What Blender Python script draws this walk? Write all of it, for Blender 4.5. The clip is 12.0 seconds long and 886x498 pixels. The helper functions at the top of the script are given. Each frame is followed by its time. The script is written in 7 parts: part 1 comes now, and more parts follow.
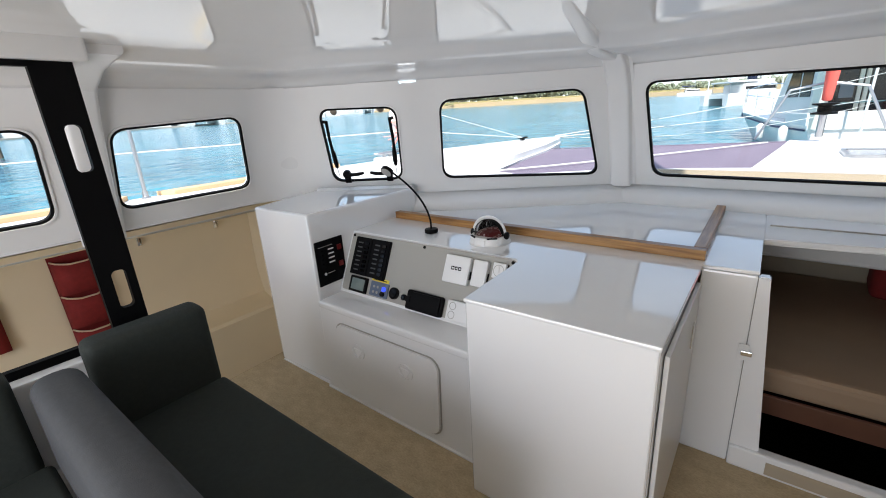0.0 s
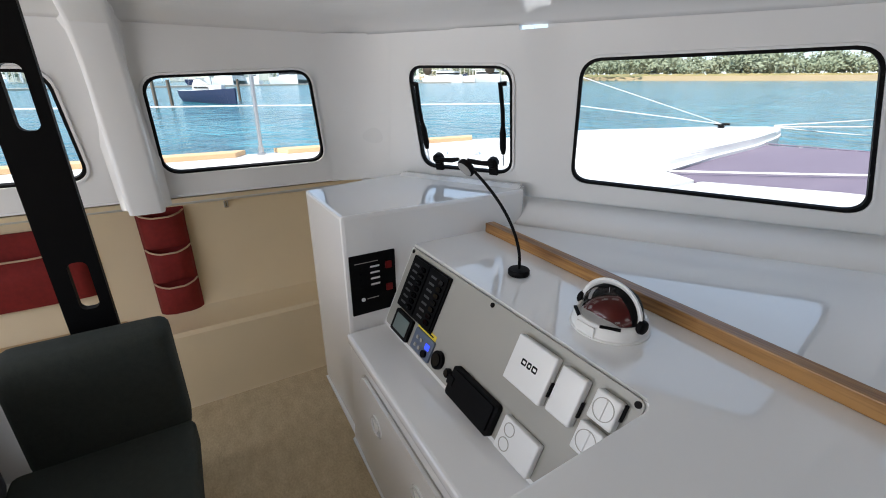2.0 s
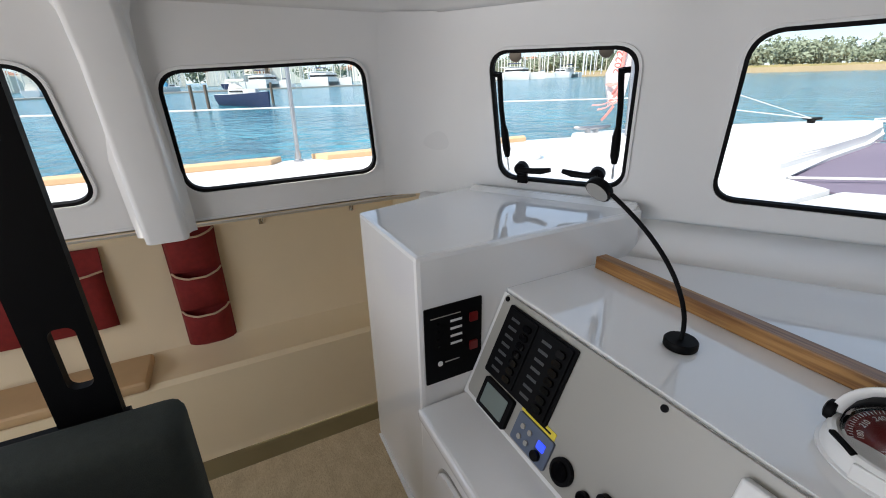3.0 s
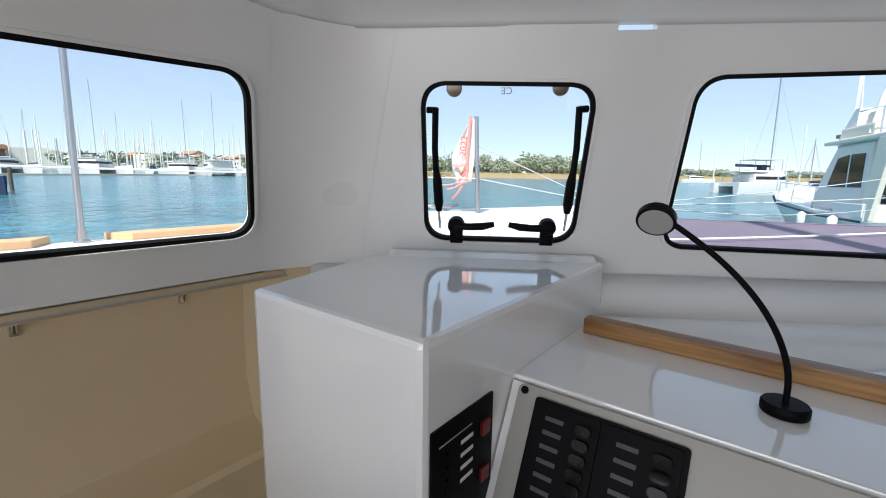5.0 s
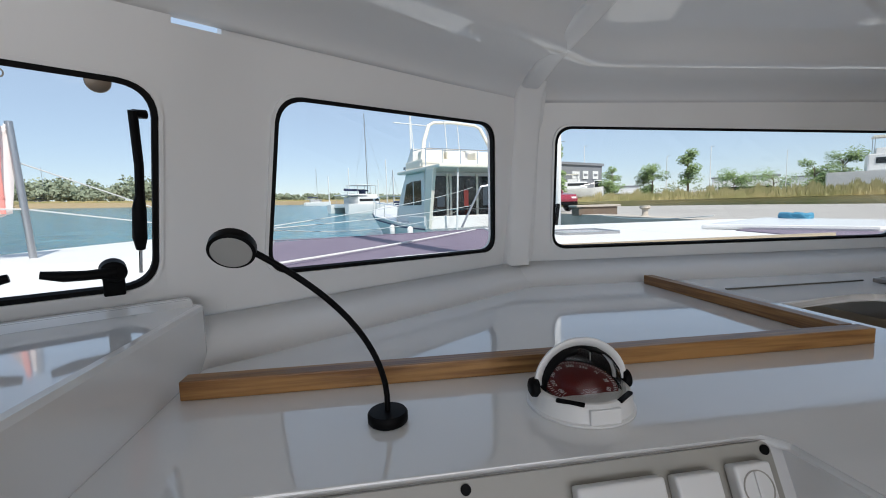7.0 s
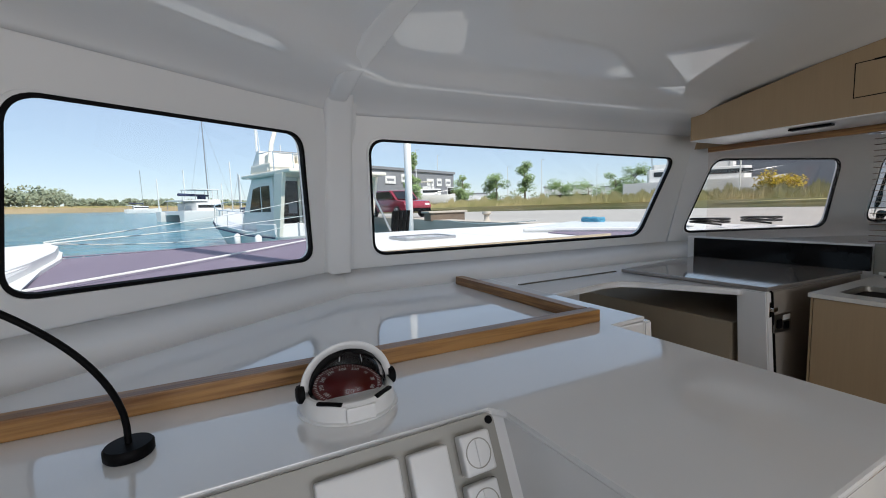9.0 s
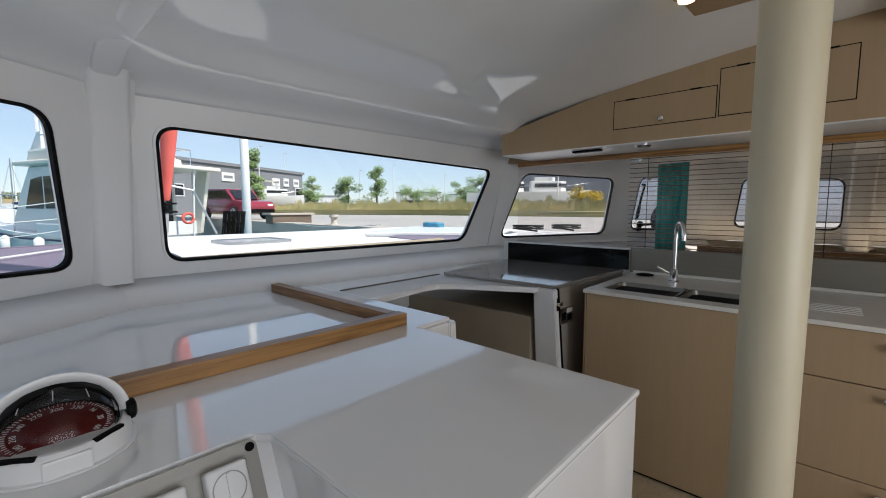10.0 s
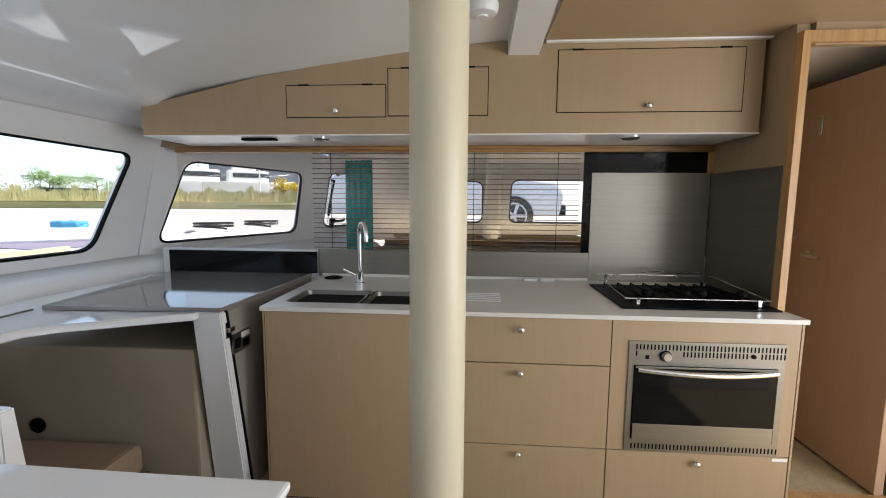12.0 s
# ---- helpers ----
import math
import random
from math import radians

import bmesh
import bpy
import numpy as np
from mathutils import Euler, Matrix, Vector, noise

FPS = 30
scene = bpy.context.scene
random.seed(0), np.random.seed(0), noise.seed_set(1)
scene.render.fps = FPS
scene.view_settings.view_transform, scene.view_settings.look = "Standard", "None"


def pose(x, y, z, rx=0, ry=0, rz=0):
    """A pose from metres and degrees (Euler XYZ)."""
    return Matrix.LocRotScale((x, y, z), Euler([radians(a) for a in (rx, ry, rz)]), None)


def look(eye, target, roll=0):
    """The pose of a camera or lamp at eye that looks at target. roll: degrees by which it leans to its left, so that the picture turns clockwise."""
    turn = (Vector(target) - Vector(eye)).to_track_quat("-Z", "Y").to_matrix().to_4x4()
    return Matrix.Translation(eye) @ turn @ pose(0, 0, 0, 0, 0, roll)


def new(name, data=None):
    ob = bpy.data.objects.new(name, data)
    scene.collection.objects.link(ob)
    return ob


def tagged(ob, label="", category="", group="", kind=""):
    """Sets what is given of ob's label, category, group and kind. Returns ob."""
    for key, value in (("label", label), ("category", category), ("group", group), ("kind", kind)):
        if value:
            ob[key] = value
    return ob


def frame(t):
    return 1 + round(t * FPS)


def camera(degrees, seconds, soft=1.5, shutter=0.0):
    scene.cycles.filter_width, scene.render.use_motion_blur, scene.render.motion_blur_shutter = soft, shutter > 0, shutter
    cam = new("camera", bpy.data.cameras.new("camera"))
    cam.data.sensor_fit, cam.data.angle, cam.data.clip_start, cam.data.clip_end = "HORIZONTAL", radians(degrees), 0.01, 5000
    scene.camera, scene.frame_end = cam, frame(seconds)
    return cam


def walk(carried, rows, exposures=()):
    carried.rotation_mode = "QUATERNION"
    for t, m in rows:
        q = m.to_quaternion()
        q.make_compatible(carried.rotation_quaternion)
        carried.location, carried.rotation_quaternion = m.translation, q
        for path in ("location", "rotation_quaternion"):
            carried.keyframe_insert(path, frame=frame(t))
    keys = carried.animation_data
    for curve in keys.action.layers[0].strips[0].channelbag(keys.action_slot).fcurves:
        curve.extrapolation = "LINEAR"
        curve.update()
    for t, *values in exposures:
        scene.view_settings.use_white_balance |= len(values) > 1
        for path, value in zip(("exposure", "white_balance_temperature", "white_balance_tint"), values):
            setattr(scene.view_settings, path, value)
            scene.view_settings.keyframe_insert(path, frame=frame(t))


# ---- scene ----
cam = camera(92.9, 12.0, soft=1.0)
PATH = [
    (0, (-0.168, 0.106, 1.523), (-1.34, 1.608, 0.913), -3.5),
    (0.5, (-0.281, 0.414, 1.508), (-1.666, 1.71, 0.873), -1.0),
    (1, (-0.394, 0.675, 1.505), (-1.864, 1.85, 0.826), 0.2),
    (1.5, (-0.494, 0.839, 1.501), (-1.961, 2.003, 0.798), -0.2),
    (2, (-0.609, 0.965, 1.506), (-2.211, 1.922, 0.786), 0.0),
    (2.5, (-0.82, 1.007, 1.478), (-2.498, 1.83, 0.765), -0.5),
    (3, (-1.128, 1.002, 1.482), (-2.792, 1.845, 0.76), -1.3),
    (3.2, (-1.248, 1.023, 1.479), (-2.901, 1.903, 0.777), -0.7),
    (4.8, (-1.706, 0.958, 1.297), (-3.037, 2.412, 0.96), 1.0),
    (5, (-1.69, 0.931, 1.299), (-2.904, 2.489, 0.986), 0.8),
    (5.5, (-1.685, 1.06, 1.281), (-2.505, 2.863, 1.012), 1.2),
    (6, (-1.704, 1.169, 1.298), (-1.84, 3.151, 1.066), 0.7),
    (6.5, (-1.688, 1.163, 1.302), (-1.486, 3.142, 1.087), 0.1),
    (7, (-1.643, 1.117, 1.294), (-1.329, 3.081, 1.086), -1.5),
    (7.2, (-1.613, 1.084, 1.294), (-1.252, 3.043, 1.118), -1.5),
    (8.8, (-1.481, 1.011, 1.295), (-0.638, 2.815, 1.105), -2.0),
    (9, (-1.467, 1.008, 1.303), (-0.537, 2.767, 1.105), -1.7),
    (9.5, (-1.406, 0.981, 1.301), (-0.227, 2.585, 1.107), -0.9),
    (10, (-1.313, 0.947, 1.298), (0.16, 2.287, 1.109), -0.0),
    (10.5, (-1.267, 0.905, 1.298), (0.404, 1.988, 1.115), 0.9),
    (11, (-1.217, 0.877, 1.299), (0.571, 1.755, 1.115), 0.8),
    (11.5, (-1.078, 0.916, 1.274), (0.824, 1.507, 1.092), 0.0),
    (12, (-0.937, 0.952, 1.336), (1.045, 1.092, 1.114), 0.4),
]
EXPOSURES = [(0.0, 0.82), (1.0, 0.82), (2.0, 0.69), (3.0, 0.60), (5.0, 0.43), (6.0, 0.32), (6.5, 0.17), (7.0, 0.12), (9.5, 0.20), (10.0, 0.24), (10.5, 0.42), (11.0, 0.42), (11.5, 0.48), (12.0, 1.04)]
walk(cam, [(t, look(eye, target, roll)) for t, eye, target, roll in PATH], EXPOSURES)

# ---- world, sun and the daylight of the open cockpit door ----
SUN_EL, SUN_AZ = radians(52), radians(160)  # azimuth clockwise from +y (the bow)
world = bpy.data.worlds.new("sky")
scene.world = world
world.use_nodes = True
wn = world.node_tree
sky = wn.nodes.new("ShaderNodeTexSky")
sky.sky_type, sky.sun_disc = "NISHITA", False
sky.sun_elevation, sky.sun_rotation = SUN_EL, SUN_AZ
sky.air_density, sky.dust_density, sky.ozone_density, sky.altitude = 1.0, 0.1, 1.8, 500
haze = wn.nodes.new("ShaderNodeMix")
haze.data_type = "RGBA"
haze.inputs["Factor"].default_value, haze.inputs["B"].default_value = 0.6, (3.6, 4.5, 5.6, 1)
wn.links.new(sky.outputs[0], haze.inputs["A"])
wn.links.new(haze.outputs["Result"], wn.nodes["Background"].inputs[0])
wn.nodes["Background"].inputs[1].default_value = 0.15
sun = new("sun", bpy.data.lights.new("sun", "SUN"))
sun.data.energy, sun.data.angle, sun.data.color = 5.0, radians(0.5), (1.0, 0.95, 0.87)
sun.matrix_world = look((0, 0, 0), (-math.sin(SUN_AZ) * math.cos(SUN_EL), -math.cos(SUN_AZ) * math.cos(SUN_EL), -math.sin(SUN_EL)))
# sky light through the wide open door to the cockpit, behind the walk
door_light = new("cockpit_daylight", bpy.data.lights.new("cockpit_daylight", "AREA"))
door_light.data.shape, door_light.data.size, door_light.data.size_y = "RECTANGLE", 2.9, 1.5
door_light.data.energy, door_light.data.color = 35, (1.0, 0.972, 1.02)
door_light.matrix_world = look((-1.3, -1.68, 1.1), (-1.3, 2.0, 1.1))


# ---- materials ----
def material(name, color, rough=0.5, metal=0.0, var=0.06, scale=6.0, bump=0.0, bump_scale=60.0, stretch=(1, 1, 1), dark=None, spec=0.5, coat=0.0, rvar=0.0, obj_rand=0.0, tight=0.2):
    m = bpy.data.materials.new(name)
    m.use_nodes = True
    nt, b = m.node_tree, m.node_tree.nodes["Principled BSDF"]
    b.inputs["Roughness"].default_value, b.inputs["Metallic"].default_value = rough, metal
    b.inputs["Specular IOR Level"].default_value, b.inputs["Coat Weight"].default_value = spec, coat
    b.inputs["Coat Roughness"].default_value = 0.05
    co = nt.nodes.new("ShaderNodeTexCoord")
    mp = nt.nodes.new("ShaderNodeMapping")
    mp.inputs["Scale"].default_value = stretch
    nt.links.new(co.outputs["Object"], mp.inputs[0])
    n1, n2 = nt.nodes.new("ShaderNodeTexNoise"), nt.nodes.new("ShaderNodeTexNoise")
    n1.inputs["Scale"].default_value, n1.inputs["Detail"].default_value = scale, 6
    n2.inputs["Scale"].default_value, n2.inputs["Detail"].default_value = scale * 0.17, 3
    mixv = nt.nodes.new("ShaderNodeMix")
    mixv.inputs[0].default_value = 0.45
    nt.links.new(mp.outputs[0], n1.inputs[0])
    nt.links.new(mp.outputs[0], n2.inputs[0])
    nt.links.new(n1.outputs[0], mixv.inputs[2])
    nt.links.new(n2.outputs[0], mixv.inputs[3])
    ramp = nt.nodes.new("ShaderNodeValToRGB")
    lo = dark or tuple(c * (1 - var) for c in color)
    hi = tuple(min(1, c * (1 + var)) for c in color)
    ramp.color_ramp.elements[0].position, ramp.color_ramp.elements[1].position = 0.5 - tight, 0.5 + tight
    ramp.color_ramp.elements[0].color, ramp.color_ramp.elements[1].color = (*lo, 1), (*hi, 1)
    nt.links.new(mixv.outputs[0], ramp.inputs[0])
    out = ramp.outputs[0]
    if obj_rand:
        info, hsv, ml = nt.nodes.new("ShaderNodeObjectInfo"), nt.nodes.new("ShaderNodeHueSaturation"), nt.nodes.new("ShaderNodeMapRange")
        ml.inputs[3].default_value, ml.inputs[4].default_value = 1 - obj_rand, 1 + obj_rand
        nt.links.new(info.outputs["Random"], ml.inputs[0])
        nt.links.new(ml.outputs[0], hsv.inputs["Value"])
        nt.links.new(out, hsv.inputs["Color"])
        out = hsv.outputs[0]
    nt.links.new(out, b.inputs["Base Color"])
    if rvar:
        mr = nt.nodes.new("ShaderNodeMapRange")
        mr.inputs[3].default_value, mr.inputs[4].default_value = max(0.0, rough - rvar), rough + rvar
        nt.links.new(n2.outputs[0], mr.inputs[0])
        nt.links.new(mr.outputs[0], b.inputs["Roughness"])
    if bump:
        n3, bp = nt.nodes.new("ShaderNodeTexNoise"), nt.nodes.new("ShaderNodeBump")
        n3.inputs["Scale"].default_value, n3.inputs["Detail"].default_value = bump_scale, 4
        bp.inputs["Strength"].default_value, bp.inputs["Distance"].default_value = bump, 0.004
        nt.links.new(mp.outputs[0], n3.inputs[0])
        nt.links.new(n3.outputs[0], bp.inputs["Height"])
        nt.links.new(bp.outputs[0], b.inputs["Normal"])
    return m


def glass(name, tint, gloss=0.07, rough=0.0):
    m = bpy.data.materials.new(name)
    m.use_nodes = True
    nt = m.node_tree
    nt.nodes.remove(nt.nodes["Principled BSDF"])
    tr, gl, mx, fr, pw, sc = (nt.nodes.new("ShaderNode" + k) for k in ("BsdfTransparent", "BsdfGlossy", "MixShader", "LayerWeight", "Math", "Math"))
    tr.inputs[0].default_value, gl.inputs["Roughness"].default_value = (*tint, 1), rough
    pw.operation, pw.inputs[1].default_value = "POWER", 4.0
    sc.operation, sc.inputs[1].default_value, sc.inputs[2].default_value = "MULTIPLY_ADD", 0.5, gloss * 0.4
    nt.links.new(fr.outputs["Facing"], pw.inputs[0])
    nt.links.new(pw.outputs[0], sc.inputs[0])
    nt.links.new(sc.outputs[0], mx.inputs[0])
    nt.links.new(tr.outputs[0], mx.inputs[1])
    nt.links.new(gl.outputs[0], mx.inputs[2])
    nt.links.new(mx.outputs[0], nt.nodes["Material Output"].inputs[0])
    return m


def glow(name, color, strength):
    m = material(name, color)
    b = m.node_tree.nodes["Principled BSDF"]
    b.inputs["Emission Color"].default_value, b.inputs["Emission Strength"].default_value = (*color, 1), strength
    return m


GEL = material("white_gelcoat", (0.80, 0.80, 0.795), 0.07, var=0.015, scale=3, bump=0.015, bump_scale=5, rvar=0.03, coat=0.6)
GEL_FLAT = material("white_satin_liner", (0.78, 0.78, 0.775), 0.3, var=0.02, scale=4, bump=0.03, bump_scale=9, rvar=0.06)
GEL_CEIL = material("polished_white_headliner", (0.78, 0.78, 0.775), 0.03, var=0.015, scale=3, bump=0.006, bump_scale=4, rvar=0.01)
CREAM = material("cream_hull_liner", (0.82, 0.70, 0.50), 0.4, var=0.03, scale=4, bump=0.05, bump_scale=30)
OAK = material("oiled_oak", (0.38, 0.20, 0.066), 0.36, scale=3.2, stretch=(1.2, 26, 26), dark=(0.17, 0.072, 0.02), bump=0.2, bump_scale=6, tight=0.09)
OAK_Y = material("oiled_oak_cross_grain", (0.38, 0.20, 0.066), 0.36, scale=3.2, stretch=(26, 1.2, 26), dark=(0.17, 0.072, 0.02), bump=0.2, bump_scale=6, tight=0.09)
OAK_Z = material("pale_oak_trim", (0.55, 0.33, 0.14), 0.42, scale=4, stretch=(22, 22, 1.5), dark=(0.33, 0.17, 0.06), bump=0.1, bump_scale=12)
BEECH = material("beige_wood_laminate", (0.38, 0.272, 0.16), 0.42, scale=11, stretch=(14, 14, 0.7), dark=(0.345, 0.246, 0.144), tight=0.3, bump=0.04, bump_scale=14)
BEECH_H = material("beige_wood_laminate_level_grain", (0.38, 0.272, 0.16), 0.42, scale=11, stretch=(14, 14, 0.7), dark=(0.345, 0.246, 0.144), tight=0.3, bump=0.04, bump_scale=14)
CARPET = material("woven_beige_carpet", (0.54, 0.43, 0.275), 0.95, scale=75, stretch=(1, 1.6, 1), dark=(0.38, 0.30, 0.19), bump=0.8, bump_scale=120, tight=0.2, spec=0.1)
FABRIC = material("charcoal_fabric", (0.028, 0.033, 0.029), 0.85, var=0.18, scale=300, bump=0.35, bump_scale=420, spec=0.25)
FABRIC_L = material("grey_blue_fabric", (0.058, 0.060, 0.062), 0.8, var=0.18, scale=300, bump=0.4, bump_scale=420, spec=0.3)
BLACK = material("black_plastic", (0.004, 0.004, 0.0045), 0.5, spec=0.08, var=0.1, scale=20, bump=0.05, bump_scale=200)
BLACK_GLOSS = material("black_acrylic", (0.004, 0.004, 0.0045), 0.06, spec=0.15, var=0.05)
RUBBER = material("black_rubber_gasket", (0.005, 0.005, 0.0055), 0.7, spec=0.15, var=0.1)
GREY_PANEL = material("warm_grey_panel", (0.35, 0.34, 0.305), 0.35, var=0.02, scale=5)
WHITE_PLASTIC = material("white_plastic", (0.75, 0.75, 0.74), 0.32, var=0.01)
STEEL = material("brushed_steel", (0.27, 0.25, 0.215), 0.42, metal=1.0, var=0.08, scale=10, stretch=(1, 1, 40), bump=0.04)
CHROME = material("chrome", (0.75, 0.75, 0.75), 0.08, metal=1.0, var=0.02)
COUNTER = material("off_white_counter", (0.66, 0.64, 0.59), 0.28, var=0.03, scale=40, bump=0.02)
FRIDGE_LID = material("grey_gloss_lid", (0.22, 0.20, 0.185), 0.08, var=0.03, coat=0.4)
FRIDGE_SIDE = material("grey_laminate", (0.30, 0.27, 0.235), 0.35, var=0.04, scale=8)
RED = material("brick_red_canvas", (0.21, 0.014, 0.013), 0.85, var=0.18, scale=40, bump=0.3, bump_scale=200)
PIPING = material("cream_piping", (0.62, 0.45, 0.33), 0.7)
VINYL = material("taupe_vinyl", (0.38, 0.32, 0.235), 0.5, var=0.08, scale=5, bump=0.2, bump_scale=10)
TAN_BUNK = material("tan_bunk_sheet", (0.52, 0.36, 0.20), 0.6, var=0.1, scale=5, bump=0.3, bump_scale=8)
MAST = material("cream_painted_post", (0.64, 0.58, 0.42), 0.33, var=0.02, scale=4)
TEAL = material("teal_curtain", (0.015, 0.34, 0.32), 0.8, var=0.15, scale=20)
SLAT = material("brown_slats", (0.16, 0.10, 0.07), 0.5, var=0.1)
PANE = glass("tinted_pane", (0.95, 0.955, 0.96))
SMOKED = glass("smoked_divider_glass", (0.96, 0.93, 0.92))
CLEAR = glass("clear_dome", (0.95, 0.95, 0.95))
# ---- mesh helpers ----
def part(name, bm, mat, parent=None, label="", smooth=False, angle=None):
    me = bpy.data.meshes.new(name)
    bmesh.ops.recalc_face_normals(bm, faces=bm.faces)
    if smooth:
        for f in bm.faces:
            f.smooth = True
        if angle:
            for e in bm.edges:
                if len(e.link_faces) == 2 and e.calc_face_angle(0) > radians(angle):
                    e.smooth = False
    bm.to_mesh(me)
    bm.free()
    me.materials.append(mat)
    ob = new(name, me)
    if parent:
        ob.parent = parent
        ob.matrix_parent_inverse = parent.matrix_basis.inverted()
    if label:
        ob["label"] = label
    return ob


def thing(name, at=(0, 0, 0), label="", category="", group="", kind=""):
    ob = new(name)
    ob.empty_display_size = 0.1
    ob.matrix_basis = Matrix.Translation(at)
    return tagged(ob, label, category, group, kind)


def box(x0, x1, y0, y1, z0, z1, bevel=0.0, seg=2, bm=None, m=None):
    b = bmesh.new()
    bmesh.ops.create_cube(b, size=1)
    bmesh.ops.transform(b, matrix=Matrix.Translation(((x0 + x1) / 2, (y0 + y1) / 2, (z0 + z1) / 2)) @ Matrix.Diagonal((x1 - x0, y1 - y0, z1 - z0, 1)), verts=b.verts)
    if bevel:
        bmesh.ops.bevel(b, geom=b.edges[:], offset=bevel, segments=seg, affect="EDGES", profile=0.6)
    if m is not None:
        bmesh.ops.transform(b, matrix=m, verts=b.verts)
    return merge(bm, b)


def merge(bm, b):
    if bm is None:
        return b
    me = bpy.data.meshes.new("tmp")
    b.to_mesh(me)
    b.free()
    bm.from_mesh(me)
    bpy.data.meshes.remove(me)
    return bm


def prism(poly, z0, z1, bevel=0.0, bm=None, m=None, seg=2):
    """poly in x,y, from z0 to z1"""
    b = bmesh.new()
    lo = [b.verts.new((x, y, z0)) for x, y in poly]
    hi = [b.verts.new((x, y, z1)) for x, y in poly]
    n = len(poly)
    b.faces.new(lo[::-1])
    b.faces.new(hi)
    for i in range(n):
        b.faces.new((lo[i], lo[(i + 1) % n], hi[(i + 1) % n], hi[i]))
    if bevel:
        bmesh.ops.bevel(b, geom=b.edges[:], offset=bevel, segments=seg, affect="EDGES", profile=0.6)
    if m is not None:
        bmesh.ops.transform(b, matrix=m, verts=b.verts)
    return merge(bm, b)


def hexa(lo, hi, bm=None):
    """A block between four lower and four upper corners."""
    b = bmesh.new()
    A, B = [b.verts.new(p) for p in lo], [b.verts.new(p) for p in hi]
    b.faces.new(A[::-1])
    b.faces.new(B)
    for j in range(4):
        b.faces.new((A[j], A[(j + 1) % 4], B[(j + 1) % 4], B[j]))
    bmesh.ops.bevel(b, geom=b.edges[:], offset=0.005, segments=2, affect="EDGES")
    return merge(bm, b)


def rr(u0, v0, u1, v1, r, n=6):
    pts = []
    for cx, cy, a0 in ((u1 - r, v0 + r, -90), (u1 - r, v1 - r, 0), (u0 + r, v1 - r, 90), (u0 + r, v0 + r, 180)):
        for k in range(n + 1):
            a = radians(a0 + 90 * k / n)
            pts.append((cx + r * math.cos(a), cy + r * math.sin(a)))
    return pts


def slab(outer, holes, th, m, bm=None):
    """A flat plate in local x,y from z=0 to z=-th, with holes, placed by m."""
    b = bmesh.new()
    loops = []
    for pts in [outer] + list(holes):
        vs = [b.verts.new((x, y, 0)) for x, y in pts]
        loops.append(vs)
        for i in range(len(vs)):
            b.edges.new((vs[i], vs[(i + 1) % len(vs)]))
    bmesh.ops.triangle_fill(b, use_beauty=True, use_dissolve=False, edges=b.edges[:])
    def inside(x, y, pts):
        odd = False
        for (x0, y0), (x1, y1) in zip(pts, pts[1:] + pts[:1]):
            if (y0 > y) != (y1 > y) and x < x0 + (y - y0) / (y1 - y0) * (x1 - x0):
                odd = not odd
        return odd
    spare = [f for f in b.faces if any(inside(*f.calc_center_median().xy, list(h)) for h in holes)]
    bmesh.ops.delete(b, geom=spare, context="FACES_ONLY")
    for f in b.faces:
        if f.normal.z < 0:
            f.normal_flip()
    front = b.faces[:]
    vmap = {v: b.verts.new((v.co.x, v.co.y, -th)) for v in b.verts[:]}
    for f in front:
        b.faces.new([vmap[v] for v in reversed(f.verts)])
    for vs in loops:
        for i in range(len(vs)):
            a, c = vs[i], vs[(i + 1) % len(vs)]
            b.faces.new((a, c, vmap[c], vmap[a]))
    bmesh.ops.transform(b, matrix=m, verts=b.verts)
    return merge(bm, b)


def basis(o, u, v):
    """A frame at o whose x goes along u and whose y lies towards v."""
    u = Vector(u).normalized()
    n = u.cross(Vector(v)).normalized()
    v = n.cross(u)
    m = Matrix((u, v, n)).transposed().to_4x4()
    m.translation = o
    return m


def tube(pts, r, seg=10, bm=None, closed=False, flat=1.0):
    b = bmesh.new()
    pts = [Vector(p) for p in pts]
    n, rings, up = len(pts), [], None
    for i, p in enumerate(pts):
        a = pts[(i - 1) % n] if (closed or i) else p
        c = pts[(i + 1) % n] if (closed or i < n - 1) else p
        d = (c - a).normalized()
        if up is None:
            up = d.orthogonal().normalized()
        up = (up - d * up.dot(d)).normalized()
        side = d.cross(up)
        rad = r[i] if isinstance(r, (list, tuple)) else r
        rings.append([b.verts.new(p + rad * (math.cos(k * math.tau / seg) * up + flat * math.sin(k * math.tau / seg) * side)) for k in range(seg)])
    for i in range(n if closed else n - 1):
        A, B = rings[i], rings[(i + 1) % n]
        for k in range(seg):
            b.faces.new((A[k], A[(k + 1) % seg], B[(k + 1) % seg], B[k]))
    if not closed:
        b.faces.new(rings[0][::-1])
        b.faces.new(rings[-1])
    return merge(bm, b)


def lathe(profile, seg=24, m=None, bm=None):
    """profile: radius, height from bottom to top; closed with caps."""
    b = bmesh.new()
    rings = [[b.verts.new((r * math.cos(k * math.tau / seg), r * math.sin(k * math.tau / seg), z)) for k in range(seg)] for r, z in profile]
    for A, B in zip(rings, rings[1:]):
        for k in range(seg):
            b.faces.new((A[k], A[(k + 1) % seg], B[(k + 1) % seg], B[k]))
    b.faces.new(rings[0][::-1])
    b.faces.new(rings[-1])
    if m is not None:
        bmesh.ops.transform(b, matrix=m, verts=b.verts)
    return merge(bm, b)


def arc(p0, p1, p2, n=16):
    """A curved line from p0 over the pull of p1 to p2."""
    p0, p1, p2 = Vector(p0), Vector(p1), Vector(p2)
    return [(1 - t) ** 2 * p0 + 2 * t * (1 - t) * p1 + t * t * p2 for t in [k / n for k in range(n + 1)]]


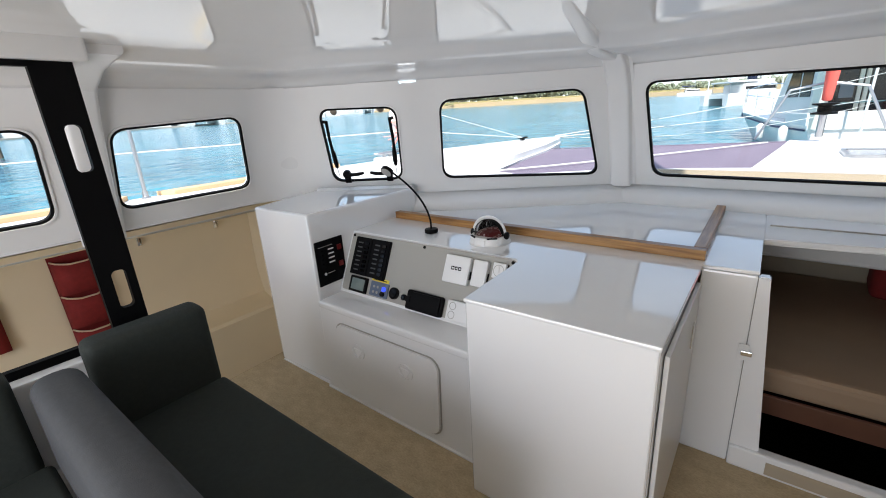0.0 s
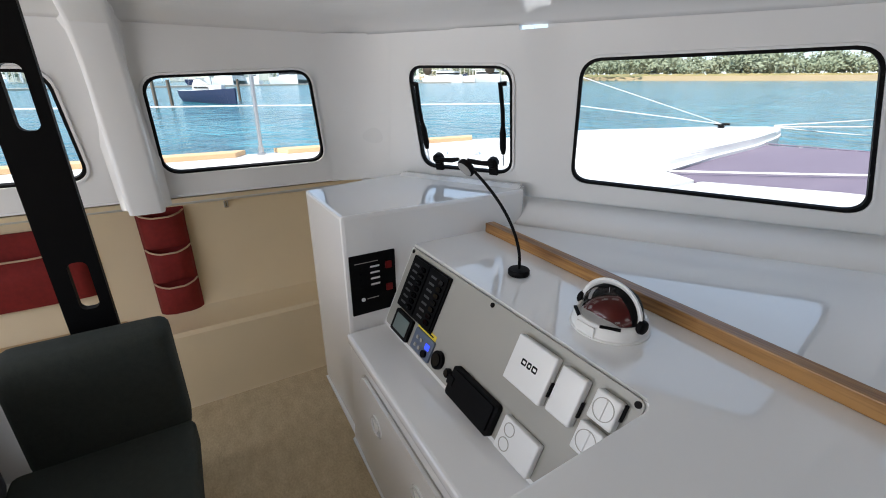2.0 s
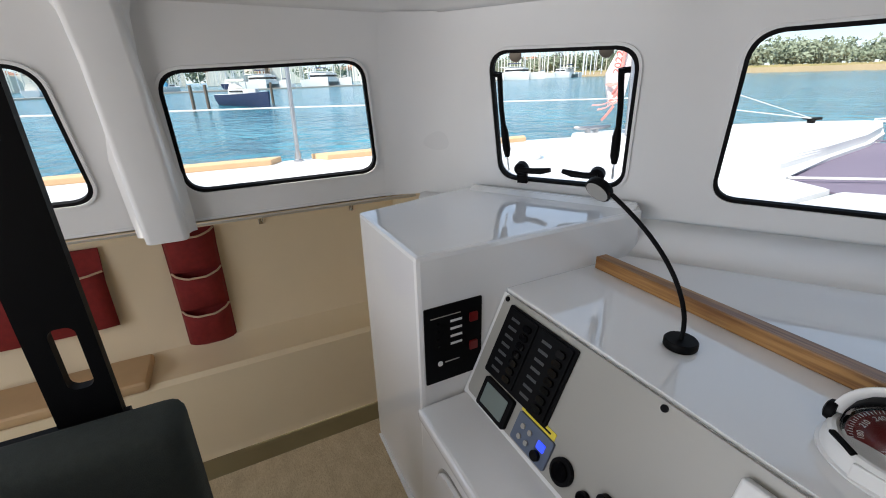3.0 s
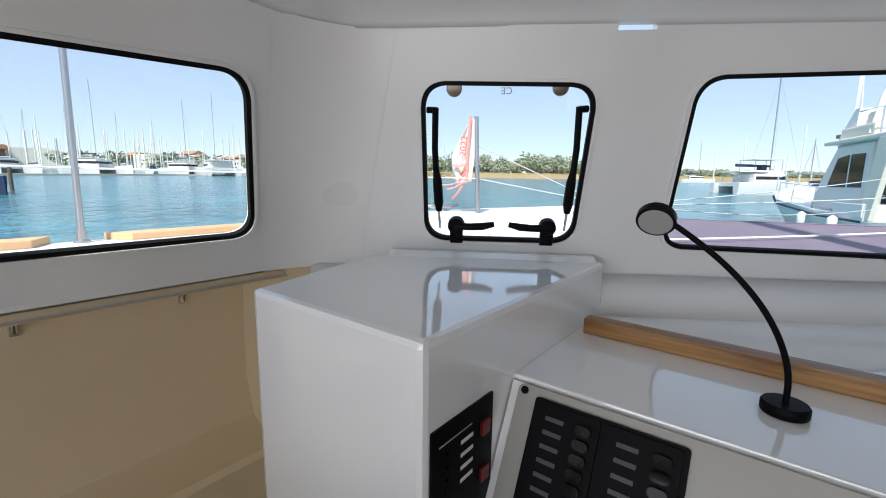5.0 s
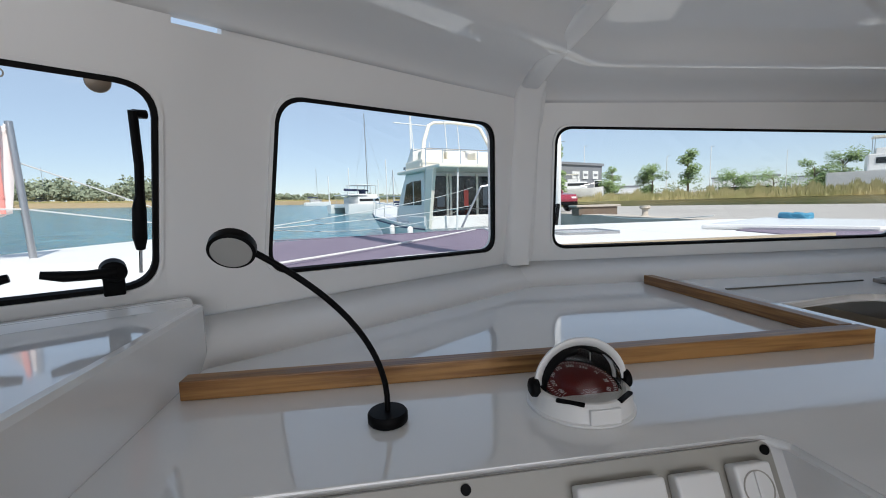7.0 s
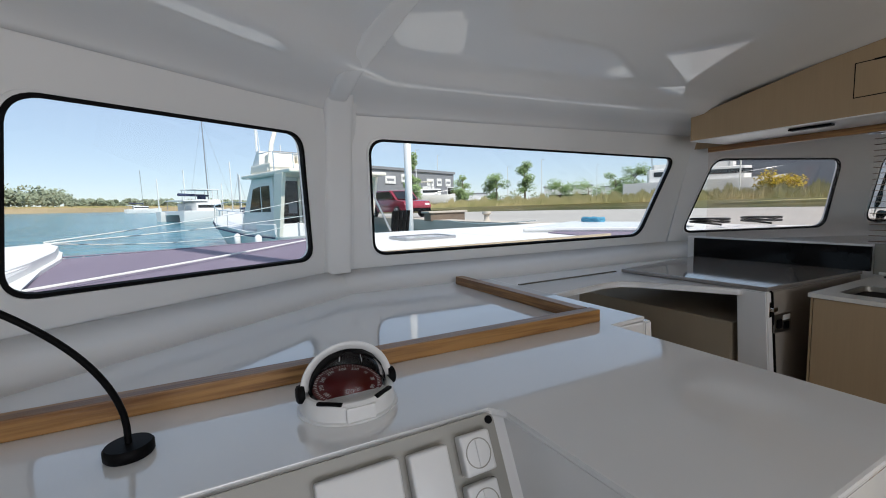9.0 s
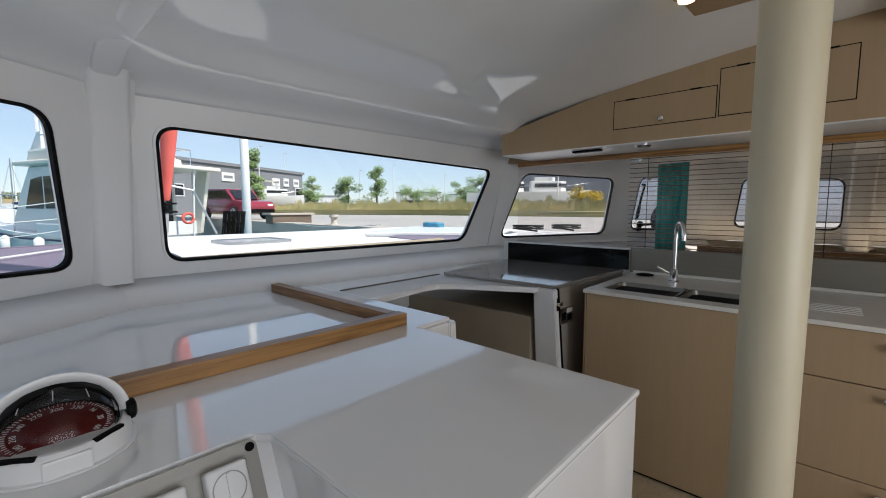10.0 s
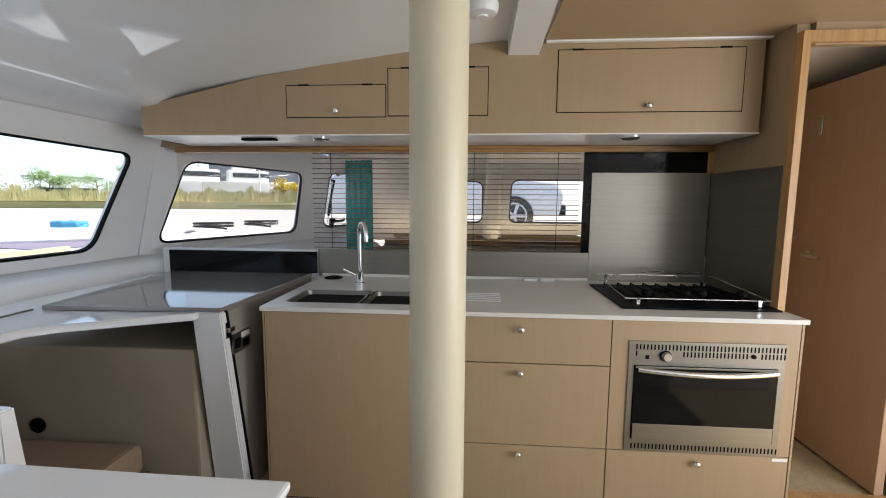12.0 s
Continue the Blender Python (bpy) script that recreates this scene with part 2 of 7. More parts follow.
def words(body, size, m, mat, parent, name="lettering", depth=0.0006):
    cu = bpy.data.curves.new(name, "FONT")
    cu.body, cu.size, cu.extrude, cu.align_x, cu.align_y = body, size, depth, "CENTER", "CENTER"
    tmp = bpy.data.objects.new(name, cu)
    scene.collection.objects.link(tmp)
    me = bpy.data.meshes.new_from_object(tmp.evaluated_get(bpy.context.evaluated_depsgraph_get()))
    bpy.data.objects.remove(tmp)
    bpy.data.curves.remove(cu)
    me.materials.clear()
    me.materials.append(mat)
    ob = new(name, me)
    ob.matrix_world = m
    if parent:
        ob.parent = parent
        ob.matrix_parent_inverse = parent.matrix_basis.inverted()
    return ob


# ---- coachroof walls: corner points at the foot (z 1.0), window sill and head lines ----
AXIS = 0.3
FOOT = [(-3.02, -1.7), (-3.02, 1.85), (-2.08, 2.42), (-0.95, 3.15)]
HEAD = [(-2.82, -1.7), (-2.82, 1.77), (-2.01, 2.30), (-0.95, 2.995)]
FOOT += [(2 * AXIS - x, y) for x, y in FOOT[::-1]]
HEAD += [(2 * AXIS - x, y) for x, y in HEAD[::-1]]
FOOT[4], HEAD[4] = (1.52, 3.01), (1.50, 2.855)
Z_FOOT, Z_HEAD, Z_TOP = 1.07, 1.60, 1.74


def wall_frame(i):
    a, b = Vector((*FOOT[i], Z_FOOT)), Vector((*FOOT[i + 1], Z_FOOT))
    c, d = Vector((*HEAD[i], Z_HEAD)), Vector((*HEAD[i + 1], Z_HEAD))
    m = basis(a, b - a, ((c - a) + (d - b)) / 2)
    return m, m.inverted(), a, b, c, d


def inset(q, d):
    """The corners of a convex outline, moved inwards by d."""
    out, n = [], len(q)
    for i in range(n):
        p0, p, p1 = Vector(q[i - 1]), Vector(q[i]), Vector(q[(i + 1) % n])
        e0, e1 = (p - p0).normalized(), (p1 - p).normalized()
        n0, n1 = Vector((-e0.y, e0.x)), Vector((-e1.y, e1.x))
        out.append(tuple(p + (n0 + n1) * (d / (1 + n0.dot(n1)))))
    return out


def rq(q, r, n=7):
    """A rounded outline on the corners q, anticlockwise."""
    pts = []
    for i in range(len(q)):
        p0, p, p1 = Vector(q[i - 1]), Vector(q[i]), Vector(q[(i + 1) % len(q)])
        a, c = p + (p0 - p).normalized() * r, p + (p1 - p).normalized() * r
        for k in range(n + 1):
            t = k / n
            h = 0.12 * t * (1 - t)
            pts.append(tuple((1 - t) ** 2 * a + 2 * t * (1 - t) * p + t * t * c + (a + c - 2 * p) * h))
    return pts


def window_thing(name, m, q, label, r=0.075):
    """Gasket, rim and pane in a hole of a wall."""
    w = thing(name, m.translation, label, "window", kind="structure")
    part("window_gasket", slab(rq(inset(q, -0.003), r), [rq(inset(q, 0.0095), r - 0.008)], 0.018, m @ Matrix.Translation((0, 0, 0.005))), RUBBER, w)
    part("window_rim", slab(rq(inset(q, -0.013), r + 0.008), [rq(inset(q, -0.0035), r)], 0.012, m @ Matrix.Translation((0, 0, 0.008))), GEL_FLAT, w, "white moulded rim")
    p = part("pane", prism(rq(inset(q, 0.001), r), -0.009, -0.005, m=m), PANE, w, "tinted clear pane")
    p.visible_shadow = False
    return w


WALLS = ["wall_port", "wall_port_bow", "wall_port_front", "wall_front", "wall_starboard_front", "wall_starboard_bow", "wall_starboard"]
# windows per wall: corners along and up the wall, anticlockwise from the lower fore end
OPEN = {0: [[(0.95, 0.055), (2.275, 0.055), (2.265, 0.53), (0.95, 0.52)], [(2.552, 0.050), (3.318, 0.056), (3.237, 0.548), (2.553, 0.508)]],
        1: [[(0.427, 0.033), (0.932, 0.033), (0.952, 0.539), (0.433, 0.551)]],
        2: [[(0.118, 0.026), (1.186, 0.0), (1.031, 0.573), (0.130, 0.555)]],
        3: [[(0.195, -0.010), (2.164, -0.015), (2.311, 0.546), (0.149, 0.590)]],
        4: [[(0.093, -0.012), (1.187, -0.002), (1.166, 0.515), (0.236, 0.536)]]}
WIN_LABEL = {0: "wide side window with black gasket over the water", 1: "square opening port hatch with black gasket", 2: "slanted front window with black gasket", 3: "long low front window with black gasket", 4: "slanted front window beyond the smoked glass"}
shell_windows = []
for i in range(7):
    m, mi, a, b, c, d = wall_frame(i)
    L = (b - a).length
    quads = OPEN[i] if i <= 4 else [[(L - u, v) for u, v in (q[1], q[0], q[3], q[2])] for q in OPEN[6 - i]]
    tl, tr_ = mi @ c, mi @ d
    k = (Z_TOP - Z_FOOT) / (Z_HEAD - Z_FOOT)
    u0, u1 = (0.11 if i == 5 else 0.0), (0.11 if i == 1 else 0.0)
    outer = [(u0, -0.085), (L - u1, -0.085), (L - u1 + (tr_.x - L) * k, tr_.y * k), (u0 + tl.x * k, tl.y * k)]
    wl = part(WALLS[i], slab(outer, [rq(q, 0.075) for q in quads], 0.035, m), GEL_FLAT)
    tagged(wl, "white moulded cabin side with window openings", "wall", kind="structure")
    for q in quads:
        shell_windows.append((i, m, q))
        window_thing("window_%d" % len(shell_windows), m, q, WIN_LABEL[min(i, 6 - i) if i != 4 else 4])

# rounded corners where the walls meet: a hollow fillet from wall to wall
for i, reach in ((1, 0.19), (6, 0.19)):
    m0, m1 = wall_frame(i - 1)[0], wall_frame(i)[0]
    n0, n1 = m0.col[2].to_3d(), m1.col[2].to_3d()
    d = n0.cross(n1)
    d /= d.z
    e0, e1, det = m0.translation.dot(n0) - n0.z * Z_FOOT, m1.translation.dot(n1) - n1.z * Z_FOOT, n0.x * n1.y - n0.y * n1.x
    p0 = Vector(((e0 * n1.y - n0.y * e1) / det, (n0.x * e1 - e0 * n1.x) / det, Z_FOOT))
    back = (Vector((*FOOT[i - 1], 0)) - Vector((*FOOT[i], 0))).normalized()
    ahead = (Vector((*FOOT[i + 1], 0)) - Vector((*FOOT[i], 0))).normalized()
    inward = (back + ahead).normalized() * 0.0015
    fb_ = bmesh.new()
    cols = []
    for k in range(9):
        c = p0 + d * (-0.084 + 0.754 * k / 8) + inward
        cols.append([fb_.verts.new(q) for q in arc(c + back * reach, c, c + ahead * reach, 14)])
    for A, B in zip(cols, cols[1:]):
        for k in range(14):
            fb_.faces.new((A[k], A[k + 1], B[k + 1], B[k]))
    tagged(part("trim_corner", fb_, GEL_FLAT, smooth=True), "smooth white moulded cabin corner", "wall", kind="structure")

# shallow bends between walls that are almost in line: a strip that flows from one face into the other
for i, r0, r1 in ((2, 0.118, 0.085), (5, 0.085, 0.118)):
    (m0, _, a0, b0, _, _), m1 = wall_frame(i - 1), wall_frame(i)[0]
    L0, t0, t1 = (b0 - a0).length, m0.col[0].to_3d() * 0.2, m1.col[0].to_3d() * 0.2
    fb_ = bmesh.new()
    cols = []
    for k in range(9):
        v = -0.084 + 0.76 * k / 8
        pa, pb = m0 @ Vector((L0 - r0, v, 0.0006)), m1 @ Vector((r1, v, 0.0006))
        col = []
        for j in range(13):
            h = j / 12
            h2, h3 = h * h, h * h * h
            col.append(fb_.verts.new(pa * (2 * h3 - 3 * h2 + 1) + t0 * (h3 - 2 * h2 + h) + pb * (3 * h2 - 2 * h3) + t1 * (h3 - h2)))
        cols.append(col)
    for A, B in zip(cols, cols[1:]):
        for j in range(12):
            fb_.faces.new((A[j], A[j + 1], B[j + 1], B[j]))
    tagged(part("trim_bend", fb_, GEL_FLAT, smooth=True), "smooth white moulded bend between cabin sides", "wall", kind="structure")

# the step below the windows, down to the ledges
base = bmesh.new()
ring_hi = [base.verts.new((x, y, 0.987)) for x, y in FOOT[1:7]]
ring_mid = [base.verts.new((AXIS + (x - AXIS) * 0.9825, y - 0.05, 0.931)) for x, y in FOOT[1:7]]
ring_lo = [base.verts.new((AXIS + (x - AXIS) * 0.965, y - 0.10, 0.875)) for x, y in FOOT[1:7]]
for A, B in ((ring_hi, ring_mid), (ring_mid, ring_lo)):
    for k in range(5):
        base.faces.new((A[k], A[k + 1], B[k + 1], B[k]))
apron = tagged(part("wall_apron", base, GEL_FLAT, smooth=True, angle=25), "white curved apron under the front windows", "wall", kind="structure")
sol = apron.modifiers.new("thick", "SOLIDIFY")
sol.thickness, sol.offset = 0.03, 0

# ---- ceiling: a shallow moulded dome with a cove over the windows ----
def dome():
    b = bmesh.new()
    k = (Z_TOP - Z_FOOT) / (Z_HEAD - Z_FOOT)
    rim = [(f[0] + (h[0] - f[0]) * k, f[1] + (h[1] - f[1]) * k) for f, h in zip(FOOT, HEAD)]
    rim.append(rim[0])
    pts = []
    for (x0, y0), (x1, y1) in zip(rim, rim[1:]):
        n = max(2, int(math.hypot(x1 - x0, y1 - y0) / 0.18))
        pts += [(x0 + (x1 - x0) * j / n, y0 + (y1 - y0) * j / n) for j in range(n)]
    cx, cy = AXIS, 0.4
    steps = [(1.0, 1.735), (0.9955, 1.749), (0.9885, 1.763), (0.979, 1.775), (0.966, 1.785), (0.95, 1.792), (0.925, 1.798), (0.895, 1.803), (0.88, 1.808), (0.87, 1.82), (0.86, 1.84), (0.85, 1.853), (0.84, 1.866), (0.80, 1.885), (0.74, 1.910), (0.66, 1.943), (0.56, 1.985), (0.45, 2.028), (0.33, 2.07), (0.2, 2.095), (0.08, 2.11)]
    rings = [[b.verts.new((cx + (x - cx) * s, (cy + (y - cy) * s) if y > -1.0 else y, z)) for x, y in pts] for s, z in steps]
    n = len(pts)
    for A, B in zip(rings, rings[1:]):
        for j in range(n):
            b.faces.new((A[j], A[(j + 1) % n], B[(j + 1) % n], B[j]))
    b.faces.new(rings[-1])
    return b


ceil = tagged(part("ceiling", dome(), GEL_CEIL, smooth=True), "glossy white moulded cabin ceiling", "ceiling", kind="structure")
sol = ceil.modifiers.new("thick", "SOLIDIFY")
sol.thickness, sol.offset = 0.05, 1

# ribs between the windows and over the ceiling
def rib(name, pts, w, d, label):
    b = bmesh.new()
    rings = []
    for p, out, along in pts:
        p, out, along = Vector(p), Vector(out).normalized(), Vector(along).normalized()
        r = min(0.022, d * 0.5)
        half = [(-w / 2 - 0.03, 0.0), (-w / 2 - 0.012, 0.006), (-w / 2, 0.022)] + [(-w / 2 + r - r * math.cos(a), d - r + r * math.sin(a)) for a in (0.0, 0.4, 0.8, 1.2, 1.57)]
        sec = half + [(-s, q) for s, q in half[::-1]]
        rings.append([b.verts.new(p + along * s - out * (q - 0.02)) for s, q in sec])
    for A, B in zip(rings, rings[1:]):
        for j in range(15):
            b.faces.new((A[j], A[j + 1], B[j + 1], B[j]))
        b.faces.new((A[0], B[0], B[15], A[15]))
    b.faces.new(rings[0])
    b.faces.new(rings[-1][::-1])
    return tagged(part(name, b, GEL_FLAT, smooth=True, angle=35), label, "rib", kind="structure")


for side in (1, -1):
    X = (lambda x: x) if side == 1 else (lambda x: 2 * AXIS - x)
    rib("trim_front_rib", [((X(-0.95), 3.13, 0.985), (side * -0.25, 1, 0), (1, 0.1 * side, 0)), ((X(-0.96), 2.97, 1.6), (side * -0.25, 1, 0.3), (1, 0.1 * side, 0)),
                     ((X(-0.97), 2.90, 1.745), (side * -0.2, 1, 0.5), (1, 0.1 * side, 0)), ((X(-0.98), 2.80, 1.83), (side * -0.1, 1, 0.9), (1, 0.1 * side, 0))], 0.13, 0.045, "white moulded rib between the front windows")
    rib("trim_ceiling_rib", [((X(-0.98), 2.88, 1.775), (0, 0.6, 1), (1, 0, 0)), ((X(-1.0), 2.62, 1.805), (0, 0.4, 1), (1, 0, 0)), ((X(-0.95), 2.2, 1.905), (0, 0.25, 1), (1, 0, 0)), ((X(-0.85), 1.4, 2.03), (0, 0.1, 1), (1, 0, 0)), ((X(-0.75), 0.82, 2.075), (0, 0.1, 1), (1, 0, 0))], 0.085, 0.036, "slim white rib along the ceiling")
    rib("trim_side_rib", [((X(-3.02), 0.75, 0.953), (-side, 0, 0.2), (0, 1, 0)), ((X(-2.83), 0.75, 1.58), (-side, 0, 0.4), (0, 1, 0)), ((X(-2.74), 0.748, 1.75), (-side, 0, 0.7), (0, 1, 0)), ((X(-2.55), 0.75, 1.835), (-side * 0.4, 0, 1), (0, 1, 0)), ((X(-2.3), 0.755, 1.875), (-side * 0.2, 0, 1), (0, 1, 0))], 0.145, 0.075, "white moulded rib between the side windows")

beam = bmesh.new()
rings = []
for j in range(17):
    x = -2.35 + 4.7 * j / 16
    up = 1.86 + 0.24 * (1 - ((x - 0.1) / 2.45) ** 2) - 0.045 * max(0.0, min(1.0, x))
    rings.append([beam.verts.new((x, y, z)) for y, z in ((0.66, up), (0.80, up), (0.82, up + 0.3), (0.64, up + 0.3))])
for A, B in zip(rings, rings[1:]):
    for k in range(4):
        beam.faces.new((A[k], A[(k + 1) % 4], B[(k + 1) % 4], B[k]))
beam.faces.new(rings[0])
beam.faces.new(rings[-1][::-1])
bmesh.ops.bevel(beam, geom=[e for e in beam.edges if e.is_manifold and e.calc_face_angle(0) > 0.8], offset=0.012, segments=3, affect="EDGES")
tagged(part("trim_roof_beam", beam, GEL_FLAT, smooth=True, angle=40), "white roof beam across the cabin", "beam", kind="structure")
tagged(part("trim_roof_beam", box(-2.42, -2.26, -1.7, 0.70, 1.787, 1.98, 0.015, 3), GEL_FLAT, smooth=True, angle=40), "white roof beam along the port screen", "beam", kind="structure")

# ---- floor and the closing walls ----
tagged(part("floor", box(-2.70, 1.68, -3.4, 2.05, -0.05, 0.0), CARPET), "woven beige carpet floor", "floor", kind="structure")
aft = part("wall_aft", slab([(-3.3, -0.4), (3.9, -0.4), (3.9, 1.85), (-3.3, 1.85)], [[(-2.75, 0.02), (0.85, 0.02), (0.85, 1.78), (-2.75, 1.78)]], 0.05, basis((0, -1.72, 0), (1, 0, 0), (0, 0, 1))), GEL_FLAT)
tagged(aft, "white aft bulkhead with a wide open doorway", "wall", kind="structure")

# ---- nav console ----
TOP = 0.888
console = thing("nav_console", (-1.2, 1.7, 0), "glossy white moulded navigation console with instrument panel", "console")
top_poly = [(-2.1, 1.715), (-1.0, 1.712), (-0.975, 1.68), (-0.975, 1.238), (-0.322, 1.238), (-0.322, 1.988), (-0.13, 1.988), (-0.13, 2.74), (-0.13, 3.06), (-0.93, 3.08), (-1.98, 2.38), (-2.1, 2.25)]
part("console_top", prism(top_poly, TOP - 0.016, TOP, bevel=0.006), GEL, console)
part("end_block", box(-0.971, -0.326, 1.242, 1.983, 0.0, TOP - 0.010, 0.012, 3), GEL, console)
part("end_door", box(-0.324, -0.309, 1.30, 1.93, 0.06, 0.83, 0.004), GEL_FLAT, console, "white flush locker door")
part("door_latch", box(-0.3105, -0.304, 1.80, 1.84, 0.60, 0.70, 0.002), CHROME, console)
# lower front, with a knee-high shelf under the sloping panel
SH = 0.56
part("shelf", prism([(-2.09, 1.387), (-0.972, 1.375), (-0.972, 1.62), (-2.09, 1.62)], SH - 0.04, SH, bevel=0.014, seg=3), GEL, console)
front = bmesh.new()
q = [(-2.09, 1.405, SH - 0.02), (-0.972, 1.389, SH - 0.02), (-0.972, 1.367, 0.0), (-2.09, 1.383, 0.0)]
q2 = [(-2.09, 1.5, SH - 0.02), (-0.972, 1.5, SH - 0.02), (-0.972, 1.5, 0.0), (-2.09, 1.5, 0.0)]
A, B = [front.verts.new(p) for p in q], [front.verts.new(p) for p in q2]
front.faces.new(A)
front.faces.new(B[::-1])
for j in range(4):
    front.faces.new((A[j], A[(j + 1) % 4], B[(j + 1) % 4], B[j]))
part("lower_front", front, GEL, console)
part("foot_flange", prism([(-2.60, 1.398), (-2.10, 1.394), (-2.09, 1.372), (-0.975, 1.356), (-0.975, 1.37), (-2.08, 1.386), (-2.085, 1.41), (-2.60, 1.41)], 0.0, 0.010, bevel=0.003), GEL, console, "thin white flange along the carpet")
# sloping instrument panel
pan_m = basis((-2.075, 1.565, 0.575), (1, 0.0, 0), (0, 0.14, 0.3))
PW, PH = 1.075, 0.335
part("panel_surround", slab([(-0.02, -0.02), (PW + 0.04, -0.02), (PW + 0.04, PH), (-0.02, PH)], [], 0.03, pan_m), GEL, console)
part("instrument_panel", slab(rr(0.0, 0.0, PW, PH, 0.015), [], 0.012, pan_m @ Matrix.Translation((0, 0, 0.008))), GREY_PANEL, console, "flat warm-grey panel")
# pod
pod = thing("console_pod", (-2.35, 1.7, 0), "tall glossy white moulded pod beside the console", "console")
part("pod_body", prism([(-2.62, 1.408), (-2.098, 1.408), (-2.098, 2.30), (-2.16, 2.36), (-2.78, 1.98)], 0.0, 1.05, bevel=0.014), GEL, pod)
part("rear_lip", hexa([(-2.74, 1.965, 1.045), (-2.70, 1.93, 1.045), (-2.11, 2.27, 1.045), (-2.15, 2.33, 1.045)], [(-2.75, 1.985, 1.064), (-2.735, 1.968, 1.064), (-2.13, 2.312, 1.064), (-2.15, 2.34, 1.064)]), GEL, pod)
# fiddle rails
rail_m = basis((-2.072, 2.063, TOP + 0.0005), (1.756, -0.036, 0), (0, 1, 0))
tagged(part("fiddle_rail", box(0, 1.757, 0, 0.046, 0, 0.043, 0.003, m=rail_m), OAK), "long oiled oak fiddle rail on the console", "rail")
tagged(part("fiddle_rail", box(-0.366, -0.321, 2.0795, 2.955, TOP + 0.0005, TOP + 0.0425, 0.003), OAK_Y), "short oiled oak fiddle rail across the console", "rail")

TAN_MAT = material("brown_mattress_sheet", (0.34, 0.235, 0.15), 0.6, var=0.08, scale=5, bump=0.6, bump_scale=7)
# ---- companion well and the berth beyond ----
well = thing("berth_well", (0.28, 2.4, 0), "white moulded well opening to a forward berth", "opening", kind="structure")
part("well_side", prism([(-0.32, 1.986), (-0.132, 1.986), (-0.132, 2.45), (-0.32, 2.45)], 0.0, TOP - 0.017, bevel=0.01), GEL, well)
part("well_post", hexa([(-0.131, 1.986, 0), (-0.02, 1.986, 0), (-0.02, 2.03, 0), (-0.131, 2.03, 0)], [(-0.131, 1.986, TOP - 0.02), (-0.095, 1.986, TOP - 0.02), (-0.095, 2.03, TOP - 0.02), (-0.131, 2.03, TOP - 0.02)]), GEL, well)
part("well_sill", box(-0.132, 0.66, 1.97, 2.02, 0.0, 0.10, 0.01), GEL, well)
part("front_ledge", prism([(-0.132, 2.47), (0.28, 2.535), (0.38, 2.52), (0.45, 2.45), (0.63, 2.06), (0.70, 2.06), (1.66, 2.7), (1.66, 2.95), (-0.132, 3.06)], 0.855, TOP - 0.002, bevel=0.01), GEL, well)
part("ledge_strip", box(-0.11, 0.62, 2.735, 2.747, TOP - 0.002, TOP + 0.004), STEEL, well, "thin grey sliding track")
part("well_jamb", hexa([(0.79, 1.965, 0), (0.83, 1.96, 0), (0.87, 2.12, 0), (0.80, 2.12, 0)], [(0.655, 1.965, TOP - 0.004), (0.69, 1.96, TOP - 0.004), (0.74, 2.09, TOP - 0.004), (0.66, 2.09, TOP - 0.004)]), GEL, well)
part("berth_locker", box(0.72, 1.5, 2.13, 3.85, -0.28, 0.70, 0.012, 2), VINYL, well, "taupe lined locker side")
part("locker_latch", lathe([(0.035, 0), (0.035, 0.008), (0.02, 0.014), (0.008, 0.014)], 20, basis((0.7195, 2.88, 0.33), (0, 0, 1), (0, 1, 0))), BLACK, well, "round black latch")
part("sill_panel", box(0.0, 0.64, 1.966, 1.9695, 0.015, 0.075, 0.001, 1), VINYL, well, "brown inset panel")
part("berth_wall", box(-0.9, 1.9, 3.86, 3.9, -0.3, 1.0), VINYL, well)
part("berth_side", box(1.55, 1.6, 2.1, 4.3, -0.3, 0.9), VINYL, well)
part("berth_port_side", box(-0.95, -0.9, 2.3, 4.3, -0.3, 0.87), VINYL, well)
part("berth_roof", box(-0.9, 1.6, 3.1, 4.3, 0.83, 0.86), GEL_FLAT, well)
# floor coloured black to stand in for the deep shade under the mattress
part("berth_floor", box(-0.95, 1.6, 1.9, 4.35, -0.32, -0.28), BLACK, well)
tagged(part("berth_mattress", box(-0.85, 0.69, 2.36, 3.84, 0.16, 0.29, 0.035, 3), TAN_MAT), "crumpled brown mattress in the forward berth", "mattress")
tagged(part("berth_board", box(-0.085, 0.69, 2.34, 2.36, 0.06, 0.158, 0.003), material("dark_mahogany", (0.13, 0.055, 0.03), 0.45, var=0.15, scale=6)), "dark wooden board under the mattress", "board")

tagged(part("canvas_bag", prism([(0.44, 3.55), (0.66, 3.45), (0.68, 3.78), (0.46, 3.82)], 0.2895, 0.72, bevel=0.05, seg=3), RED, smooth=True), "dark red canvas bag on the berth mattress", "bag")

# ---- fridge cabinet ----
fridge = thing("fridge_cabinet", (1.1, 2.2, 0), "grey top-loading fridge cabinet with a glossy lid", "fridge")
part("lid", prism([(0.65, 1.958), (1.50, 1.91), (1.50, 2.80), (0.62, 2.70)], TOP, TOP + 0.018, bevel=0.004), FRIDGE_LID, fridge, "glossy grey flat lid")
part("front", hexa([(0.835, 1.955, 0), (1.50, 1.915, 0), (1.50, 1.94, 0), (0.835, 1.985, 0)], [(0.69, 1.955, TOP), (1.50, 1.915, TOP), (1.50, 1.94, TOP), (0.69, 1.985, TOP)]), FRIDGE_SIDE, fridge)
